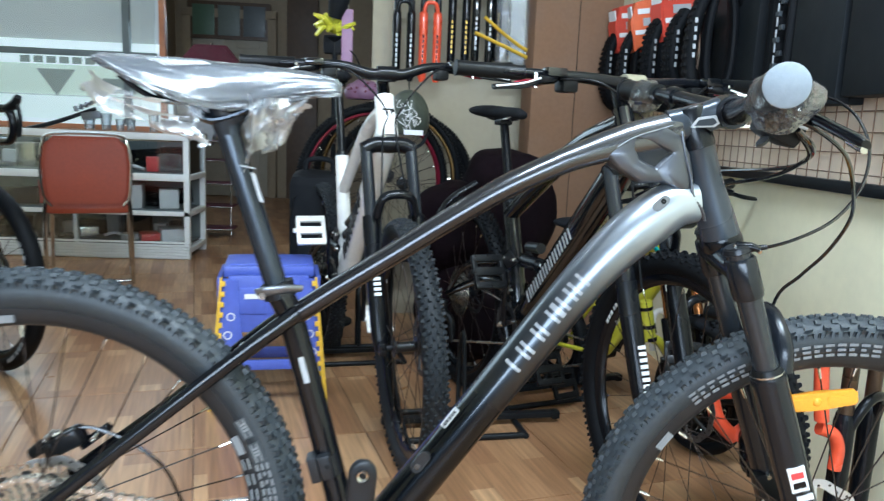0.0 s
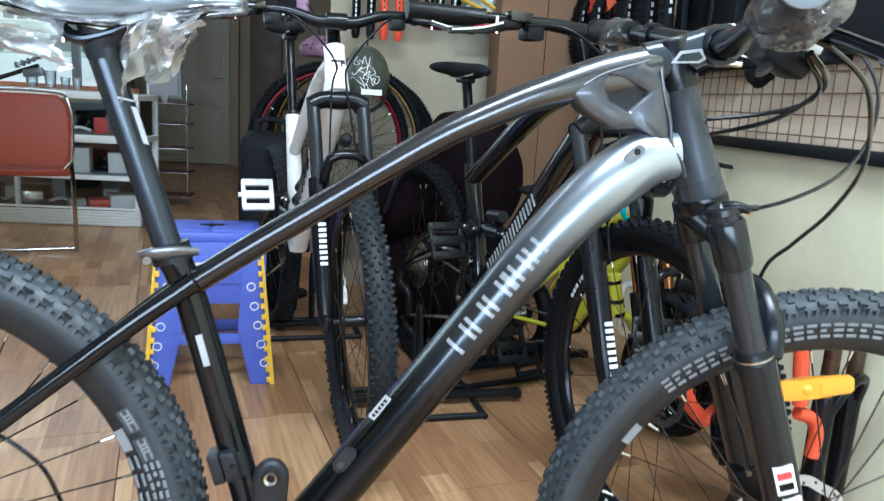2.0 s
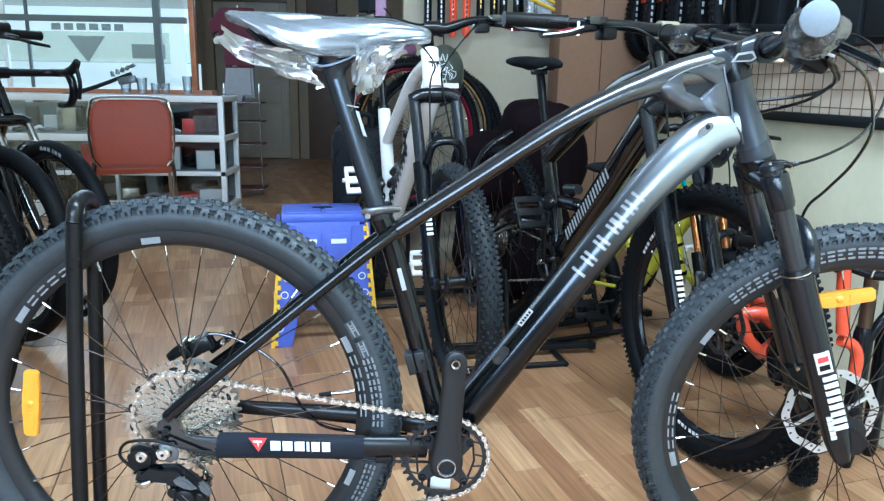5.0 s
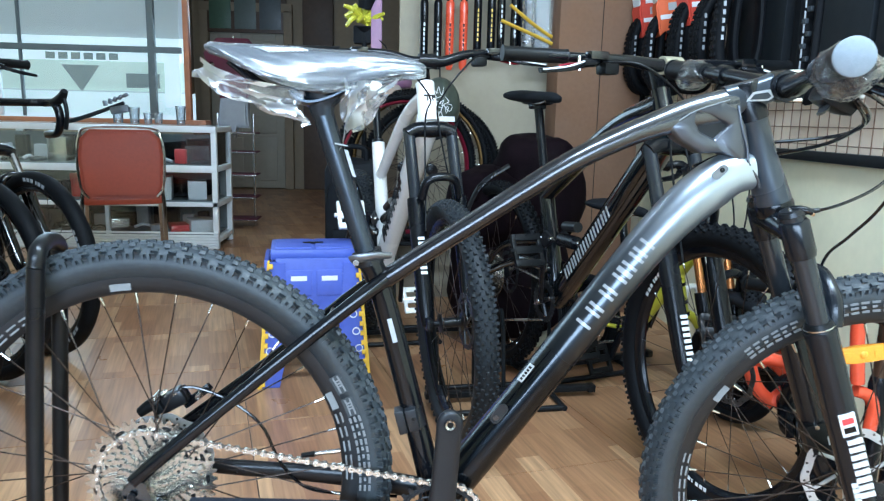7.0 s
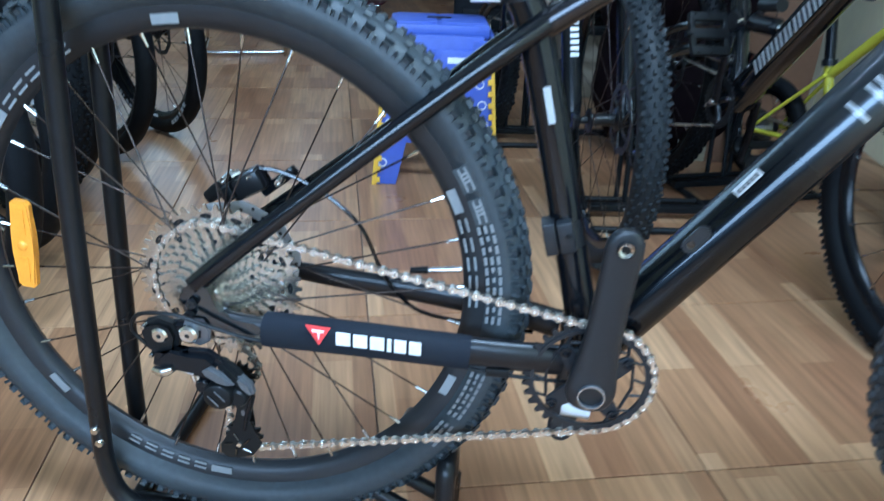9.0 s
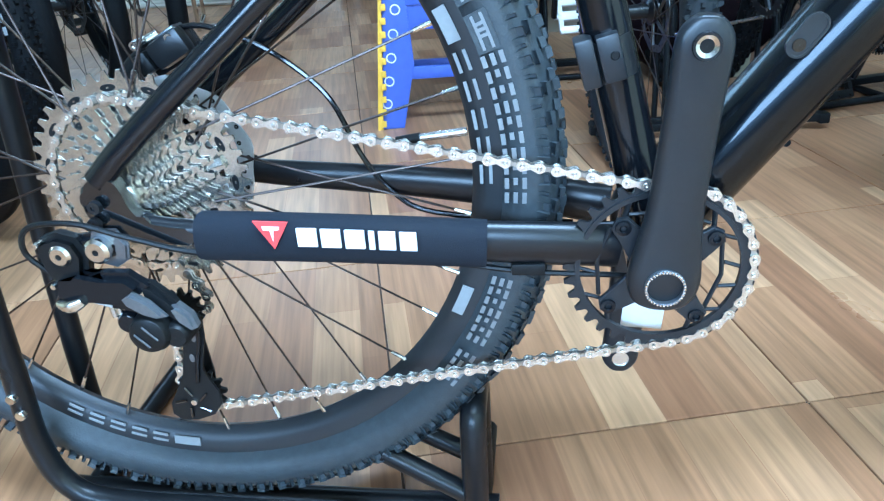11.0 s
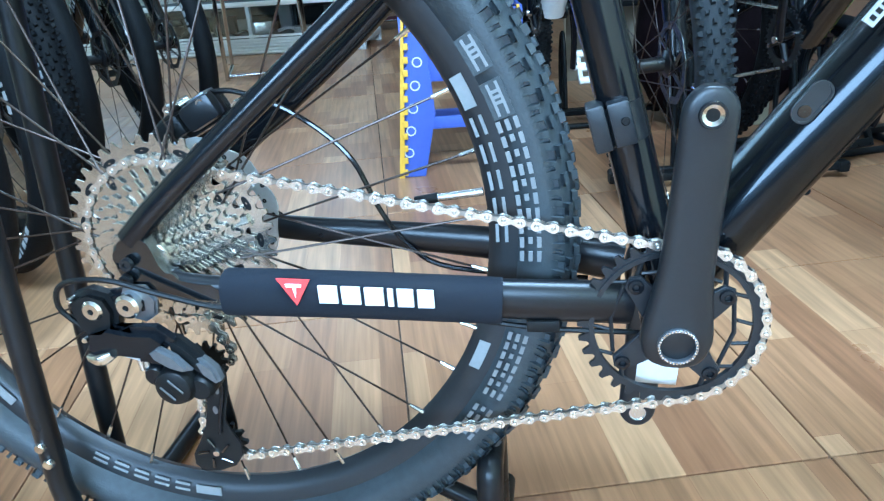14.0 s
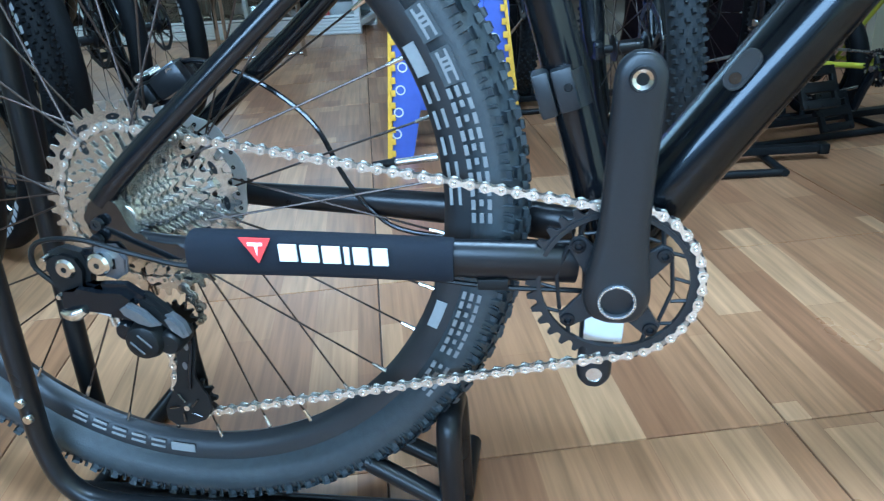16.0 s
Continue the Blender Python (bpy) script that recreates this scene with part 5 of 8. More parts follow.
        if s < 0:
            a, v = Vector((ax.x, ax.z)), Vector((-ax.z, ax.x))
            p = leg_top + ax * 0.30
            for i, (u0, u1, v0, v1) in enumerate(((0.0, 0.035, -0.014, 0.014),)):
                part("print_panel", turned(plate(strip_bar((p.x, p.z), a, v, u0, u1, v0 * 0.8, v1 * 0.8), 0.003, Matrix.Translation((0, -0.066 - 0.0222, 0)))), WHITE, lw, smooth=False)
                for k in range(2):
                    part("print_bar", turned(plate(strip_bar((p.x, p.z), a, v, u0 + 0.007 + k * 0.014, u0 + 0.016 + k * 0.014, -0.008, 0.008), 0.0034, Matrix.Translation((0, -0.066 - 0.0224, 0)))), RED if k == 0 else BLACK, lw, smooth=False)
            for i in range(8):
                part("print_bar", turned(plate(strip_bar((p.x, p.z), a, v, 0.042 + i * 0.0125, 0.0495 + i * 0.0125, -0.007, 0.014), 0.003, Matrix.Translation((0, -0.066 - 0.0218, 0)))), WHITE, lw, smooth=False)
            for i in range(5):
                part("print_bar", turned(plate(strip_bar((p.x, p.z), a, v, 0.112 + i * 0.0085, 0.1185 + i * 0.0085, -0.0145, -0.006), 0.003, Matrix.Translation((0, -0.066 - 0.0200, 0)))), WHITE, lw, smooth=False)
    ar = leg_top + ax * 0.180
    f = Vector((0.94, 0, 0.342))
    part("fork_arch", turned(tube([ar + Vector((0, -0.060, 0)) + f * 0.02, ar + Vector((0, -0.052, 0)) + f * 0.030 - ax * 0.03, ar + Vector((0, -0.025, 0)) + f * 0.034 - ax * 0.055, ar + f * 0.035 - ax * 0.060,
                                   ar + Vector((0, 0.025, 0)) + f * 0.034 - ax * 0.055, ar + Vector((0, 0.052, 0)) + f * 0.030 - ax * 0.03, ar + Vector((0, 0.060, 0)) + f * 0.02], [(0.013, 0.012), (0.014, 0.012), (0.015, 0.011), (0.015, 0.011), (0.015, 0.011), (0.014, 0.012), (0.013, 0.012)], 14, 4)), FORKM, b, "black fork brace")
    # lockout head and cable stop on the near leg
    kn = leg_top + Vector((0, -0.066, 0))
    lk = part("lockout_knob", turned(tube([kn - ax * 0.003, kn - ax * 0.002, kn + ax * 0.004, kn + ax * 0.005], [0.0135, 0.0165, 0.0185, 0.0175], 24)), ANODIZED, b)
    part("lockout_lever", turned(tube([kn - ax * 0.004, kn + Vector((0.012, -0.008, 0.004)) - ax * 0.002, kn + Vector((0.024, -0.010, 0.002))], [(0.004, 0.006), (0.004, 0.005), (0.0045, 0.0045)], 10, 4)), BLACK, lk)
    part("cable_stop", turned(rod(kn + Vector((0.018, -0.006, 0.002)), kn + Vector((0.034, -0.006, 0.005)), 0.0042, 0.0032, 12)), ANODIZED, lk)
    part("cable_bolt", turned(rod(kn + Vector((0.024, -0.0125, -0.001)), kn + Vector((0.024, -0.002, 0.004)), 0.0028, None, 10)), STEEL, lk)
    part("lockout_screw", turned(rod(kn + Vector((-0.004, -0.004, 0.002)), kn + Vector((-0.004, -0.004, 0.006)), 0.0026, None, 10)), STEEL, lk)


fork_and_bar()


def main_wheels():
    b = BIKE
    rw = wheel(b, "rear_wheel", AXLE, 0.35, 0.0285, 32, RIMM, RUBBER, True, "black rear wheel with a knobbly tyre", nipple=True, disc=0.074, start=0.05, fine=True)
    fw = wheel(b, "front_wheel", STEER @ Matrix.Translation((0.6745, 0, 0.350)), 0.35, 0.0285, 32, RIMM, RUBBER, True, "black front wheel with a knobbly tyre", nipple=True, disc=0.080, start=0.15, fine=True)
    for w, rot, s0 in ((rw, 0.0, 0), (fw, 0.9, 1)):
        def arc_bars(r, h, a0, n, wd, gap, mat, y, nm, tilt=0.0):
            for i in range(n):
                a = a0 + i * (wd + gap)
                o = []
                for k in range(5):
                    t = a - abs(wd) * k / 4
                    o.append(((r + h) * math.cos(t), (r + h) * math.sin(t)))
                for k in range(5):
                    t = a - abs(wd) * (4 - k) / 4
                    o.append((r * math.cos(t), r * math.sin(t)))
                part(nm, plate(o, 0.0012, Matrix.Translation((0, y, 0))), mat, w, smooth=False)
        # plain bars where the side walls carry print: (start angle, count, step)
        if w is rw:
            for a in (0.425, 0.545):
                arc_bars(0.3000, 0.0165, a, 1, 0.095, 0, RUBBER, -0.0281, "tyre_patch")
                arc_bars(0.3040, 0.0022, a - 0.006, 1, 0.083, 0, TYREPRINT, -0.0284, "tyre_print")
                arc_bars(0.3110, 0.0022, a - 0.006, 1, 0.083, 0, TYREPRINT, -0.0284, "tyre_print")
                arc_bars(0.3062, 0.0048, a - 0.052, 3, 0.008, 0.006, TYREPRINT, -0.0284, "tyre_print")
            runs = ((0.325, 5, -0.078), (-0.275, 6, -0.066))
        else:
            runs = ((2.34, 3, -0.096), (1.97, 5, -0.098))
        for a0, n, step in runs:
            for i in range(n * 2):
                if n == 6 and i == 7:
                    continue
                a, wd = a0 + i * step * 0.5, abs(step) * 0.36
                for r, h, f in ((0.3000, 0.0034, 1.0), (0.3068, 0.0034, 0.62 if i % 3 else 1.0), (0.3136, 0.0034, 1.0)):
                    arc_bars(r, h, a, 1, wd * f, 0, TYREPRINT, -0.0284, "tyre_print")
        for c0 in (0.47, 2.56, 4.66):
            arc_bars(0.2800, 0.0100, c0 + rot, 1, 0.095, 0, RIMPRINT, -0.0137, "rim_print")
            arc_bars(0.2800, 0.0026, c0 - 0.12 + rot, 5, -0.055, -0.024, RIMPRINT, -0.0137, "rim_print")
            arc_bars(0.2874, 0.0026, c0 - 0.12 + rot, 5, -0.055, -0.024, RIMPRINT, -0.0137, "rim_print")
            arc_bars(0.2800, 0.0100, c0 - 0.83 + rot, 1, 0.10, 0, RIMPRINT, -0.0137, "rim_print")
    # amber reflectors between the spokes
    def reflector(w, a, r):
        bm = plate([(-0.055, -0.007), (-0.051, -0.011), (-0.012, -0.0125), (0.012, -0.0125), (0.051, -0.011), (0.055, -0.007), (0.055, 0.007), (0.051, 0.011), (0.012, 0.0125), (-0.012, 0.0125), (-0.051, 0.011), (-0.055, 0.007)], 0.010, None, 0.002)
        at = Matrix.Rotation(-a, 4, "Y") @ Matrix.Translation((r, -0.016, 0)) @ Matrix.Rotation(radians(90), 4, "Y")
        bm.transform(at)
        rf = part("spoke_reflector", bm, ORANGE_REFLECTOR, w, "amber spoke reflector")
        for sx in (-1, 1):
            bm = plate([(sx * 0.014, -0.007), (sx * 0.047, -0.0065), (sx * 0.047, 0.0065), (sx * 0.014, 0.007)], 0.0125, None, 0.001)
            bm.transform(at)
            part("reflector_lens", bm, ORANGE_REFLECTOR, rf)
        bm = lathe([(0.0003, -0.0072), (0.004, -0.0072), (0.0055, -0.0060), (0.0065, -0.0045)], 16)
        bm.transform(at)
        part("reflector_boss", bm, ORANGE_REFLECTOR, rf)
    reflector(rw, radians(174), 0.232)
    reflector(fw, radians(101), 0.232)
    for w, a in ((rw, radians(7)), (fw, radians(250))):
        p = Vector((0.272 * math.cos(a), -0.001, 0.272 * math.sin(a)))
        q = Vector((0.222 * math.cos(a), -0.001, 0.222 * math.sin(a)))
        part("valve", rod(q, p, 0.003, 0.0035, 10), STEEL, w)
        part("valve_cap", rod(q - (p - q) * 0.15, q + (p - q) * 0.25, 0.0036, 0.0044, 10), PLASTIC, w)


main_wheels()


def drivetrain():
    b = BIKE
    # cassette
    teeth = (45, 37, 32, 28, 24, 21, 19, 17, 15, 13, 11)
    cas = part("cassette", lathe([(0.017, -0.060), (0.017, -0.020), (0.012, -0.020), (0.012, -0.060)], 24, AXLE, True), COG, b, "eleven-speed nickel cassette")
    for i, n in enumerate(teeth):
        r = n * 0.0127 / (2 * math.pi)
        o = gear_outline(n, r, 0.0082)
        k = len(o)
        inner_r = max(0.014, r - 0.017)
        rot = 0.13 * i
        inn = [(inner_r * math.cos(math.atan2(z, x)), inner_r * math.sin(math.atan2(z, x))) for x, z in o]
        bm = ring_plate(o, inn, 0.0019, -0.0195 - i * 0.00375)
        if i < 3:
            for a in range(5):
                t = 2 * math.pi * a / 5 + i
                arm = add_rod(bmesh.new(), (0.016 * math.cos(t), -0.0195 - i * 0.00375, 0.016 * math.sin(t)), ((inner_r + 0.003) * math.cos(t + 0.25), -0.0195 - i * 0.00375, (inner_r + 0.003) * math.sin(t + 0.25)), 0.0035, 0.006, 6)
                arm.transform(AXLE @ Matrix.Rotation(rot, 4, "Y"))
                part("cog_arm", arm, COG, cas)
        bm.transform(AXLE @ Matrix.Rotation(rot, 4, "Y"))
        cg = part("cog", bm, COG, cas)
        pins = bmesh.new()
        m = max(8, n // 3)
        for a in range(m):
            t = 2 * math.pi * a / m + rot
            spot = AXLE @ Matrix.Translation(((r - 0.010) * math.cos(t), -0.0207 - i * 0.00375, (r - 0.010) * math.sin(t)))
            if i < 2:
                spot = spot @ Matrix.Rotation(-t, 4, "Y") @ Matrix.Diagonal((1.5, 1, 3.6 if i == 0 else 2.4, 1))
            lathe([(0.0004, -0.0001), (0.0019, -0.0001), (0.0019, 0.0003)], 10, spot, bm=pins)
        tagged(part("cog_cutout", pins, PLASTIC, cas), kind="stuff")
    part("lock_ring", lathe([(0.010, -0.0600), (0.0175, -0.0600), (0.0185, -0.0640), (0.013, -0.0645)], 24, AXLE, True), STEEL, cas)
    # chainring and spider
    C = Matrix.Translation((0, 0, 0.321))
    o = gear_outline(34, 34 * 0.0127 / (2 * math.pi), 0.0078)
    inn = [(0.0598 * math.cos(math.atan2(z, x)), 0.0598 * math.sin(math.atan2(z, x))) for x, z in o]
    cr = part("chainring", ring_plate(o, inn, 0.0030, -0.049), CRANKM, b, "black anodised chainring")
    cr.matrix_basis = C
    part("ring_shoulder", ring_plate(circle(0.0628, 60), circle(0.0590, 60), 0.0046, -0.0500), CRANKM, cr)
    bm = bmesh.new()
    at4 = [radians(38 + 90 * a) for a in range(4)]
    for t in at4:
        c, s = math.cos(t), math.sin(t)
        plate([(0.012 * c - 0.014 * s, 0.012 * s + 0.014 * c), (0.040 * c - 0.0085 * s, 0.040 * s + 0.0085 * c), (0.0505 * c - 0.0075 * s, 0.0505 * s + 0.0075 * c), (0.0545 * c, 0.0545 * s), (0.0505 * c + 0.0075 * s, 0.0505 * s - 0.0075 * c), (0.040 * c + 0.0085 * s, 0.040 * s - 0.0085 * c), (0.012 * c + 0.014 * s, 0.012 * s - 0.014 * c)], 0.006, Matrix.Translation((0, -0.0555, 0)), 0.0012, bm)
    sp = part("spider", bm, CRANKM, cr)
    def web(r0, t0, r1, t1, w=0.0019):
        part("ring_web", tube([(r0 * math.cos(t0), -0.0495, r0 * math.sin(t0)), (r1 * math.cos(t1), -0.0495, r1 * math.sin(t1))], [(w, 0.0016)] * 2, 8), CRANKM, sp)
    for i, t in enumerate(at4):
        part("ring_bolt", lathe([(0.0022, -0.0605), (0.0022, -0.0600), (0.0030, -0.0615), (0.0056, -0.0610), (0.0060, -0.0590)], 16, Matrix.Translation((0.047 * math.cos(t), 0, 0.047 * math.sin(t)))), BLACK, sp)
        web(0.047, t, 0.0605, t + 0.26, 0.0022)
        web(0.047, t, 0.0605, t - 0.26, 0.0022)
        if i != 2:
            # struts along the opening between two bolts
            web(0.050, t + 0.16, 0.0465, t + math.pi / 4)
            web(0.0465, t + math.pi / 4, 0.050, t + math.pi / 2 - 0.16)
            for q in (-0.22, 0.22):
                web(0.0475, t + math.pi / 4 + q, 0.0605, t + math.pi / 4 + q * 0.6)
    # cranks
    def crank(tip, y0, y1, s):
        d = (Vector(tip) - Vector((0, 0.321))).normalized()
        n = Vector((-d.y, d.x))
        L = (Vector(tip) - Vector((0, 0.321))).length
        sec = [(-0.022, 0.010, 0.006), (-0.018, 0.019, 0.008), (-0.008, 0.0245, 0.0095), (0.006, 0.0260, 0.0105), (0.030, 0.0225, 0.0095), (0.060, 0.0192, 0.0088), (0.11, 0.0182, 0.008), (0.15, 0.0182, 0.0075), (L, 0.0182, 0.0072), (L + 0.010, 0.0150, 0.0068), (L + 0.0165, 0.0085, 0.006), (L + 0.0182, 0.003, 0.004)]
        q = spline(sec, 4)
        pts, rad = [], []
        for p in q:
            f = max(0.0, min(1.0, p[0] / L))
            pts.append((d.x * p[0], y0 + (y1 - y0) * f, 0.321 + d.y * p[0]))
            rad.append((p[1], p[2]))
        return part("crank_arm", sweep(bmesh.new(), pts, rad, 24, True, (0, 1, 0), 0.62), CRANKM, b, "matt black crank arm without a pedal")
    ca = crank((0.011, 0.4925), -0.070, -0.078, -1)
    part("spindle_ring", lathe([(0.0126, -0.0835), (0.0126, -0.0775), (0.0146, -0.0775), (0.0146, -0.0828), (0.0136, -0.0838)], 36, C, True), GREY_ALLOY, ca, "serrated grey spindle ring")
    notch = mesh_of(box((0.0136, -0.0836, 0), (0.0018, 0.0012, 0.0012)), "ring_notch", STEEL, False)
    for i in range(36):
        shared("ring_notch", notch, ca, C @ Matrix.Rotation(2 * math.pi * i / 36, 4, "Y"))
    part("spindle_bore", lathe([(0.0005, -0.0790), (0.0126, -0.0790), (0.0126, -0.0780)], 28, C), PLASTIC, ca)
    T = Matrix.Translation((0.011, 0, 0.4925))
    part("pedal_eye", lathe([(0.0070, -0.0875), (0.0070, -0.0840), (0.0092, -0.0862), (0.0086, -0.0876)], 24, T, True), ANODIZED, ca)
    part("pedal_bore", lathe([(0.0044, -0.0857), (0.0070, -0.0874)], 24, T), STEEL, ca)
    # dark disc painted for the shade inside the open bore
    part("bore_shade", lathe([(0.0003, -0.0856), (0.0046, -0.0856), (0.0046, -0.0852)], 18, T), PLASTIC, ca)
    fc = crank((-0.008, 0.150), 0.070, 0.080, 1)
    T = Matrix.Translation((-0.008, 0, 0.150))
    part("pedal_eye", lathe([(0.0001, 0.0720), (0.0085, 0.0720), (0.0085, 0.0705)], 20, T), STEEL, fc)
    part("service_tag", box((-0.006, -0.030, 0.267), (0.033, 0.0012, 0.026), Matrix.Rotation(radians(4), 3, "Y"), 0.0005), WHITE, b, "small white paper tag")
    # chain path: ring, lower run, two pulleys, cassette, upper run
    Rr, Rc = 34 * 0.0127 / (2 * math.pi), 37 * 0.0127 / (2 * math.pi)
    rc, cc = Vector((0.0, 0.321)), Vector((-0.416, 0.382))
    p_lo, p_hi = Vector((-0.392, 0.193)), Vector((-0.390, 0.280))
    path = []

    def arc(c, r, a0, a1, n, y):
        for i in range(n + 1):
            a = a0 + (a1 - a0) * i / n
            path.append(Vector((c.x + r * math.cos(a), y, c.y + r * math.sin(a))))
    arc(rc, Rr, radians(102), radians(-78), 24, -0.049)
    arc(p_lo, 0.0225, radians(-80), radians(-215), 10, -0.046)
    path.append(Vector((-0.408, -0.044, 0.250)))
    arc(p_hi, 0.0165, radians(195), radians(405), 10, -0.036)
    path.append(Vector((-0.390, -0.030, 0.305)))
    arc(cc, Rc, radians(284), radians(98), 34, -0.0235)
    path.append(path[0].copy())
    # even steps of one pitch
    cum = [0.0]
    for i in range(1, len(path)):
        cum.append(cum[-1] + (path[i] - path[i - 1]).length)
    n = int(round(cum[-1] / 0.0127 / 2) * 2)
    step = cum[-1] / n

    def at(s):
        s = s % cum[-1]
        i = int(np.searchsorted(cum, s, side="right")) - 1
        i = min(max(i, 0), len(path) - 2)
        f = (s - cum[i]) / max(1e-9, cum[i + 1] - cum[i])
        return path[i].lerp(path[i + 1], f)
    def link(h, off, rollers):
        out = []
        for k in range(9):
            a = radians(90 + 180 * k / 8)
            out.append((-0.00635 + h * math.cos(a), h * math.sin(a)))
        out.append((0.0, -h * 0.42))
        for k in range(9):
            a = radians(-90 + 180 * k / 8)
            out.append((0.00635 + h * math.cos(a), h * math.sin(a)))
        out.append((0.0, h * 0.42))
        bm = plate(out, 0.0011, Matrix.Translation((0, -off, 0)))
        plate(out, 0.0011, Matrix.Translation((0, off, 0)), 0, bm)
        for sx in (-1, 1):
            lathe([(0.0003, -off - 0.0006), (0.0012, -off - 0.0006), (0.0016, -off - 0.0009), (0.0020, -off - 0.0004)], 8, Matrix.Translation((sx * 0.00635, 0, 0)), bm=bm)
            if rollers:
                lathe([(0.0003, -0.0030), (0.0036, -0.0022), (0.0036, 0.0022), (0.0003, 0.0030)], 10, Matrix.Translation((sx * 0.00635, 0, 0)), bm=bm)
            else:
                lathe([(0.0002, -off - 0.0014), (0.0008, -off - 0.0014), (0.0008, -off - 0.0010)], 6, Matrix.Translation((sx * 0.00635, 0, 0)), bm=bm)
        return bm
    inner, outer = mesh_of(link(0.0038, 0.0017, True), "inner_link", CHAIND), mesh_of(link(0.0043, 0.0029, False), "outer_link", CHAINM)
    ch = None
    for i in range(n):
        p, q = at(i * step), at((i + 1) * step)
        d = q - p
        m = Matrix.Translation((p + q) / 2) @ Matrix.Rotation(-math.atan2(d.z, d.x), 4, "Y")
        if ch is None:
            first = link(0.0042, 0.0017, True)
            first.transform(m)
            ch = part("chain", first, CHAINM, b, "bright nickel bicycle chain")
        else:
            shared("chain_link", outer if i % 2 else inner, ch, m)
    # rear derailleur
    H = part("derailleur_hanger", plate([(-0.433, 0.367), (-0.414, 0.367), (-0.406, 0.354), (-0.4085, 0.341), (-0.420, 0.334), (-0.434, 0.338), (-0.440, 0.350)], 0.006, Matrix.Translation((0, -0.0765, 0)), 0.002), GREY_ALLOY, b, "polished alloy derailleur hanger")
    for x, z in ((-0.424, 0.386), (-0.428, 0.372)):
        part("hanger_bolt", lathe([(0.0002, -0.080), (0.0022, -0.080), (0.0024, -0.0815), (0.005, -0.0815), (0.0055, -0.077)], 16, Matrix.Translation((x, 0, z))), ANODIZED, H)
    for x, z, r in ((-0.460, 0.348, 0.0092), (-0.428, 0.352, 0.0105)):
        part("pivot_bolt", lathe([(0.0002, -0.0870), (0.0022, -0.0870), (0.0026, -0.0890), (r * 0.75, -0.0890), (r, -0.0868), (r, -0.076), (0.0002, -0.076)], 24, Matrix.Translation((x, 0, z))), STEEL, H)
        part("bolt_socket", lathe([(0.0002, -0.0880), (0.0022, -0.0880), (0.0024, -0.0866)], 6, Matrix.Translation((x, 0, z))), PLASTIC, H)
    def block(name, o, d, y, mat, bev=0.003, parent=None, label=""):
        return part(name, plate(o, d, Matrix.Translation((0, y, 0)), bev), mat, parent, label)
    der = block("rear_derailleur", [(-0.470, 0.313), (-0.454, 0.307), (-0.438, 0.312), (-0.420, 0.316), (-0.400, 0.316), (-0.391, 0.324), (-0.406, 0.336), (-0.428, 0.336), (-0.446, 0.328), (-0.466, 0.328)], 0.019, -0.087, BLACK, 0.006, b, "black rear derailleur with silver bolts")
    block("knuckle", [(-0.477, 0.361), (-0.462, 0.366), (-0.446, 0.361), (-0.440, 0.346), (-0.444, 0.330), (-0.452, 0.321), (-0.468, 0.318), (-0.480, 0.328), (-0.483, 0.346)], 0.018, -0.077, PLASTIC, 0.005, der)
    block("knuckle_arm", [(-0.462, 0.360), (-0.424, 0.364), (-0.412, 0.356), (-0.414, 0.342), (-0.430, 0.338), (-0.452, 0.338)], 0.012, -0.074, BLACK, 0.004, der)
    part("link_nose", tube([(-0.467, -0.094, 0.309), (-0.456, -0.098, 0.309), (-0.444, -0.097, 0.314)], [(0.0045, 0.004), (0.0070, 0.005), (0.0045, 0.003)], 14, 4), STEEL, der, "bright steel link end")
    block("link_plate", [(-0.446, 0.316), (-0.424, 0.310), (-0.402, 0.296), (-0.396, 0.304), (-0.412, 0.320), (-0.430, 0.325)], 0.014, -0.086, BLACK, 0.004, der)
    part("print_bar", plate([(-0.438, 0.3105), (-0.424, 0.3065), (-0.4235, 0.3088), (-0.4375, 0.3128)], 0.0015, Matrix.Translation((0, -0.0935, 0))), SILVERPRINT, der, smooth=False)
    block("outer_link", [(-0.414, 0.318), (-0.404, 0.322), (-0.390, 0.314), (-0.378, 0.300), (-0.388, 0.298), (-0.398, 0.301), (-0.410, 0.309)], 0.008, -0.095, DERGREY, 0.0028, der, "grey alloy derailleur link")
    block("link_cover", [(-0.404, 0.327), (-0.390, 0.325), (-0.376, 0.312), (-0.366, 0.296), (-0.374, 0.288), (-0.386, 0.298), (-0.396, 0.312)], 0.014, -0.084, PLASTIC, 0.004, der)
    block("cage_knuckle", [(-0.382, 0.305), (-0.372, 0.307), (-0.362, 0.298), (-0.359, 0.286), (-0.365, 0.283), (-0.372, 0.292)], 0.012, -0.086, DERGREY, 0.003, der)
    part("clutch_housing", lathe([(0.0003, -0.1010), (0.010, -0.1010), (0.0150, -0.0990), (0.0178, -0.093), (0.0182, -0.074), (0.0003, -0.070)], 32, Matrix.Translation((-0.398, 0, 0.283))), PLASTIC, der)
    part("clutch_lobe", lathe([(0.0003, -0.094), (0.0090, -0.094), (0.0115, -0.090), (0.0115, -0.068), (0.0003, -0.066)], 24, Matrix.Translation((-0.378, 0, 0.279))), PLASTIC, der)
    part("clutch_lobe", lathe([(0.0003, -0.096), (0.0075, -0.096), (0.0095, -0.093), (0.0095, -0.074), (0.0003, -0.072)], 24, Matrix.Translation((-0.414, 0, 0.292))), BLACK, der)
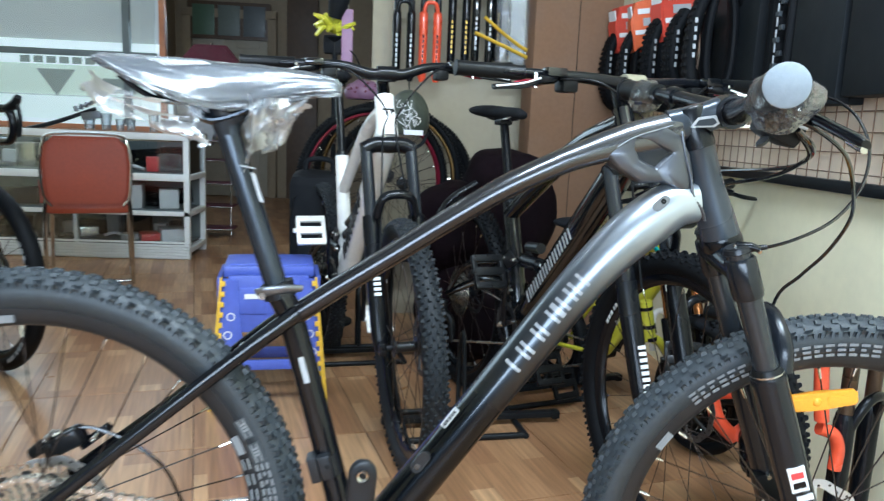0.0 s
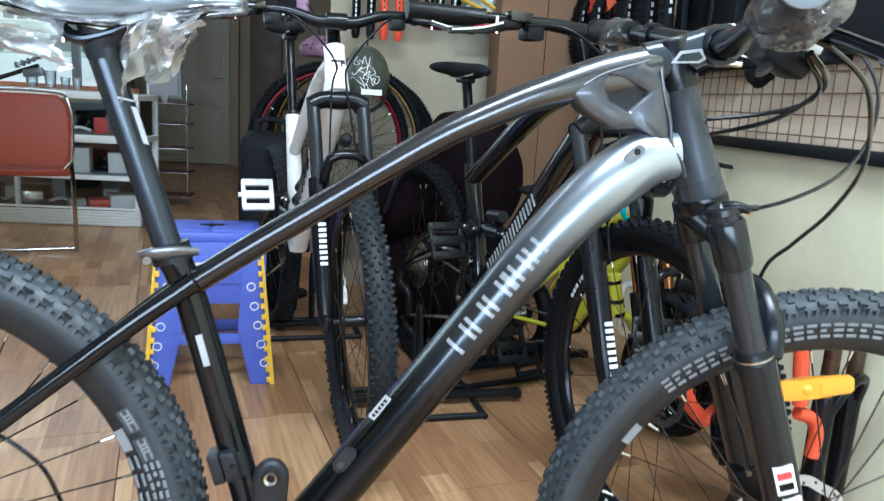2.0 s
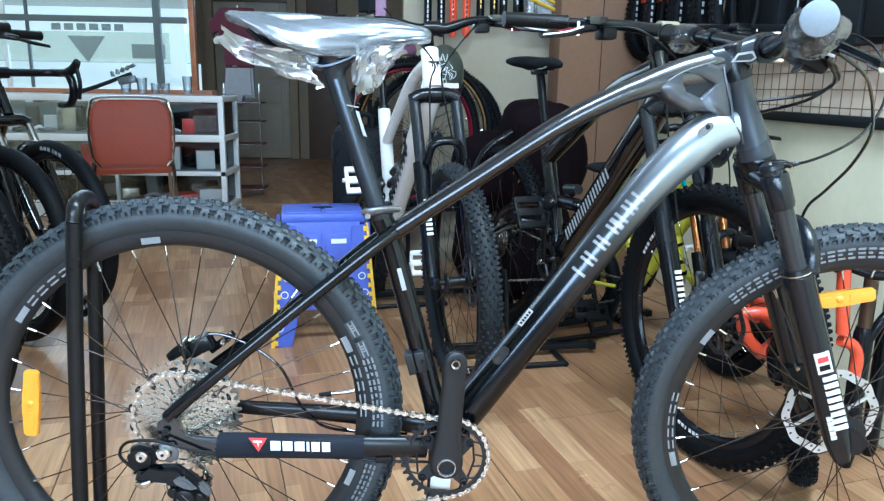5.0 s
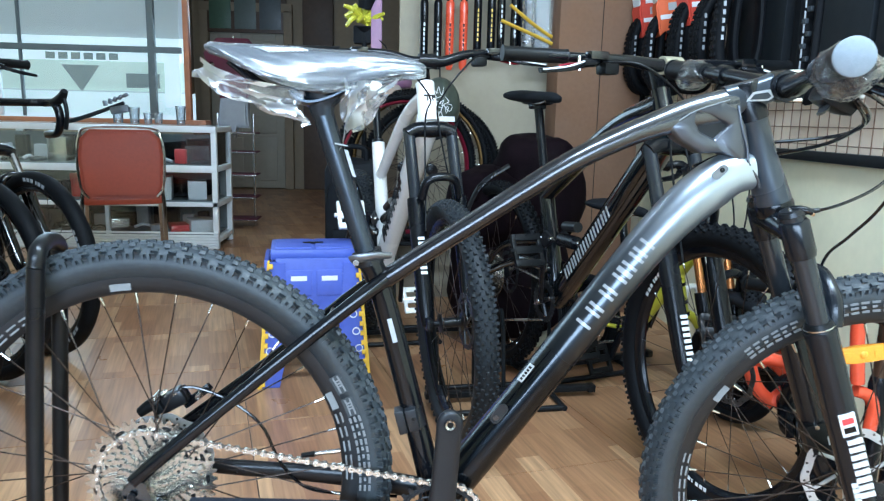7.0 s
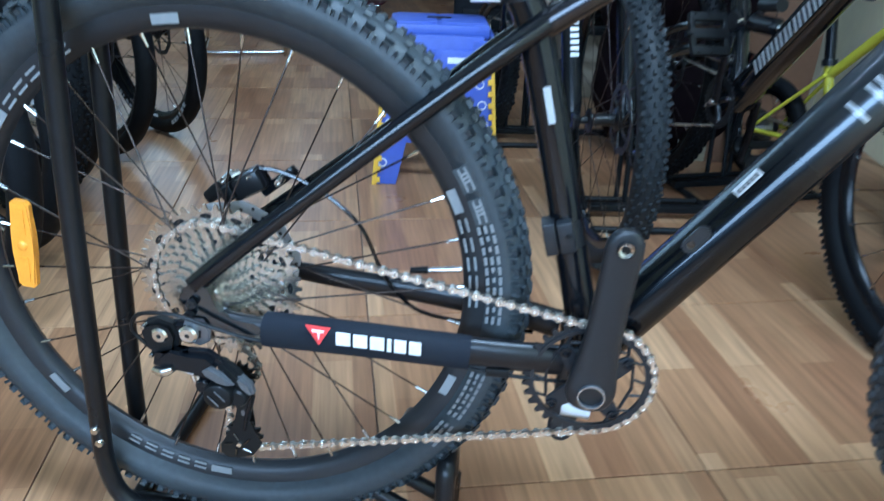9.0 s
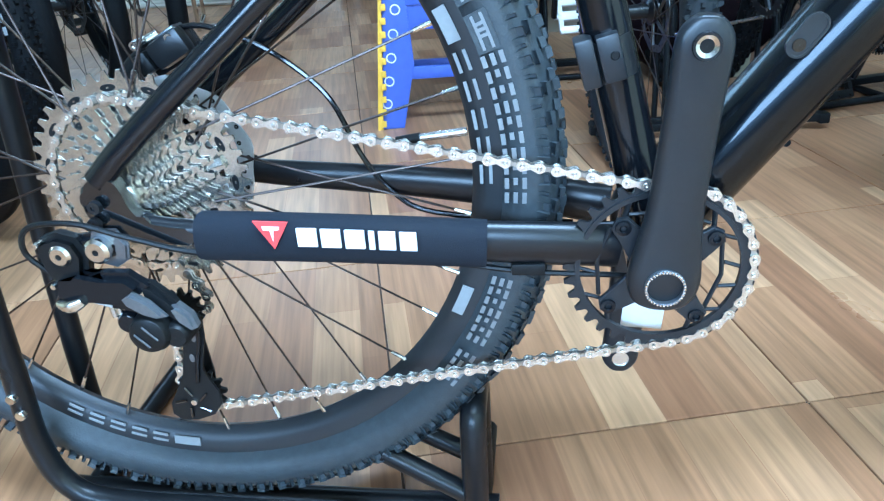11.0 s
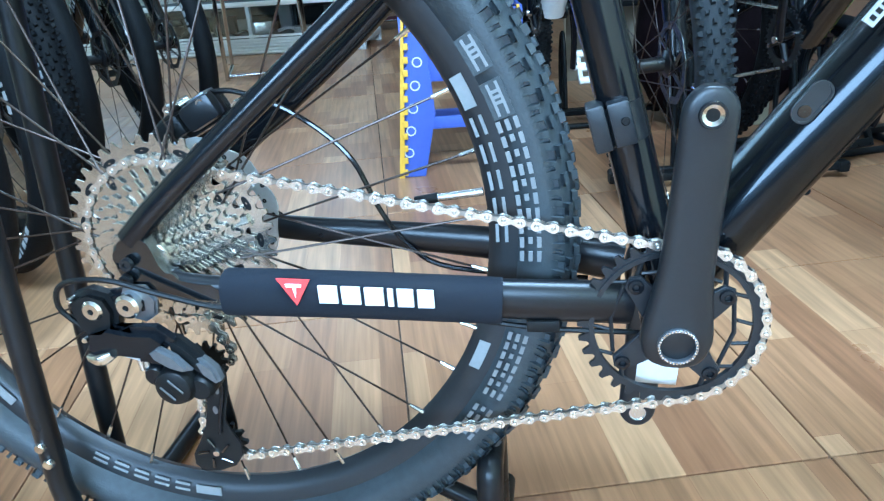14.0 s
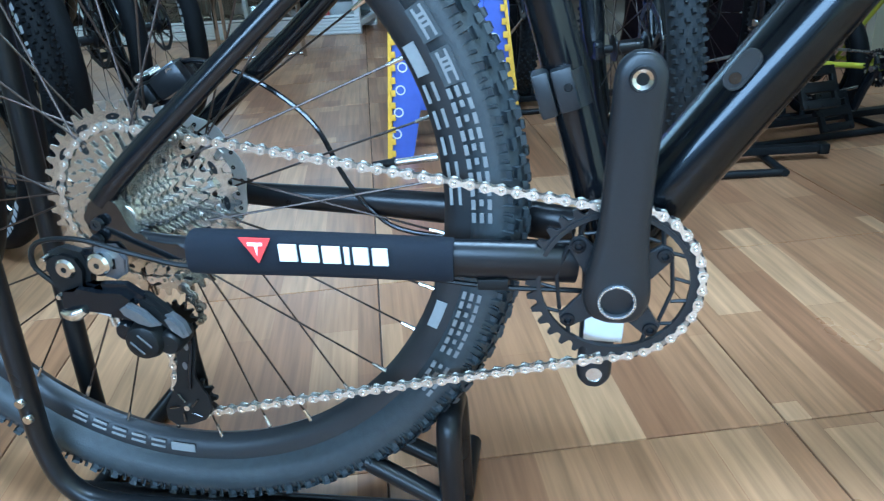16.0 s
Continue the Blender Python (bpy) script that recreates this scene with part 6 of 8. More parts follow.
    for dx, dz in ((-0.0035, -0.003), (0.0045, 0.004)):
        part("clutch_lever", tube([(-0.4035 + dx, -0.1017, 0.289 + dz), (-0.3925 + dx, -0.1017, 0.277 + dz)], [(0.0011, 0.0008)] * 2, 8), DERGREY, der)
    cage_o = [(-0.384, 0.288), (-0.388, 0.266), (-0.391, 0.244), (-0.396, 0.222), (-0.406, 0.205), (-0.415, 0.190), (-0.416, 0.178), (-0.408, 0.171), (-0.393, 0.172), (-0.376, 0.179), (-0.367, 0.192),
              (-0.367, 0.206), (-0.374, 0.217), (-0.378, 0.228), (-0.373, 0.246), (-0.368, 0.264), (-0.368, 0.284)]
    block("cage_plate", cage_o, 0.0022, -0.066, PLASTIC, 0.0007, der)
    block("inner_cage_plate", [(-0.392, 0.280), (-0.394, 0.240), (-0.404, 0.205), (-0.410, 0.182), (-0.396, 0.174), (-0.384, 0.184), (-0.382, 0.205), (-0.384, 0.240), (-0.380, 0.280)], 0.002, -0.040, PLASTIC, 0.0006, der)
    part("cage_rib", tube([(-0.373, -0.068, 0.282), (-0.373, -0.068, 0.262), (-0.380, -0.068, 0.236), (-0.384, -0.068, 0.216)], [(0.0026, 0.0016)] * 4, 10, 4), BLACK, der)
    for x, z, l in ((-0.3785, 0.262, 1.7), (-0.384, 0.240, 1.3)):
        part("cage_slot", lathe([(0.0002, 0), (0.0032, 0), (0.0032, 0.0006)], 14, Matrix.Translation((x, -0.0676, z)) @ Matrix.Diagonal((0.7, 1, l, 1))), GREY_ALLOY, der)
    for c, rj in ((p_lo, 0.0205), (p_hi, 0.0165)):
        o = gear_outline(12, rj, 0.006)
        inn = [(0.006 * math.cos(math.atan2(z, x)), 0.006 * math.sin(math.atan2(z, x))) for x, z in o]
        bm = ring_plate(o, inn, 0.004, -0.0500)
        bm.transform(Matrix.Translation((c.x, 0, c.y)))
        part("jockey_wheel", bm, PLASTIC, der)
        part("jockey_bolt", lathe([(0.0002, -0.0692), (0.0028, -0.0692), (0.0034, -0.0668), (0.0034, -0.040)], 14, Matrix.Translation((c.x, 0, c.y))), STEEL, der)
    for q in range(5):
        t = radians(20 + 72 * q)
        part("jockey_spoke", tube([(p_lo.x + 0.007 * math.cos(t), -0.0685, p_lo.y + 0.007 * math.sin(t)), (p_lo.x + 0.017 * math.cos(t + 0.3), -0.0685, p_lo.y + 0.017 * math.sin(t + 0.3))], 0.0012, 8), GLOSS, der)
    for x, z in ((-0.427, 0.303), (-0.421, 0.300)):
        part("limit_screw", rod((x, -0.090, z + 0.004), (x + 0.002, -0.091, z - 0.007), 0.0026, None, 8), STEEL, der)
    for x, z in ((-0.476, 0.358), (-0.472, 0.322), (-0.430, 0.312)):
        part("set_screw", lathe([(0.0002, -0.0905), (0.0022, -0.0905), (0.0026, -0.0890), (0.0026, -0.080)], 10, Matrix.Translation((x, 0, z))), STEEL, der)
    part("shift_cable", tube([(-0.30, -0.055, 0.340), (-0.35, -0.074, 0.345), (-0.40, -0.083, 0.362), (-0.44, -0.087, 0.376), (-0.480, -0.086, 0.372), (-0.492, -0.083, 0.350), (-0.478, -0.081, 0.330)], 0.0024, 8, 5), PLASTIC, b)
    # rear brake on the far stay with its hose
    tilt = Matrix.Rotation(radians(-28), 3, "Y")
    cal = part("rear_caliper", box((-0.402, 0.056, 0.474), (0.044, 0.026, 0.026), tilt, 0.005), STAYBLACK, b, "black rear disc brake caliper")
    part("caliper_half", box((-0.396, 0.038, 0.480), (0.036, 0.016, 0.024), tilt, 0.006), ANODIZED, cal)
    part("caliper_bridge", box((-0.420, 0.046, 0.468), (0.016, 0.034, 0.018), tilt, 0.003), PLASTIC, cal)
    part("caliper_mount", box((-0.368, 0.060, 0.478), (0.050, 0.014, 0.012), Matrix.Rotation(radians(-38), 3, "Y"), 0.003), BLACK, cal)
    part("caliper_arm", tube([(-0.455, 0.056, 0.452), (-0.435, 0.056, 0.466), (-0.412, 0.056, 0.474)], [(0.007, 0.008), (0.010, 0.010), (0.010, 0.010)], 12, 4), PLASTIC, cal)
    for x, z in ((-0.424, 0.484), (-0.423, 0.466), (-0.392, 0.489), (-0.360, 0.486)):
        part("caliper_bolt", lathe([(0.0003, 0.0), (0.0020, 0.0), (0.0022, -0.0018), (0.0040, -0.0018), (0.0044, 0.004), (0.0044, 0.026)], 12, Matrix.Translation((x, 0.032, z))), STEEL, cal)
    part("pad_fin", box((-0.398, 0.046, 0.491), (0.020, 0.020, 0.006), tilt, 0.001), GREY_ALLOY, cal)
    part("hose_banjo", tube([(-0.417, 0.040, 0.486), (-0.409, 0.046, 0.490)], 0.0048, 12), STEEL, cal)
    part("brake_hose", tube([(-0.412, 0.050, 0.484), (-0.398, 0.050, 0.492), (-0.370, 0.050, 0.495), (-0.329, 0.050, 0.480), (-0.294, 0.050, 0.457), (-0.267, 0.050, 0.428), (-0.247, 0.050, 0.381), (-0.224, 0.050, 0.347), (-0.183, 0.048, 0.324), (-0.06, 0.045, 0.315)], 0.0026, 8, 5), HOSE, b)
    part("cable_guide", box((-0.098, -0.052, 0.322), (0.026, 0.012, 0.010), None, 0.002), PLASTIC, b)
    part("shift_cable", tube([(-0.18, -0.050, 0.328), (-0.10, -0.052, 0.318), (-0.03, -0.046, 0.312), (0.0, -0.03, 0.300)], 0.0023, 8, 4), PLASTIC, b)
    # front hoses and cables from the bar
    S = STEER
    def hose(pts, r=0.0026, nm="brake_hose"):
        part(nm, tube(pts, r, 8, 6), HOSE, b)
    hose([(0.489, -0.070, 0.790), (0.539, -0.075, 0.806), (0.593, -0.070, 0.834), (0.643, -0.040, 0.877), (0.670, 0.0, 0.930), (0.668, 0.05, 0.976), (0.640, 0.10, 0.995), (0.56, 0.14, 0.985), (0.51, 0.16, 0.968)], 0.0022, "lockout_cable")
    bag = bmesh.new()
    bmesh.ops.create_icosphere(bag, subdivisions=4, radius=1.0)
    for v in bag.verts:
        n = v.co.copy()
        w = 1 + 0.12 * noise.noise(n * 2.7 + Vector((4, 0, 0))) + 0.08 * abs(noise.noise(n * 6))
        v.co = Vector((0.422 + n.x * 0.026 * w, 0.292 + n.y * 0.062 * w, 0.978 + n.z * 0.027 * w))
    part("grip_bag", turned(bag), BAGFILM, b, "clear plastic bag crumpled round the grip")
    hose([(0.412, -0.262, 0.948), (0.440, -0.262, 0.938), (0.485, -0.24, 0.915), (0.531, -0.19, 0.878), (0.572, -0.13, 0.840), (0.588, -0.07, 0.792), (0.586, -0.02, 0.750), (0.579, 0.02, 0.709), (0.590, 0.058, 0.62), (0.610, 0.072, 0.50), (0.640, 0.066, 0.43)], 0.0023)
    hose([(0.430, -0.245, 0.938), (0.462, -0.22, 0.922), (0.480, -0.18, 0.908), (0.501, -0.08, 0.885), (0.487, 0.03, 0.864), (0.44, 0.040, 0.850), (0.38, 0.030, 0.828)], 0.0026, "shift_cable")
    hose([(0.440, -0.225, 0.938), (0.471, -0.20, 0.912), (0.498, -0.10, 0.895), (0.490, 0.06, 0.881), (0.44, 0.050, 0.872), (0.37, 0.034, 0.845)], 0.0024, "shift_cable")
    # front caliper behind the far leg
    fcal = part("front_caliper", turned(box((0.615, 0.055, 0.405), (0.040, 0.030, 0.060), Matrix.Rotation(radians(-20), 3, "Y"), 0.007)), PLASTIC, b, "black front disc brake caliper")
    part("caliper_bolt", turned(rod((0.607, 0.036, 0.43), (0.607, 0.062, 0.43), 0.004, None, 10)), STEEL, fcal)


drivetrain()


# ---- black tube floor stand that holds the rear wheel ----
def floor_stand():
    s = thing("bike_stand", "black painted tube floor stand with chipped paint", "bike stand")
    r = 0.0115
    part("near_upright", tube([(-0.540, -0.052, 0.700), (-0.556, -0.052, 0.50), (-0.574, -0.052, 0.20), (-0.576, -0.052, 0.12), (-0.560, -0.052, 0.070), (-0.51, -0.052, 0.050), (-0.34, -0.056, 0.048), (-0.27, -0.080, 0.045), (-0.24, -0.14, 0.040), (-0.23, -0.22, 0.02)], r, 14, 6), STANDM, s)
    part("far_upright", tube([(-0.556, 0.052, 0.690), (-0.568, 0.052, 0.50), (-0.590, 0.052, 0.12), (-0.58, 0.052, 0.070), (-0.53, 0.052, 0.050), (-0.34, 0.056, 0.048), (-0.27, 0.09, 0.045), (-0.24, 0.16, 0.040), (-0.23, 0.24, 0.02)], r, 14, 6), STANDM, s)
    part("top_loop", tube([(-0.540, -0.052, 0.700), (-0.538, -0.045, 0.722), (-0.545, 0.0, 0.728), (-0.553, 0.045, 0.715), (-0.556, 0.052, 0.690)], r, 14, 5), STANDM, s)
    part("front_post", tube([(-0.150, -0.030, 0.014), (-0.150, -0.028, 0.135), (-0.150, -0.012, 0.152), (-0.150, 0.012, 0.152), (-0.150, 0.028, 0.135), (-0.150, 0.030, 0.014)], 0.0125, 14, 5), STANDM, s)
    part("strut", rod((-0.24, -0.02, 0.100), (-0.150, -0.028, 0.052), 0.010), STANDM, s)
    part("strut", rod((-0.24, 0.03, 0.100), (-0.150, 0.028, 0.052), 0.010), STANDM, s)
    part("base_bar", tube([(-0.60, 0.0, 0.014), (-0.13, 0.0, 0.014)], 0.012, 12), STANDM, s)
    part("base_foot", tube([(-0.58, -0.24, 0.013), (-0.58, 0.26, 0.013)], 0.012, 12), STANDM, s)
    part("base_foot", tube([(-0.15, -0.10, 0.013), (-0.15, 0.12, 0.013)], 0.012, 12), STANDM, s)
    for x, z in ((-0.574, 0.187), (-0.571, 0.168)):
        part("stand_bolt", lathe([(0.0002, 0), (0.0045, 0), (0.0055, 0.002), (0.0055, 0.005)], 12, Matrix.Translation((x, -0.0675, z))), STEEL, s)
    part("paint_chip", box((-0.40, -0.0655, 0.052), (0.040, 0.002, 0.007), None, 0.001), GREY_ALLOY, s)


floor_stand()


# ---- the other bikes of the shop ----
def bicycle(name, label, m, frame_mat=BLACK, fork_mat=BLACK, head_mat=None, R=0.345, half=0.029, full=False, bar="flat", steer=0.0, print_mat=None, pedal_mat=PLASTIC, rim_mat=BLACK,
            bar_clamp=BLACK, crank_up=True, spokes=24, size=1.0, saddle_z=0.97, fork_print=None, print_at=0.56, seat_z=None, head_up=0.0, stanchion=None, head_z=0.62, fat=1.0, bbz=0.345, legs=0.064, rear_mat=None, knob=True, tyre_print=None, rim_print=None, bar_w=0.37, bar_rise=0.025, trim=False, tyre_mat=None, stem_up=0.0, group="parked bikes"):
    b = thing(name, label, "bicycle", m, group)
    k = size
    bb = Vector((0, 0, 0.33 * k if k < 0.8 else bbz))
    ra, fa = Vector((-0.43 * k, 0, R)), Vector((0.71 * k, 0, R))
    ax = Vector((0.40, 0, -0.9165))
    ht = Vector((0.435 * k - (0.075 if bar == "drop" else 0.0), 0, (0.985 * k if k >= 0.8 else head_z) + head_up))
    hb = ht + ax * 0.125 * k
    st = Vector((-0.11 * k, 0, seat_z or 0.70 * k))
    joint = Vector((st.x, 0, min(st.z, 0.70 * k)))
    S = Matrix.Translation(ht) @ Matrix.Rotation(radians(steer), 4, -ax) @ Matrix.Translation(-ht)

    def t(bm):
        bm.transform(S)
        return bm
    tr = 0.018 * max(k, 0.75) * fat
    hw = 1.12 if head_mat else 1.0
    part("head_tube", tube([ht, ht + ax * 0.03 * k, hb], [0.026 * k * hw, 0.025 * k * hw, 0.029 * k * hw], 20, 3), head_mat or frame_mat, b)
    dtp = [hb - ax * 0.02, hb + Vector((-0.06 * k, 0, -0.05 * k)), bb + Vector((0.06 * k, 0, 0.07 * k)), bb]
    dt = part("down_tube", tube(dtp, [(tr * 1.4, tr * 1.35), (tr * 1.55, tr * 1.4), (tr * 1.5, tr * 1.4), (tr * 1.4, tr * 1.5)], 18, 5, (0, 1, 0), 0.85), frame_mat, b)
    tt = 0.76 if rear_mat else 1.0
    part("top_tube", tube([ht + ax * 0.035 * k, ht + Vector((-0.2 * k, 0, -0.105 * k)), joint + Vector((0.01, 0, -0.03))], [(tr * 1.25 * tt, tr * 1.2 * tt), (tr * tt, tr * 1.1 * tt), (tr * 0.95 * tt, tr * tt)], 16, 5, (0, 1, 0), 0.85), frame_mat, b)
    part("seat_tube", tube([bb, st], [tr * 1.05, tr], 16), frame_mat, b)
    part("bottom_bracket", lathe([(0.024, -0.04), (0.024, 0.04), (0.01, 0.042), (0.01, -0.042)], 20, Matrix.Translation(bb), True), BLACK, b)
    rm = rear_mat or frame_mat
    if full:
        piv = bb + Vector((-0.01, 0, 0.10))
        link = joint + Vector((0.045, 0, -0.17))
        for s in (-1, 1):
            y = Vector((0, s * 0.05, 0))
            part("swing_stay", tube([piv + y * 0.6, piv + Vector((-0.16, 0, 0.0)) + y * 1.1, ra + y * 1.3], [(0.017, 0.010), (0.014, 0.009), (0.012, 0.008)], 12, 5, (0, 1, 0)), rm, b)
            part("upper_stay", tube([ra + y * 1.3, ra + Vector((0.14, 0, 0.13)) + y * 1.1, link + y * 0.6], [(0.011, 0.008), (0.012, 0.008), (0.014, 0.009)], 12, 5, (0, 1, 0)), rm, b)
            part("rocker_link", plate([(link.x - 0.02, link.z), (link.x + 0.03, link.z + 0.035), (link.x + 0.085, link.z + 0.01), (link.x + 0.03, link.z - 0.02)], 0.010, Matrix.Translation((0, s * 0.032, 0)), 0.002), ANODIZED, b)
        for q in (piv, link + Vector((0.005, 0, 0.008)), link + Vector((0.065, 0, 0.012)), ra + Vector((0.02, 0, 0.015))):
            for s in (-1, 1):
                part("pivot_bolt", rod(q + Vector((0, s * 0.030, 0)), q + Vector((0, s * (0.070 if q.x < -0.3 else 0.042), 0)), 0.0075, 0.006, 12), STEEL, b)
        sh0, sh1 = link + Vector((0.07, 0, 0.01)), bb + Vector((0.15, 0, 0.20))
        part("shock_body", tube([sh0, sh0 + (sh1 - sh0) * 0.62], 0.021, 18), BLACK, b, "black rear shock")
        part("shock_shaft", tube([sh0 + (sh1 - sh0) * 0.6, sh1], 0.011, 14), STEEL, b)
        part("shock_can", tube([sh0 + Vector((0.02, 0, 0.045)), sh0 + (sh1 - sh0) * 0.5 + Vector((0.02, 0, 0.05))], 0.016, 16), ANODIZED, b)
    else:
        for s in (-1, 1):
            y = Vector((0, s * 0.055, 0))
            part("chain_stay", tube([bb + y * 0.6, ra + y * 1.1], [0.011 * k + 0.002, 0.008 * k + 0.002], 10), rm, b)
            part("seat_stay", tube([st + Vector((0.01, 0, -0.05 * k)) + y * 0.25, ra + y * 1.1], [0.009 * k + 0.001, 0.007 * k + 0.001], 10), rm, b)
    if print_mat:
        d = (bb - hb).normalized()
        u, v = Vector((-d.x, -d.z)), Vector((d.z, -d.x))
        p0 = bb - d * 0.14
        for side in (-1, 1):
            for i in range(9):
                for q in (0.0, 0.018):
                    hh = 0.025 if rear_mat else 0.016
                    o = strip_bar((p0.x, p0.z), u, v, 0.034 * i + q, 0.034 * i + q + (0.0125 if rear_mat else 0.0065), -hh + (0.014 if rear_mat and q else 0), hh - (0.012 if rear_mat and i % 3 == 1 else 0), 0.006)
                    part("print_bar", plate(o, 0.002, Matrix.Translation((0, side * tr * 1.40, 0))), print_mat, dt, smooth=False)
    if head_mat:
        # two joined strokes on the front of the head tube
        for dy, dz, sy, sz in ((0.0, 0.0, 0.034, 0.005), (-0.006, -0.011, 0.005, 0.020), (0.009, -0.010, 0.005, 0.018), (0.014, -0.006, 0.010, 0.004)):
            c = ht + ax * (0.045 - dz) + Vector((0.0285 - abs(dy) * 0.35, dy, 0.007))
            part("head_mark", box(tuple(c), (0.004, sy, sz), Matrix.Rotation(radians(-23), 3, "Y"), 0.0008), BLACK, b, smooth=False)
    # fork
    top = hb + ax * 0.02
    lt = top + ax * 0.0
    cr = tube([lt + Vector((0, -legs - 0.008, 0)) + ax * 0.015, lt + Vector((0, -0.04, 0)), lt, lt + Vector((0, 0.04, 0)), lt + Vector((0, legs + 0.008, 0)) + ax * 0.015], [(0.021, 0.02), (0.022, 0.022), (0.024, 0.024), (0.022, 0.022), (0.021, 0.02)], 16, 4, (1, 0, 0))
    part("fork_crown", t(cr), fork_mat, b)
    fd = (fa - ax * 0.0 - lt)
    for s in (-1, 1):
        y = Vector((0, s * legs, 0))
        a0, a1 = lt + y, fa + y + Vector((-0.018 * k, 0, -0.012))
        part("stanchion", t(tube([a0, a0 + (a1 - a0) * 0.42], 0.0172 * max(k, 0.8), 18)), stanchion or STANCHION, b)
        lw = part("fork_lower", t(tube([a0 + (a1 - a0) * f for f in (0.36, 0.38, 0.6, 0.9, 1.0)], [0.021, 0.0245, 0.024, 0.022, 0.016], 18, 3)), fork_mat, b)
        part("axle_lug", t(box(tuple(fa + y), (0.034, 0.018, 0.036), None, 0.006)), fork_mat, lw)
        if fork_print and s < 0:
            d = (a1 - a0).normalized()
            for i in range(8):
                p = a0 + (a1 - a0) * print_at + d * (i * 0.014 + 0.0045)
                part("print_bar", t(box(tuple(p + Vector((0.0235, 0, 0.008))), (0.002, 0.019, 0.0085), Matrix.Rotation(math.atan2(-d.x, -d.z), 3, "Y"))), fork_print, lw, smooth=False)
    arp = lt + fd * 0.36
    part("fork_arch", t(tube([arp + Vector((0.03, -0.055, 0)), arp + Vector((0.045, -0.04, 0.05)), arp + Vector((0.048, 0, 0.062)), arp + Vector((0.045, 0.04, 0.05)), arp + Vector((0.03, 0.055, 0))], [(0.010, 0.013)] * 5, 12, 4)), fork_mat, b)
    # stem and bar
    stz = ht - ax * 0.045
    part("stem", t(tube([ht - ax * 0.002, ht - ax * 0.055], 0.0185, 16)), BLACK, b)
    cl = stz + Vector((0.052, 0, 0.018 + stem_up))
    if bar != "none":
        part("stem_body", t(tube([stz, cl], [0.016, 0.019], 14)), BLACK, b)
        part("bar_clamp", t(lathe([(0.016, -0.026), (0.022, -0.026), (0.022, 0.026), (0.016, 0.026)], 20, Matrix.Translation(cl), True)), bar_clamp, b)
    if bar == "drop":
        for s in (-1, 1):
            pts = [cl + Vector(q) for q in ((0, 0, 0), (0, s * 0.16, 0), (0.03, s * 0.205, 0), (0.095, s * 0.21, -0.005), (0.115, s * 0.215, -0.06), (0.08, s * 0.22, -0.115), (0.0, s * 0.225, -0.125))]
            part("drop_bar", t(tube(pts, [0.0155, 0.015, 0.0155, 0.016, 0.016, 0.016, 0.016], 12, 5)), BLACK, b)
            part("brake_hood", t(tube([cl + Vector((0.085, s * 0.21, 0.0)), cl + Vector((0.135, s * 0.212, 0.018)), cl + Vector((0.165, s * 0.212, 0.045))], [0.017, 0.018, 0.013], 12, 4)), PLASTIC, b)
            part("brake_lever", t(tube([cl + Vector((0.155, s * 0.212, 0.02)), cl + Vector((0.165, s * 0.214, -0.04)), cl + Vector((0.14, s * 0.22, -0.10))], [(0.006, 0.008)] * 3, 10, 4)), PLASTIC, b)
    elif bar == "flat":
        rise = bar_rise if k > 0.8 else (0.10 if head_z > 0.5 else 0.0)
        w = bar_w * (k if k > 0.8 else 0.72 if head_z > 0.5 else 0.42)
        hp = [cl, cl + Vector((0, 0.05, 0)), cl + Vector((-0.006, 0.13, rise)), cl + Vector((-0.03, w * 0.68, rise + 0.004)), cl + Vector((-0.055, w, rise + 0.008))]
        full_bar = [Vector((q.x, -q.y, q.z)) for q in hp[:0:-1]] + hp
        part("handlebar", t(tube(full_bar, [0.0111, 0.0111, 0.013, 0.0158, 0.0158, 0.0158, 0.013, 0.0111, 0.0111], 14, 4)), BLACK, b)
        for s in (-1, 1):
            g0 = cl + Vector((-0.034, s * w * 0.64, rise + 0.004))
            g1 = cl + Vector((-0.057, s * (w + 0.004), rise + 0.008))
            part("grip", t(tube([g0, g0 + (g1 - g0) * 0.04, g0 + (g1 - g0) * 0.95, g1], [0.0185, 0.0165, 0.0165, 0.0185], 16)), PLASTIC, b)
            c0 = cl + Vector((-0.016, s * w * 0.50, rise))
            part("lever_body", t(tube([c0 + Vector((0.0, 0, 0.0)), c0 + Vector((0.028, s * 0.01, -0.008)), c0 + Vector((0.038, s * 0.05, -0.014))], [0.017, 0.012, 0.010], 12, 4)), BLACK, b)
            part("brake_lever", t(tube([c0 + Vector((0.038, s * 0.04, -0.014)), c0 + Vector((0.052, s * 0.09, -0.026)), c0 + Vector((0.050, s * 0.165, -0.034))], [(0.006, 0.006), (0.009, 0.005), (0.007, 0.004)], 10, 4)), BLACK, b)
            part("shifter", t(box(tuple(c0 + Vector((0.012, -s * 0.035, -0.022))), (0.045, 0.04, 0.028), None, 0.008)), PLASTIC, b)
            if trim:
                # red shroud under the grip, white line on the lever, print on the bar
                part("lever_shroud", t(tube([c0 + Vector((0.020, s * 0.03, -0.016)), c0 + Vector((0.026, s * 0.075, -0.022)), c0 + Vector((0.020, s * 0.10, -0.022))], [(0.006, 0.008), (0.011, 0.008), (0.004, 0.005)], 10, 4)), REDALLOY, b, "red lever shroud")
                part("lever_line", t(tube([c0 + Vector((0.048, s * 0.05, -0.010)), c0 + Vector((0.060, s * 0.10, -0.024)), c0 + Vector((0.058, s * 0.16, -0.032))], [(0.0022, 0.0022)] * 3, 8, 4)), WHITE, b)
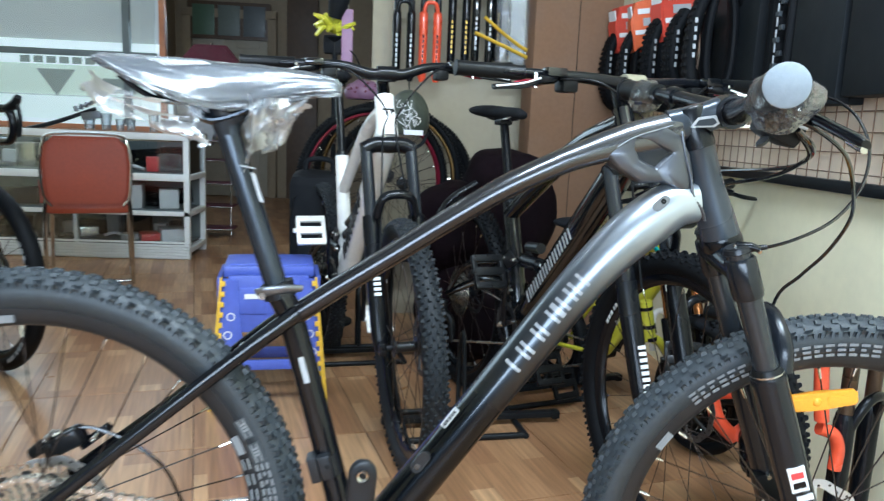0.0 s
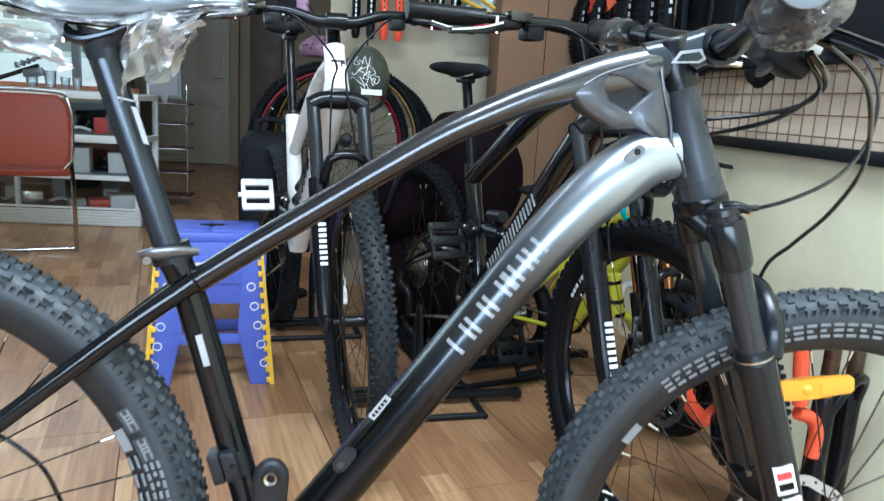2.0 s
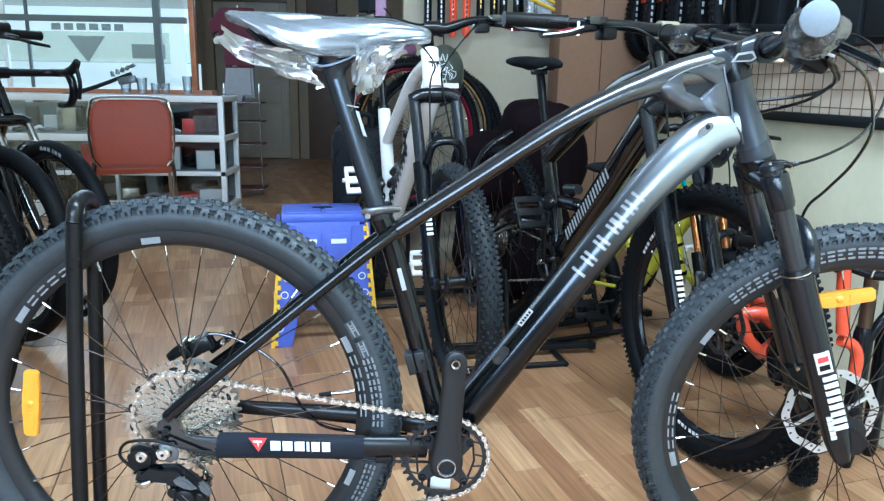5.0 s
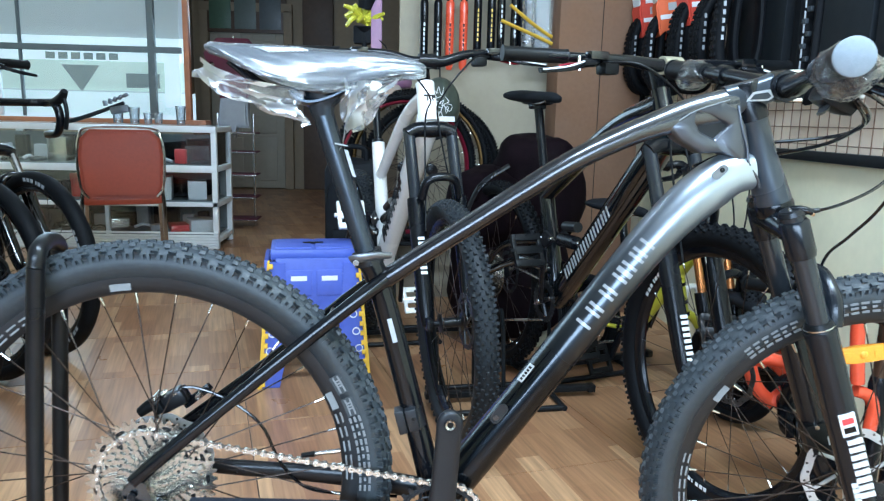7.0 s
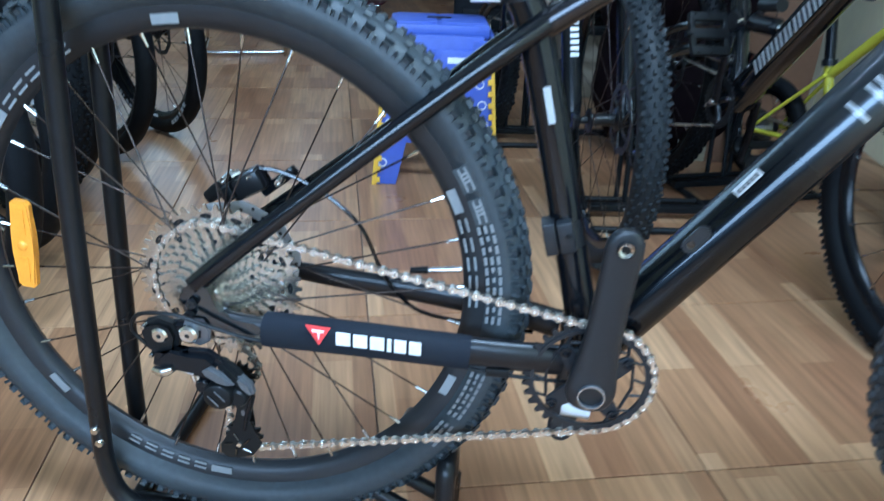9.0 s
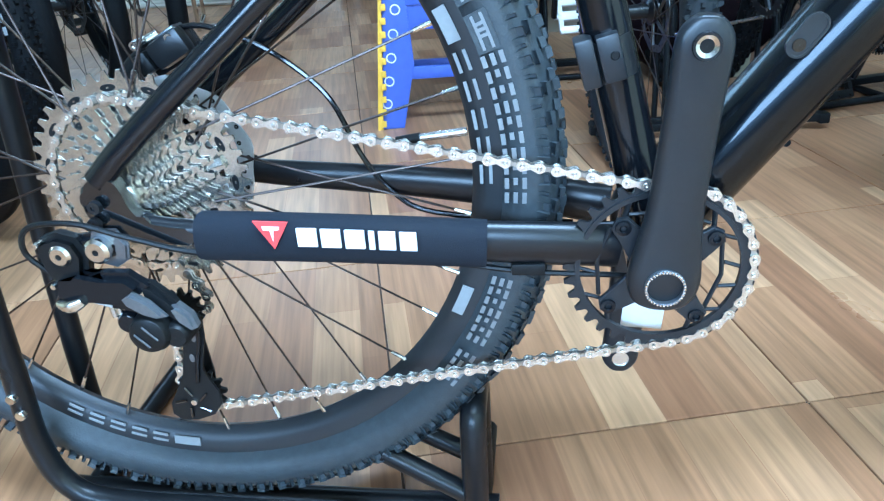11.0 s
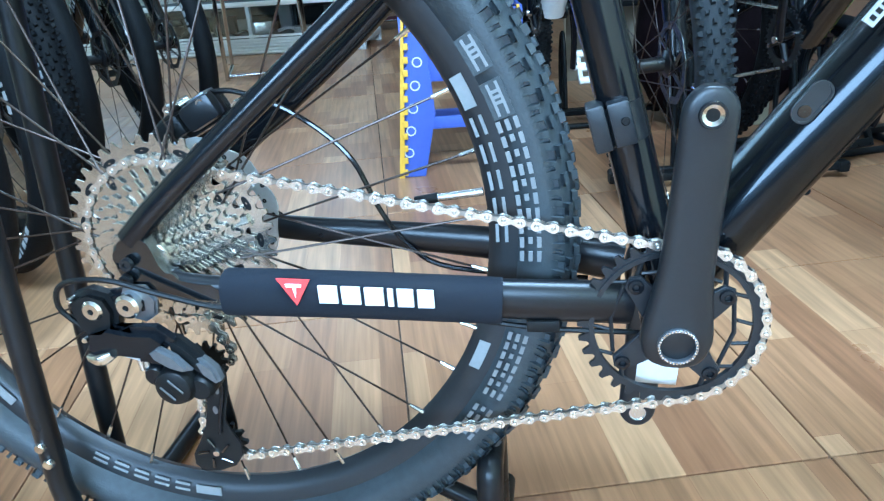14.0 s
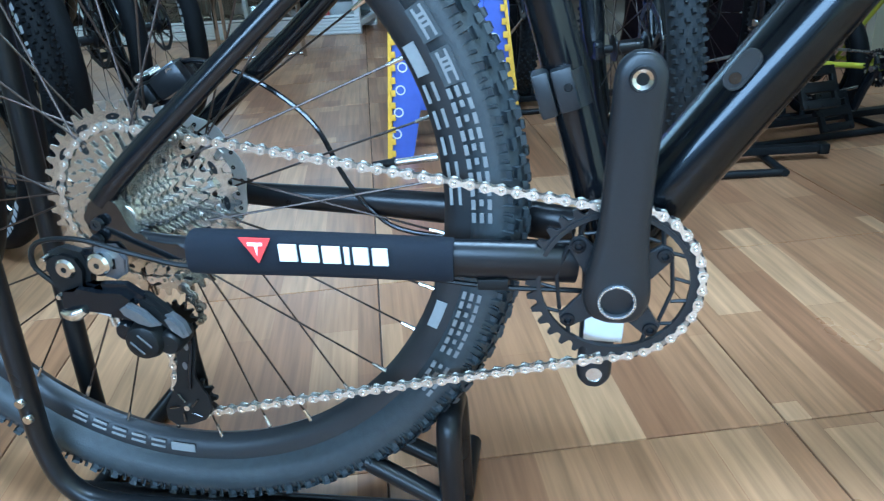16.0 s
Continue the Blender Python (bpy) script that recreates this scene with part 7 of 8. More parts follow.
                part("reservoir", t(box(tuple(c0 + Vector((0.030, s * 0.006, 0.006))), (0.030, 0.050, 0.020), None, 0.006)), GLOSS, b)
                part("lever_bolt", t(rod(c0 + Vector((0.034, s * 0.055, -0.030)), c0 + Vector((0.034, s * 0.055, 0.002)), 0.0045, None, 8)), STEEL, b)
                for i in range(6):
                    g = cl + (c0 - cl) * (0.30 + 0.075 * i)
                    part("print_bar", t(box(tuple(g + Vector((-0.002, 0, 0.0))), (0.0285, 0.007, 0.012), None, 0.002)), WHITE, b, smooth=False)
            part("brake_hose", t(tube([c0 + Vector((0.03, -s * 0.01, -0.008)), c0 + Vector((0.10, -s * 0.08, -0.02)), cl + Vector((0.10, s * 0.02, -0.10)), hb + Vector((0.03, s * 0.02, 0.0)), fa + Vector((-0.08, s * 0.05, 0.25 * k))], 0.0026, 8, 6)), PLASTIC, b)
    # saddle
    sp = Vector((-0.19 * k, 0, saddle_z))
    part("seat_post", tube([st, st + (sp - st) * 0.97], 0.0145, 16), BLACK, b)
    part("seat_collar", tube([st + (sp - st).normalized() * -0.006, st + (sp - st).normalized() * 0.012], 0.021, 18), ANODIZED, b)
    part("rail_clamp", box(tuple(sp + Vector((0, 0, -0.022))), (0.045, 0.045, 0.022), None, 0.006), BLACK, b)
    for s in (-1, 1):
        part("saddle_rail", tube([sp + Vector((0.10, s * 0.008, 0.005)), sp + Vector((0.06, s * 0.02, -0.014)), sp + Vector((-0.05, s * 0.02, -0.014)), sp + Vector((-0.10, s * 0.035, 0.010))], 0.0035, 8, 4), STEEL, b)
    sec = [(-0.135, 0.010, 0.055, 0.006), (-0.12, 0.012, 0.068, 0.016), (-0.08, 0.010, 0.069, 0.020), (-0.03, 0.006, 0.048, 0.020), (0.03, 0.004, 0.028, 0.019), (0.09, 0.003, 0.021, 0.017), (0.13, -0.003, 0.014, 0.012), (0.138, -0.006, 0.006, 0.006)]
    q = spline(sec, 3)
    part("saddle", sweep(bmesh.new(), [sp + Vector((p[0], 0, p[1])) for p in q], [(p[3], p[2]) for p in q], 18, True, (0, 1, 0), 0.85), BAGM, b)
    # drivetrain
    o = gear_outline(32, 0.064 * max(k, 0.7), 0.008)
    inn = [(0.045 * max(k, 0.7) * math.cos(math.atan2(z, x)), 0.045 * max(k, 0.7) * math.sin(math.atan2(z, x))) for x, z in o]
    bm = ring_plate(o, inn, 0.004, -0.048)
    for i in range(4):
        a = math.pi / 2 * i + 0.4
        add_rod(bm, (0.01 * math.cos(a), -0.052, 0.01 * math.sin(a)), (0.05 * max(k, 0.7) * math.cos(a), -0.050, 0.05 * max(k, 0.7) * math.sin(a)), 0.008, 0.006, 8)
    bm.transform(Matrix.Translation(bb))
    part("chainring", bm, ANODIZED, b)
    part("crank_bolt", rod(bb + Vector((0, -0.060, 0)), bb + Vector((0, -0.073, 0)), 0.010, 0.008, 14), STEEL, b)
    for i in range(4):
        a = math.pi / 2 * i + 0.4
        q = bb + Vector((0.047 * max(k, 0.7) * math.cos(a), 0, 0.047 * max(k, 0.7) * math.sin(a)))
        part("ring_bolt", rod(q + Vector((0, -0.044, 0)), q + Vector((0, -0.056, 0)), 0.0050, None, 10), STEEL, b)
    cl_len = 0.172 * (k if k > 0.8 else 0.62)
    for s in (-1, 1):
        up = (1 if s < 0 else -1) * (1 if crank_up else -1)
        tip = bb + Vector((0.035 * up, s * 0.072, cl_len * up))
        part("crank_arm", tube([bb + Vector((0, s * 0.06, 0)), bb + (tip - bb) * 0.5 + Vector((0, s * 0.034, 0)), tip], [(0.017, 0.009), (0.014, 0.008), (0.013, 0.008)], 12, 3, (0, 1, 0)), BLACK, b)
        pd = thing_pedal(b, tip + Vector((0, s * 0.062, 0)), pedal_mat)
    bm = bmesh.new()
    for i, n in enumerate((42, 36, 30, 25, 21, 18, 15, 12)):
        r = n * 0.0127 / (2 * math.pi) * max(k, 0.7)
        ring_plate(circle(r, 36), circle(max(0.014, r - 0.016), 36), 0.002, -0.02 - 0.0045 * i, bm)
    bm.transform(Matrix.Translation(ra))
    part("cassette", bm, COG, b)
    part("chain", tube([bb + Vector((0, -0.048, 0.062 * k)), ra + Vector((0, -0.034, 0.07 * k))], [(0.0042, 0.003)] * 2, 8, 0, (0, 1, 0)), CHAINM, b)
    part("chain", tube([bb + Vector((0, -0.048, -0.062 * k)), ra + Vector((0.03, -0.05, -0.17 * k))], [(0.0042, 0.003)] * 2, 8, 0, (0, 1, 0)), CHAINM, b)
    part("rear_derailleur", tube([ra + Vector((-0.02, -0.065, -0.03)), ra + Vector((-0.02, -0.07, -0.07)), ra + Vector((0.02, -0.055, -0.10)), ra + Vector((0.03, -0.052, -0.175 * max(k, 0.7)))], [0.013, 0.016, 0.014, 0.010], 12, 4), PLASTIC, b)
    wheel(b, "rear_wheel", Matrix.Translation(ra), R, half, spokes, rim_mat, tyre_mat or RUBBER_DARK, knob, "", nipple=True, disc=0.08 if k > 0.8 else 0.0, seg=64, rotor_mat=DARKROTOR)
    w = wheel(b, "front_wheel", S @ Matrix.Translation(fa), R, half, spokes, rim_mat, tyre_mat or RUBBER_DARK, knob, "", nipple=True, disc=0.08 if k > 0.8 else 0.0, seg=64, rotor_mat=DARKROTOR)
    # letter-sized blocks on the tyre wall and rim
    for mat, r, h, y, nm, starts, step, wd in ((tyre_print, R - 0.040, 0.013, half * 0.99, "tyre_print", (0.1, 1.2, 2.6, 3.9, 5.2), 0.075, 0.05), (rim_print, R - 0.068, 0.009, 0.0138, "rim_print", (0.3, 2.4, 4.5), 0.05, 0.034)):
        if mat:
            for a0 in starts:
                for i in range(6):
                    a = a0 + i * step
                    v = wd * (0.45 if i == 2 else 1.0)
                    o = [((r + h) * math.cos(a + v * q), (r + h) * math.sin(a + v * q)) for q in (0, 0.5, 1)] + [(r * math.cos(a + v * q), r * math.sin(a + v * q)) for q in (1, 0.5, 0)]
                    for side in (-1, 1):
                        part(nm, plate(o, 0.0012, Matrix.Translation((0, side * y, 0))), mat, w, smooth=False)
    part("valve", add_rod(bmesh.new(), (R - 0.07, 0, 0), (R - 0.12, 0, 0), 0.003, 0.0025, 8), STEEL, w)
    return b


def thing_pedal(b, c, mat):
    """A flat platform pedal: cage of bars with pins."""
    bm = bmesh.new()
    for x in (-0.041, 0.041):
        add_box(bm, (x, 0, 0), (0.022, 0.098, 0.016), None, 0.004)
    for y in (-0.043, 0.043):
        add_box(bm, (0, y, 0), (0.09, 0.014, 0.014), None, 0.003)
    add_box(bm, (0, 0, 0), (0.026, 0.09, 0.018), None, 0.004)
    for x in (-0.046, 0.046):
        for y in (-0.036, 0.0, 0.036):
            add_rod(bm, (x, y, -0.012), (x, y, 0.012), 0.0025, None, 6)
    add_rod(bm, (0, -0.06, 0), (0, 0.05, 0), 0.008, None, 10)
    bm.transform(Matrix.Translation(c) @ Matrix.Rotation(radians(62), 4, "Y"))
    return part("pedal", bm, mat, b)


bicycle("enduro_bike", "white and black full-suspension bike in a floor stand", pose(-0.106, 1.62, 0.0, 0, 0, -74), WHITEPAINT, BLACK, WHITEPAINT, full=True, fat=1.35, bbz=0.39, steer=-5, print_mat=BLACK, pedal_mat=WHITEPAINT, rear_mat=BLACK, saddle_z=1.09, seat_z=0.81, head_up=0.02, fork_print=WHITE, bar_rise=0.022, stem_up=0.004, bar_w=0.39, trim=True, tyre_mat=RUBBER_MID)
bicycle("trail_bike", "black full-suspension bike with white print on its frame", pose(0.450, 1.208, 0.0, 0, 0, -72), GLOSS, BLACK, None, full=True, fat=1.4, steer=-1, print_mat=GREYPRINT, fork_print=WHITE, bar_clamp=KHAKI, saddle_z=0.975, rim_print=WHITE, print_at=0.74, bar_w=0.42, bar_rise=0.008, trim=True)
LIME_AT = pose(0.785, 1.42, 0.0, 0, 0, -64)
lime_bike = bicycle("child_bike", "small lime yellow child's bike with black tyres", LIME_AT, LIMEPAINT, BLACK, None, R=0.17, half=0.024, size=0.58, saddle_z=0.60, spokes=20, stanchion=COPPER, knob=False, crank_up=False)
RED_AT = pose(0.98, 0.912, 0.0, 0, 0, -100)
red_bike = bicycle("child_bike", "small bright orange child's bike beside the wall", RED_AT, ORANGEPAINT, BLACK, None, R=0.245, half=0.026, legs=0.046, size=0.68, seat_z=0.31, saddle_z=0.37, spokes=20, stanchion=BLACK, knob=True, head_z=0.400, steer=-18, bar="none")


def red_extras():
    """Swing arm, guard and leg of the orange bike, placed in the room and carried over to it."""
    back = RED_AT.inverted()
    for nm, pts, rad, mt in (("swing_arm", [(0.800, 0.64, 0.335), (0.845, 0.63, 0.345), (0.900, 0.62, 0.335)], 0.016, ORANGEPAINT), ("swing_arm", [(0.802, 0.64, 0.335), (0.822, 0.63, 0.275), (0.862, 0.62, 0.235)], 0.017, ORANGEPAINT),
                             ("swing_arm", [(0.900, 0.62, 0.335), (0.905, 0.62, 0.28), (0.862, 0.62, 0.232)], 0.022, ORANGEPAINT), ("front_leg", [(0.938, 0.45, 0.510), (0.944, 0.45, 0.44), (0.956, 0.45, 0.352)], 0.015, ORANGEPAINT),
                             ("mudguard_stay", [(0.952, 0.45, 0.335), (0.985, 0.45, 0.322), (1.000, 0.45, 0.29), (0.998, 0.45, 0.243)], 0.014, ORANGEPAINT), ("leg_clamp", [(0.915, 0.45, 0.513), (0.962, 0.45, 0.520)], 0.016, ANODIZED),
                             ("low_bar", [(0.815, 0.672, 0.522), (0.859, 0.598, 0.527), (0.905, 0.515, 0.515), (0.950, 0.450, 0.510), (1.000, 0.430, 0.496), (1.060, 0.42, 0.499), (1.130, 0.42, 0.512)], 0.011, BLACK),
                             ("grip", [(0.803, 0.693, 0.521), (0.806, 0.688, 0.5213)], 0.022, PLASTIC), ("grip", [(0.804, 0.691, 0.521), (0.859, 0.598, 0.527)], 0.0155, PLASTIC)):
        bm = tube(pts, rad, 14, 4)
        bm.transform(back)
        part(nm, bm, mt, red_bike)


red_extras()


def lime_extras():
    """Banded steerer, curved stay and white loop of the lime bike, placed in the room and carried over to it."""
    back = LIME_AT.inverted()
    for nm, pts, rad, mt in (("steerer_guard", [(0.835, 1.20, 0.425), (0.847, 1.20, 0.36), (0.859, 1.20, 0.300)], 0.021, LIMEPAINT), ("curved_stay", [(0.868, 1.20, 0.306), (0.892, 1.20, 0.294), (0.918, 1.20, 0.262), (0.940, 1.20, 0.205), (0.945, 1.20, 0.150)], 0.015, LIMEPAINT),
                             ("cyan_stay", [(0.862, 1.15, 0.770), (0.842, 1.15, 0.693), (0.824, 1.15, 0.618), (0.850, 1.17, 0.585)], 0.0075, CYANPAINT), ("white_loop", [(0.880, 1.22, 0.262), (0.873, 1.22, 0.32), (0.873, 1.22, 0.370), (0.881, 1.22, 0.386), (0.893, 1.22, 0.391), (0.905, 1.22, 0.386), (0.915, 1.22, 0.370), (0.922, 1.22, 0.32), (0.930, 1.22, 0.262)], 0.0095, WHITEPAINT),
                             ("white_stay", [(0.930, 1.22, 0.262), (0.954, 1.22, 0.206), (0.950, 1.22, 0.15)], 0.012, WHITEPAINT), ("guard_band", [(0.8365, 1.20, 0.408), (0.8385, 1.20, 0.398)], 0.0225, BLACK),
                             ("guard_band", [(0.850, 1.20, 0.352), (0.852, 1.20, 0.340)], 0.0225, BLACK), ("guard_band", [(0.859, 1.20, 0.312), (0.861, 1.20, 0.300)], 0.0225, BLACK)):
        bm = tube(pts, rad, 14, 4)
        bm.transform(back)
        part(nm, bm, mt, lime_bike)


lime_extras()
bicycle("hardtail_bike", "black hardtail bike parked in the row by the display counter", pose(-2.00, 1.82, 0.0, 0, 0, -35), BLACK, BLACK, None, print_mat=GREYPRINT, steer=4, saddle_z=0.94, knob=False)
bicycle("hardtail_bike", "gloss black hardtail bike with bright stanchions parked beside other bikes", pose(-2.00, 1.56, 0.0, 0, 0, -35), GLOSS, GLOSS, None, half=0.029, saddle_z=0.95, stanchion=STEEL, print_mat=GREYPRINT, tyre_print=GREYPRINT, knob=False)
bicycle("hardtail_bike", "black hardtail bike with near-black tyres between other bikes", pose(-1.81, 0.88, 0.0, 0, 0, -32), GLOSS, BLACK, None, print_mat=GREYPRINT, steer=7, saddle_z=0.93, stanchion=STEEL, tyre_print=GREYPRINT, rim_print=RIMPRINT, knob=False)
bicycle("hardtail_bike", "black hardtail bike squeezed in between other bikes", pose(-1.86, 1.13, 0.0, 0, 0, -34), BLACK, BLACK, None, steer=5, saddle_z=0.91, print_mat=WHITE, tyre_print=GREYPRINT, knob=False)
bicycle("hardtail_bike", "black hardtail bike parked tight between its neighbours", pose(-1.95, 1.345, 0.0, 0, 0, -35), BLACK, GLOSS, None, steer=9, saddle_z=0.92, print_mat=GREYPRINT, tyre_print=GREYPRINT)
bicycle("road_bike", "gloss black drop-bar bike parked beside the display counter", pose(-1.878, 2.029, 0.0, 0, 0, -34), GLOSS, GLOSS, None, steer=-2, saddle_z=0.92, bar="drop", size=0.88, stanchion=STEEL, print_mat=GREYPRINT, tyre_print=GREYPRINT, rim_print=WHITE, knob=False)


# ---- low floor stands under the parked bikes ----
def low_stand(m, label):
    s = thing("floor_stand", label, "bike stand", m, "low stands")
    for y in (-0.11, 0.11):
        part("side_tube", tube([(-0.20, y, 0.010), (0.20, y, 0.010)], 0.0095, 10), DARKRAIL, s)
    for x in (-0.20, 0.20):
        part("end_tube", tube([(x, -0.119, 0.010), (x, 0.119, 0.010)], 0.0095, 10), DARKRAIL, s)
    part("foot_bar", box((0.05, 0.0, 0.030), (0.56, 0.028, 0.020), None, 0.004), DARKRAIL, s)
    part("foot_cap", box((0.335, 0, 0.028), (0.026, 0.034, 0.026), None, 0.005), PLASTIC, s)
    for x in (-0.04, 0.04):
        part("wheel_arm", tube([(x, 0.115, 0.012), (x, 0.125, 0.20), (x, 0.09, 0.28), (x, 0.055, 0.20), (x, 0.03, 0.03)], 0.0075, 8, 4), DARKRAIL, s)


low_stand(pose(0.26, 1.22, 0, 0, 0, 8), "dark steel floor stand with a long flat foot")
low_stand(pose(0.60, 1.52, 0, 0, 0, 20), "dark steel floor stand standing empty")
low_stand(pose(-0.10, 1.90, 0, 0, 0, 10), "dark steel floor stand under the white bike")


# ---- wire display panel on the side wall ----
def mesh_panel():
    p = thing("wire_panel", "brown wire display panel on a pale board with a dark rail", "display panel", Matrix.Translation((X1, 0, 0)))
    ya, yb, za, zb = 0.10, 2.20, 0.836, 1.85
    part("backing_board", box((-0.006, (ya + yb) / 2, (za + zb) / 2), (0.010, yb - ya, zb - za)), MESHBACK, p)
    part("bottom_rail", box((-0.020, (ya + yb) / 2, za - 0.014), (0.036, yb - ya + 0.04, 0.030), None, 0.003), DARKRAIL, p)
    up = mesh_of(rod((0, 0, za), (0, 0, zb), 0.0015, None, 6), "wire", WIRE)
    along = mesh_of(rod((0, ya, 0), (0, yb, 0), 0.0015, None, 6), "wire", WIRE)
    n = int((yb - ya) / 0.05)
    for i in range(n + 1):
        shared("wire", up, p, Matrix.Translation((-0.028, ya + 0.05 * i, 0)))
    for i in range(int((zb - za) / 0.05) + 1):
        shared("wire", along, p, Matrix.Translation((-0.024, 0, za + 0.02 + 0.05 * i)))


mesh_panel()


def bundled_tyre(m, label, card, tall=0.40, seed=0):
    """A folding tyre doubled into a hanging loop, with a card saddle over its top."""
    t = thing("bundled_tyre", label, "tyre", m, "tyres on the wall")
    rnd = random.Random(seed)
    # loop in the x-z plane, hung from its top at z = 0
    h, w = tall, 0.085
    loop = [(-w * 0.55, -0.03), (-w * 0.95, -h * 0.35), (-w, -h * 0.72), (-w * 0.55, -h * 0.95), (0.0, -h), (w * 0.55, -h * 0.95), (w, -h * 0.72), (w * 0.95, -h * 0.35), (w * 0.55, -0.03)]
    q = spline(loop, 6)
    part("carcass", sweep(bmesh.new(), [(p[0], 0, p[1]) for p in q], [(0.020, 0.034)] * len(q), 16, True, (0, 1, 0), 0.8), RUBBER_DARK, t)
    part("inner_fold", sweep(bmesh.new(), [(p[0] * 0.45, 0.004, p[1] * 0.88 - 0.01) for p in q], [(0.014, 0.030)] * len(q), 12, True, (0, 1, 0), 0.8), RUBBER_DARK, t)
    block = mesh_of(box((0, 0, 0), (0.011, 0.011, 0.006), None, 0.0), "tread_block", RUBBER_DARK, False)
    for i in range(2, len(q) - 2):
        a, c = Vector((q[i - 1][0], 0, q[i - 1][1])), Vector((q[i + 1][0], 0, q[i + 1][1]))
        d = (c - a).normalized()
        n = Vector((d.z, 0, -d.x)) * -1.0
        if n.dot(Vector((q[i][0], 0, q[i][1] + h * 0.5))) < 0:
            n = -n
        rot = n.to_track_quat("Z", "Y").to_matrix().to_4x4()
        for y in (-0.024, -0.008, 0.008, 0.024):
            shared("tread_block", block, t, Matrix.Translation(Vector((q[i][0], y + 0.004 * (i % 2), q[i][1])) + n * (0.0195 if abs(y) < 0.02 else 0.0165)) @ rot)
    # print bars along the front of both side walls
    for s in (-1, 1):
        for i in range(5):
            z = -h * 0.34 - i * 0.026
            part("side_print", box((-w * 0.98, s * 0.0335, z), (0.008, 0.003, 0.015), Matrix.Rotation(radians(-4), 3, "Y")), GREYPRINT, t, smooth=False)
    if card:
        o = [(-0.050, -0.115), (-0.020, -0.085), (0.030, -0.085), (0.062, -0.120), (0.080, -0.04), (0.085, 0.07), (0.02, 0.10), (-0.06, 0.075), (-0.075, 0.0)]
        c = part("card_tag", plate(o, 0.080, None, 0.006), card, t, "printed red card over the tyre")
        for s in (-1, 1):
            part("tag_print", box((0.0, s * 0.0412, 0.045), (0.105, 0.002, 0.020), Matrix.Rotation(radians(-8), 3, "Y")), WHITE, c, smooth=False)
            part("tag_print", box((0.01, s * 0.0412, 0.005), (0.075, 0.002, 0.030), Matrix.Rotation(radians(-8), 3, "Y")), GREYPRINT, c, smooth=False)
            part("tag_print", box((0.0, s * 0.0412, -0.035), (0.110, 0.002, 0.018), Matrix.Rotation(radians(-8), 3, "Y")), WHITE, c, smooth=False)
        part("tag_edge", box((-0.072, 0, 0.03), (0.004, 0.060, 0.06), Matrix.Rotation(radians(-12), 3, "Y")), WHITE, c, smooth=False)
    part("wall_hook", tube([(0, 0, 0.02), (0.03, 0.0, 0.05), (0.13, 0.0, 0.05)], 0.004, 8, 3), STEEL, t)


ORANGETAG = material("orange_card", (0.62, 0.11, 0.02), 0.5, 0, 0.08, 60)
hang = ((2.58, 1.37, 0.42, REDTAG), (2.28, 1.39, 0.34, REDTAG), (2.02, 1.37, 0.33, ORANGETAG), (1.76, 1.38, 0.34, REDTAG), (1.52, 1.37, 0.30, None), (1.34, 1.42, 0.40, None))
for i, (y, z, h, card) in enumerate(hang):
    bundled_tyre(pose(1.05, y, z, 0, 0, (-14, 10, -6, 14, 4, -10)[i]), "bundled black folding tyre hung up with a red card" if card else "bundled black folding tyre hung on a wall hook", card, h, i)


def leaning_fork():
    f = thing("suspension_fork", "black suspension fork standing against the wall", "bike fork", pose(1.07, 0.50, 0.0, 0, 0, 30))
    for s in (-1, 1):
        part("lower_leg", tube([(s * 0.055, 0, 0.0), (s * 0.055, 0, 0.03), (s * 0.055, 0, 0.34), (s * 0.055, 0, 0.36)], [0.014, 0.020, 0.022, 0.018], 16), BLACK, f)
        part("stanchion", rod((s * 0.055, 0, 0.34), (s * 0.055, 0, 0.52), 0.016), BRONZE, f)
    part("crown", tube([(-0.062, 0, 0.52), (0, 0, 0.54), (0.062, 0, 0.52)], [0.020, 0.024, 0.020], 14, 3), BLACK, f)
    part("arch", tube([(-0.055, -0.012, 0.33), (-0.03, -0.03, 0.39), (0.03, -0.03, 0.39), (0.055, -0.012, 0.33)], 0.011, 12, 4), BLACK, f)


def packed_tyre():
    t = thing("folded_tyre", "folded black tyre hung flat against the wall panel", "tyre", pose(1.10, 1.06, 1.28, 0, 0, -90))
    part("carcass", tube([(0.0, 0, -0.26), (0.03, 0, -0.28), (0.06, 0, -0.24), (0.065, 0, 0.24), (0.03, 0, 0.30), (-0.005, 0, 0.24), (0.0, 0, -0.26)], [(0.018, 0.03)] * 7, 12, 6), RUBBER_DARK, t)
    for i in range(14):
        part("tread_block", box((0.033, -0.034 + 0.012 * (i % 2), -0.22 + 0.034 * i), (0.02, 0.01, 0.014), None, 0.002), RUBBER, t)
        part("tread_line", box((0.033, -0.036, -0.205 + 0.034 * i), (0.0035, 0.004, 0.026), None, 0.001), GREYPRINT, t)
        part("tread_print", box((0.075, 0.0, -0.22 + 0.034 * i), (0.004, 0.016, 0.018), None, 0.001), GREYPRINT, t)


    part("label_band", box((0.032, 0, 0.245), (0.115, 0.070, 0.10), None, 0.010), BLUE, t, "blue paper label band")
    for z in (0.255, 0.235):
        part("label_print", box((0.030, -0.0355, z), (0.050, 0.002, 0.008), None, 0.0005), WHITE, t)


packed_tyre()
leaning_fork()


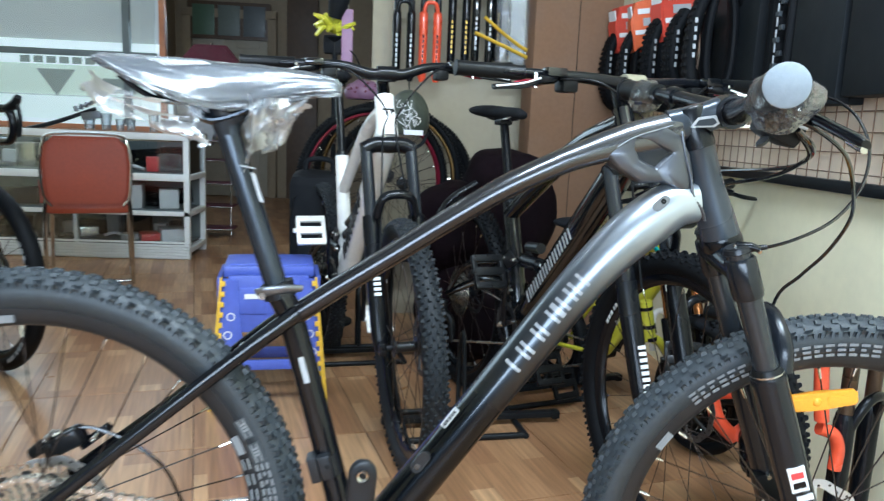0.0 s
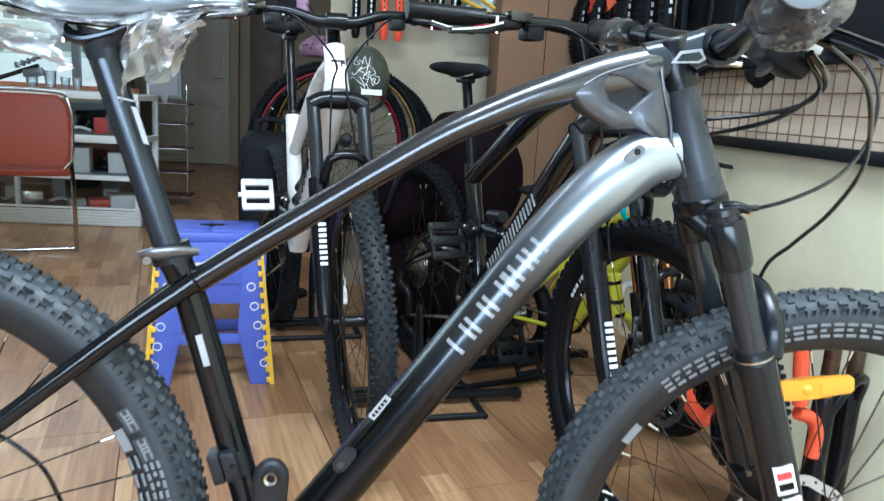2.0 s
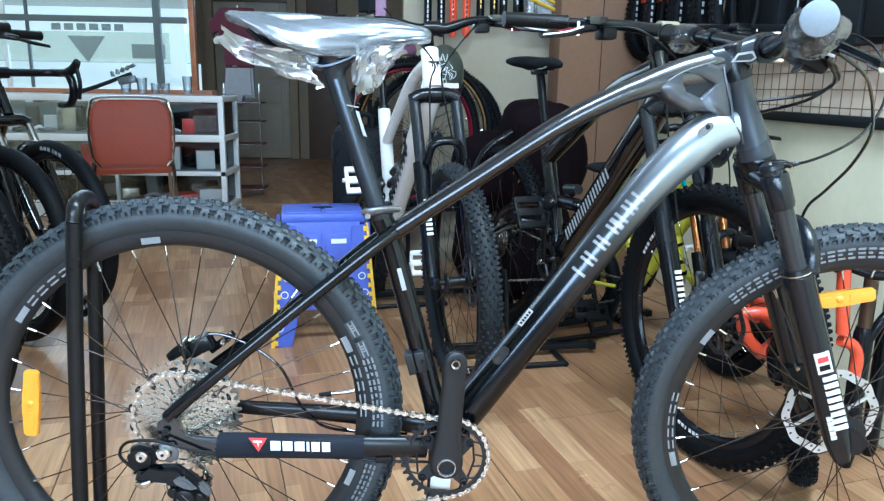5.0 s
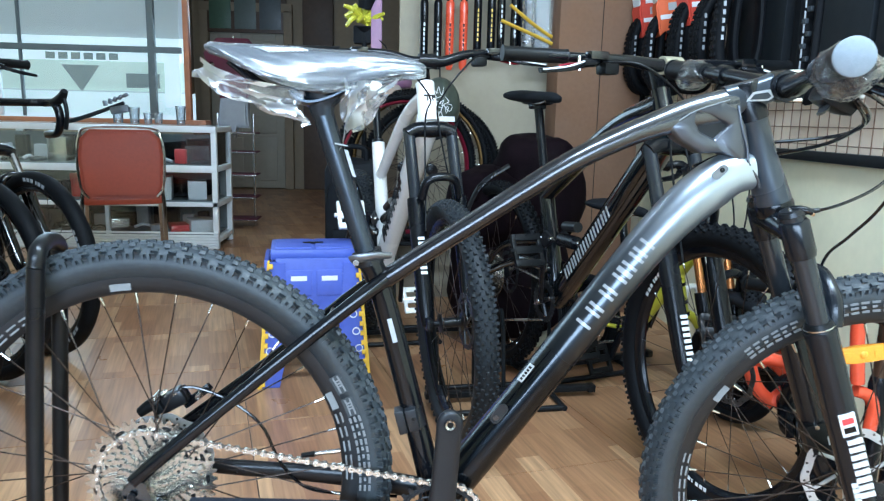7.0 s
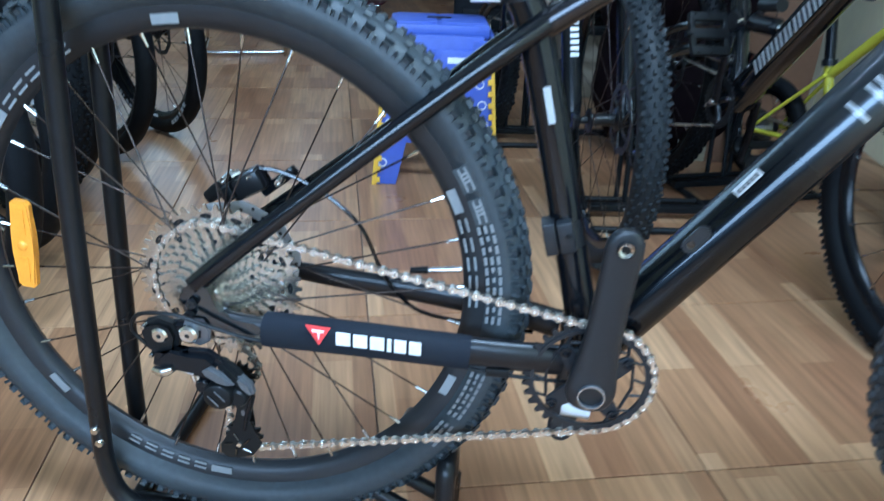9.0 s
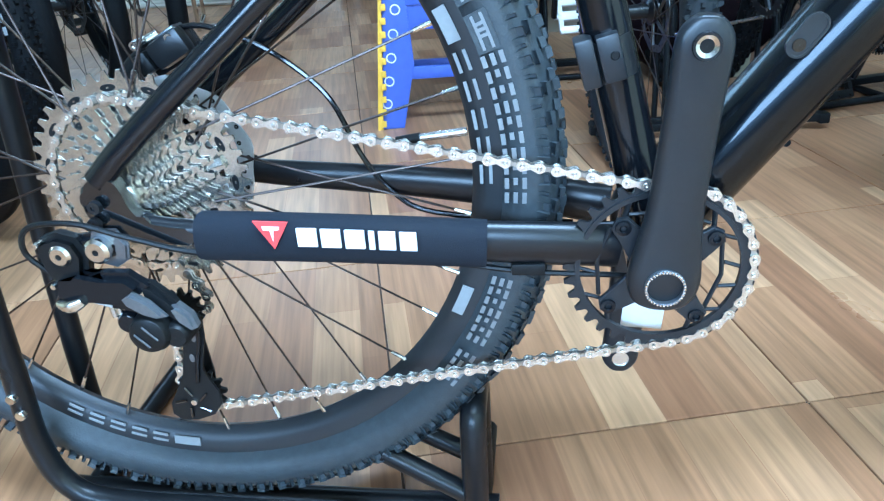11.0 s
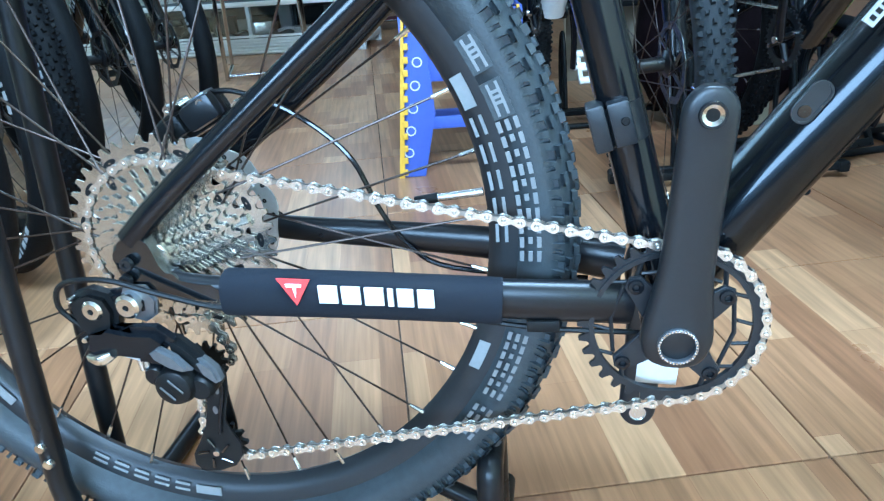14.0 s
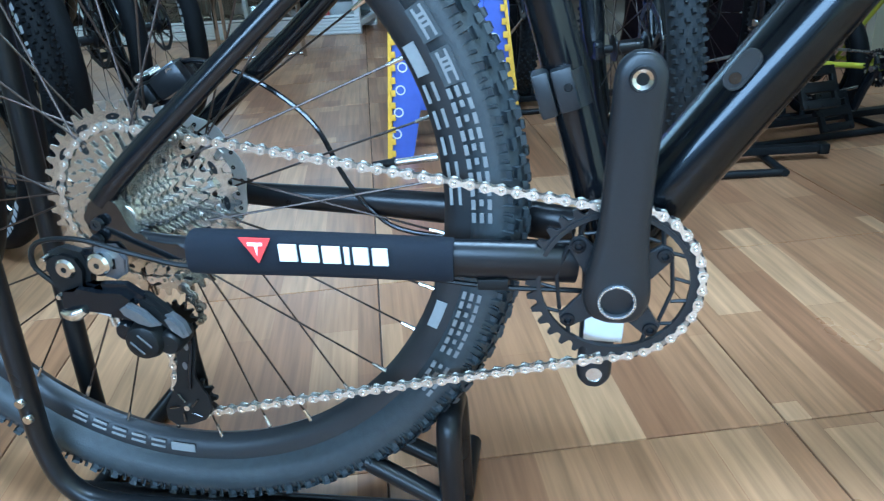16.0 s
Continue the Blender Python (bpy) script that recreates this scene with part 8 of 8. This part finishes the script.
def carton(c, s, label, mat=CARTON, rz=0.0):
    b = thing("hanging_carton" if c[2] > 0.9 else "tall_carton", label, "box", pose(c[0], c[1], c[2], 0, 0, rz))
    part("body", box((0, 0, s[2] / 2), s, None, 0.004), mat, b)
    part("flap_seam", box((0, -s[1] / 2 - 0.0006, s[2] / 2), (0.003, 0.002, s[2] * 0.98)), PLASTIC, b)
    part("lid", box((0, 0, s[2] + 0.002), (s[0] * 0.98, s[1] * 0.98, 0.006), None, 0.001), mat, b)
    return b


carton((1.115, 0.855, 1.020), (0.075, 0.215, 0.50), "matt black carton hung on the wire panel")
carton((1.115, 0.615, 1.035), (0.075, 0.22, 0.48), "matt black carton beside another on the wire panel")
carton((1.125, 1.345, 1.025), (0.06, 0.30, 0.50), "matt black flat pack hung behind the tyres on the wire panel")
carton((0.84, 2.40, 0.0), (0.40, 0.16, 1.72), "tall brown cardboard bike carton against the wall", CARD, 6)


# ---- forks hung in a row on the partition wall ----
def hung_fork(x, mat, label, bar_mat=WHITE, z=1.14, leg=1):
    f = thing("hanging_fork", label, "bike fork", Matrix.Translation((x, 2.50, z)), "forks on the wall")
    for s in (-1, 1):
        part("lower_leg", tube([(s * 0.032, 0, 0.0), (s * 0.032, 0, 0.02), (s * 0.032, 0, 0.30), (s * 0.032, 0, 0.31)], [0.012, 0.019, 0.020, 0.016], 16), mat, f)
        part("stanchion", rod((s * 0.032, 0, 0.30), (s * 0.032, 0, 0.50), 0.016), STANCHION, f)
        for i in range(7):
            part("print_bar", box((s * 0.032, -0.0195, 0.07 + i * 0.022), (0.0065, 0.003, 0.0145)), bar_mat, f)
    part("crown", box((0, 0, 0.50), (0.10, 0.04, 0.035), None, 0.010), mat, f)
    part("steerer", rod((0, 0, 0.50), (0, 0, 0.70), 0.0143), GREY_ALLOY, f)
    part("arch", tube([(-0.032, -0.01, 0.30), (-0.02, -0.02, 0.345), (0.02, -0.02, 0.345), (0.032, -0.01, 0.30)], 0.009, 10, 4), mat, f)
    part("hook", tube([(0, 0.0, 0.69), (0, 0.03, 0.72), (0, 0.12, 0.72)], 0.004, 8, 3), STEEL, f)


for x, mt, lb, bm_, z in ((0.085, BLACK, "black suspension fork hung on the wall", WHITE, 1.13), (0.205, ORANGEPAINT, "bright orange suspension fork hung on the wall", BLACK, 1.13), (0.335, BLACK, "black suspension fork with gold print hung up", GOLD, 1.20), (0.445, GLOSS, "gloss black suspension fork hung on the wall", WHITE, 1.22), (0.545, BLACK, "black suspension fork hung on the wall", YELLOW, 1.24)):
    hung_fork(x, mt, lb, bm_, z)


def wall_bits():
    b = thing("parts_bag", "clear plastic bag with yellow parts hung on the wall", "bag", Matrix.Translation((0.60, 2.44, 1.22)))
    bm = box((0, 0, 0.15), (0.20, 0.05, 0.34), None, 0.02)
    bmesh.ops.subdivide_edges(bm, edges=bm.edges, cuts=3, use_grid_fill=True)
    for v in bm.verts:
        v.co += Vector((noise.noise(v.co * 18), noise.noise(v.co * 18 + Vector((3, 0, 0))), 0)) * 0.012
    part("bag", bm, CLEARBAG, b)
    part("strap", tube([(-0.16, -0.03, 0.20), (-0.04, -0.035, 0.11), (0.06, -0.035, 0.06), (0.08, -0.03, 0.14)], [(0.010, 0.004)] * 4, 8, 4), YELLOW, b)
    part("strap", tube([(-0.20, -0.035, 0.13), (-0.05, -0.04, 0.07), (0.07, -0.04, 0.02)], [(0.010, 0.004)] * 3, 8, 4), YELLOW, b)
    part("grey_panel", box((0.05, 0.03, 0.2), (0.16, 0.01, 0.42), None, 0.006), GREYPRINT, b)
    part("wall_hook", rod((0, 0.0, 0.33), (0, 0.18, 0.33), 0.004), STEEL, b)
    h = thing("bike_helmet", "dark olive helmet with pale line print hung by its strap", "helmet", pose(0.105, 2.02, 0.955, 0, 0, 0))
    bm = bmesh.new()
    bmesh.ops.create_icosphere(bm, subdivisions=4, radius=1.0)
    for v in bm.verts:
        n = v.co.copy()
        g = 1 + 0.05 * math.sin(n.x * 9) * max(0, -n.y)
        v.co = Vector((n.x * 0.085 * g, n.y * 0.10 * g, n.z * 0.115 * g if n.z > -0.55 else -0.062))
    part("shell", bm, OLIVE, h)
    rnd = random.Random(3)
    for i in range(9):
        a0, z0 = rnd.uniform(-0.6, 0.6), rnd.uniform(-0.04, 0.07)
        pts = []
        for kk in range(5):
            a = a0 + 0.16 * kk * rnd.choice((-1, 1)) * 0.6
            z = z0 + 0.018 * math.sin(kk * 2.0 + i)
            r = math.sqrt(max(0.02, 1 - (z / 0.115) ** 2))
            pts.append((0.088 * r * math.sin(a), -0.104 * r * math.cos(a), z))
        part("line_print", tube(pts, 0.0016, 6, 3), WHITE, h)
    part("print_bar", box((0.02, -0.098, -0.052), (0.075, 0.004, 0.020)), WHITE, h)
    part("chin_strap", tube([(-0.07, 0, -0.05), (-0.03, -0.04, -0.13), (0.05, -0.05, -0.10), (0.08, 0, -0.05)], [(0.007, 0.002)] * 4, 8, 4), BAGM, h)
    part("hang_cord", tube([(0, 0.0, 0.10), (0.0, 0.1, 0.22), (0, 0.60, 0.26)], 0.003, 6, 3), BAGM, h)
    # lilac rack, gloves
    r = thing("lilac_strap", "lilac padded strap hung from the glove stand", "strap", Matrix.Translation((-0.165, 2.40, 0)))
    part("strap", box((0, 0, 1.30), (0.050, 0.016, 0.24), None, 0.006), PINK, r)
    part("hook", tube([(0, 0.0, 1.41), (0, 0.01, 1.44), (-0.03, 0.02, 1.43)], 0.004, 8, 3), STEEL, r)
    c = thing("child_helmet", "lilac dotted child's helmet hung behind the bikes", "helmet", Matrix.Translation((-0.085, 2.34, 1.06)))
    bm = bmesh.new()
    bmesh.ops.create_icosphere(bm, subdivisions=4, radius=1.0)
    for v in bm.verts:
        n = v.co.copy()
        g = 1 - 0.09 * max(0.0, math.sin(n.x * 8)) * max(0.0, n.z)
        v.co = Vector((n.x * 0.085 * g, n.y * 0.075 * g, n.z * 0.062 * g if n.z > -0.4 else -0.026))
    part("shell", bm, LILACSHELL, c)
    rnd = random.Random(4)
    for i in range(22):
        n = Vector((rnd.uniform(-1, 1), -rnd.uniform(0.2, 1), rnd.uniform(0, 0.9))).normalized()
        m = Matrix.Translation((n.x * 0.083, n.y * 0.073, n.z * 0.060)) @ n.to_track_quat("Y", "Z").to_matrix().to_4x4()
        part("dot", lathe([(0.0004, 0.003), (0.0055, 0.002), (0.0055, -0.002)], 10, m), MAROONCLOTH, c)
    part("hang_cord", tube([(0, 0, 0.05), (-0.04, 0.04, 0.16), (-0.12, 0.08, 0.22)], 0.003, 6, 3), BAGM, c)
    g = thing("cycling_gloves", "lime yellow cycling gloves on a dark stand", "gloves", Matrix.Translation((-0.22, 2.42, 0)))
    part("stand", tube([(0, 0, 0), (0, 0, 1.28), (0, 0, 1.30)], [0.012, 0.012, 0.035], 12), BAGM, g)
    part("stand_base", lathe([(0.001, 0.0), (0.10, 0.0), (0.10, 0.012), (0.02, 0.02), (0.001, 0.02)], 24, Matrix.Rotation(radians(90), 4, "X")), BAGM, g)
    part("stand_box", box((0, 0.02, 1.27), (0.10, 0.06, 0.08), None, 0.01), BAGM, g)
    part("dark_glove", tube([(0.0, -0.02, 1.38), (0.02, -0.03, 1.46), (0.05, -0.02, 1.54)], [0.03, 0.045, 0.03], 12, 4), BAGM, g)
    rnd = random.Random(8)
    for i in range(12):
        a = rnd.uniform(0, 6.28)
        part("finger", tube([(0, 0, 1.33), (0.05 * math.cos(a), 0.03 * math.sin(a) - 0.02, 1.36 + rnd.uniform(-0.03, 0.04)), (0.09 * math.cos(a), 0.04 * math.sin(a) - 0.04, 1.34 + rnd.uniform(-0.05, 0.06))], [0.016, 0.013, 0.007], 8, 3), LIMEPAINT, g)


wall_bits()


def loose_wheel(m, label, rim, half=0.022):
    w = thing("wheelset", label, "bike wheel", m, "wheels by the wall")
    wheel(w, "rim", Matrix(), 0.34, half, 24, rim, RUBBER_DARK, True, nipple=True, seg=64, depth=0.014)


loose_wheel(pose(-0.03, 2.28, 0.68, 4, 0, 14), "spare wheel with a red rim hung behind the bikes", REDRIM)
loose_wheel(pose(0.03, 2.38, 0.70, 3, 0, -4), "spare wheel with a gold rim hung behind the bikes", GOLDRIM)
loose_wheel(pose(0.10, 2.49, 0.66, 3, 0, 4), "spare wheel with a black rim hung behind the bikes", BLACK)


def wheel_rack():
    r = thing("wheel_rack", "dark steel rack that holds the spare wheels", "rack", Matrix.Translation((0.03, 2.40, 0)))
    for x in (-0.30, 0.36):
        part("upright", box((x, 0.02, 0.17), (0.025, 0.34, 0.34), None, 0.004), DARKRAIL, r)
    for y in (-0.12, 0.0, 0.12):
        part("shelf_bar", box((0.03, y, 0.335), (0.68, 0.02, 0.02), None, 0.004), DARKRAIL, r)


wheel_rack()


def bag(c, s, label, mat, name="travel_bag"):
    b = thing(name, label, "bag", Matrix.Translation(c))
    bm = box((0, 0, s[2] / 2), s, None, min(s) * 0.22)
    bmesh.ops.subdivide_edges(bm, edges=bm.edges, cuts=2, use_grid_fill=True)
    for v in bm.verts:
        if v.co.z > 0.02:
            v.co += Vector((noise.noise(v.co * 7), noise.noise(v.co * 7 + Vector((4, 0, 0))), noise.noise(v.co * 7 + Vector((0, 5, 0))))) * 0.02
    part("body", bm, mat, b)
    part("handle", tube([(-s[0] * 0.25, 0, s[2] - 0.01), (-s[0] * 0.2, 0, s[2] + 0.05), (s[0] * 0.2, 0, s[2] + 0.05), (s[0] * 0.25, 0, s[2] - 0.01)], 0.011, 10, 4), BAGM, b)
    part("zip", tube([(-s[0] * 0.4, -s[1] * 0.52, s[2] * 0.2), (-s[0] * 0.42, -s[1] * 0.52, s[2] * 0.85), (s[0] * 0.42, -s[1] * 0.52, s[2] * 0.85), (s[0] * 0.4, -s[1] * 0.52, s[2] * 0.2)], 0.003, 6, 4), PLASTIC, b)
    part("pocket", box((0, -s[1] * 0.52, s[2] * 0.4), (s[0] * 0.7, 0.03, s[2] * 0.4), None, 0.012), mat, b)


bag((-0.255, 2.16, 0.0), (0.23, 0.20, 0.72), "tall black travel bag standing by the bikes", BAGM)


def covered_seat():
    """A bulky dark red padded pillion seat on a low frame."""
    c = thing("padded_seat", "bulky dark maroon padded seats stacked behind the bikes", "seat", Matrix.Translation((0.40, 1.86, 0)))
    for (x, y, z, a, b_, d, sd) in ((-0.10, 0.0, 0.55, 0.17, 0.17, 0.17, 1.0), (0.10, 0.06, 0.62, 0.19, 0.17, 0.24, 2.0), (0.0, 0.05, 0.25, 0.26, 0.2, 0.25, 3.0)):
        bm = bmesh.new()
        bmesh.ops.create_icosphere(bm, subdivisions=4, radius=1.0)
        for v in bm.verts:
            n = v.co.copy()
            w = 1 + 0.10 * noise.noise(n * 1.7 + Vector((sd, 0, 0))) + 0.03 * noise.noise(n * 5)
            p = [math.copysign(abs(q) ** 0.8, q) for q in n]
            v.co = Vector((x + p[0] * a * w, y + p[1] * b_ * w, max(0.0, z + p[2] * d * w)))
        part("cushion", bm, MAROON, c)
    part("strap", tube([(-0.22, -0.17, 0.5), (-0.16, -0.20, 0.66), (-0.05, -0.19, 0.74)], [(0.010, 0.003)] * 3, 8, 4), ANODIZED, c)


covered_seat()


def jersey_rack():
    r = thing("jersey_rack", "small metal rack with a dark red jersey and pale shorts", "clothes rack", Matrix.Translation((-1.36, 5.0, 0)))
    for x in (-0.14, 0.14):
        part("post", rod((x, 0, 0), (x, 0, 0.9), 0.010), CHROME, r)
    for z in (0.06, 0.24, 0.42, 0.60, 0.75):
        part("shelf", box((0, -0.02, z), (0.34, 0.26, 0.012), None, 0.003), MAROONCLOTH, r)
        part("shelf_edge", rod((-0.16, -0.15, z), (0.18, -0.15, z), 0.006), CHROME, r)
    part("mast", rod((0, 0, 0.75), (0, 0, 1.50), 0.010), CHROME, r)
    def cloth(name, prof, mat, z0, sd):
        bm = plate(prof, 0.11, None, 0.02)
        bmesh.ops.subdivide_edges(bm, edges=bm.edges, cuts=3, use_grid_fill=True)
        for v in bm.verts:
            v.co += Vector((0, noise.noise(Vector((v.co.x * 16 + sd, 0, v.co.z * 5))) * 0.025, 0))
        bm.transform(Matrix.Translation((0, -0.03, z0)))
        part(name, bm, mat, r)
    cloth("jersey", [(-0.10, 0.0), (0.11, 0.0), (0.13, 0.30), (0.20, 0.26), (0.22, 0.34), (0.12, 0.46), (-0.12, 0.46), (-0.22, 0.34), (-0.19, 0.26), (-0.12, 0.30)], MAROONCLOTH, 1.02, 1.0)
    cloth("shorts", [(-0.12, 0.0), (-0.01, 0.0), (0.0, 0.08), (0.01, 0.0), (0.12, 0.0), (0.11, 0.25), (-0.10, 0.25)], PALECLOTH, 0.79, 6.0)


jersey_rack()


def mallet_bars():
    """A loose flat bar lying on the counter, and the cups beside it."""
    b = thing("metal_bar", "dark metal bar with a bracket lying on the counter", "bike part", pose(-2.12, 4.12, 0.86, 0, -10, 4))
    part("bar", tube([(-0.45, 0, -0.02), (-0.1, 0, 0.0), (0.22, 0, 0.06)], [0.013, 0.015, 0.012], 12, 4), ANODIZED, b)
    for i in range(5):
        part("bracket_tooth", box((0.10 + 0.035 * i, -0.01, 0.075 + 0.008 * i), (0.018, 0.05, 0.035), Matrix.Rotation(0.3 * i, 3, "Y"), 0.004), GREY_ALLOY, b)
    part("bracket", box((0.18, 0, 0.02), (0.12, 0.04, 0.05), None, 0.01), GREY_ALLOY, b)


mallet_bars()


def floor_box():
    """A small shipping box with a tape strip and loose top flaps."""
    b = thing("cardboard_box", "small brown cardboard box on the floor behind bikes", "box", pose(0.52, 1.87, 0, 0, 0, 3))
    body = part("body", box((0, 0, 0.072), (0.26, 0.18, 0.144), None, 0.003), CARD, b)
    part("tape", box((0, -0.0905, 0.072), (0.045, 0.0016, 0.140)), KHAKI, body, "pale brown tape strip")
    for s in (-1, 1):
        fl = box((0, 0, 0), (0.25, 0.088, 0.004), None, 0.001)
        fl.transform(Matrix.Translation((0, s * 0.046, 0.152)) @ Matrix.Rotation(radians(s * 7), 4, "X"))
        part("flap", fl, CARD, b)


floor_box()


# ---- floor tiles, laid at an angle ----
def tiles():
    me = mesh_of(box((0, 0, -0.006), (0.4972, 0.4972, 0.012), None, 0.0012), "tile", TILE, False)
    a = radians(14.4)
    u, v = Vector((math.cos(a), math.sin(a))), Vector((-math.sin(a), math.cos(a)))
    o = Vector((0.236, 0.202))
    for i in range(-14, 16):
        for j in range(-14, 20):
            c = o + u * (0.5 * (i + 0.5)) + v * (0.5 * (j + 0.5))
            m = Matrix.Translation((c.x, c.y, 0)) @ Matrix.Rotation(a, 4, "Z")
            if X0 + 0.36 < c.x < X1 - 0.36 and -2.6 < c.y < Y1 - 0.36:
                shared("tile", me, floor, m)
            elif X0 - 0.3 < c.x < X1 + 0.3 and -2.6 < c.y < Y1 + 0.3:
                # cut to the walls
                bm = box((0, 0, -0.006), (0.4972, 0.4972, 0.012), None, 0.0012)
                bm.transform(m)
                for at, way in (((X0, 0, 0), (-1, 0, 0)), ((X1, 0, 0), (1, 0, 0)), ((0, Y1, 0), (0, 1, 0))):
                    bmesh.ops.bisect_plane(bm, geom=bm.verts[:] + bm.edges[:] + bm.faces[:], plane_co=at, plane_no=way, clear_outer=True)
                bm.transform(m.inverted())
                if len(bm.faces):
                    shared("tile", mesh_of(bm, "tile", TILE, False), floor, m)


tiles()
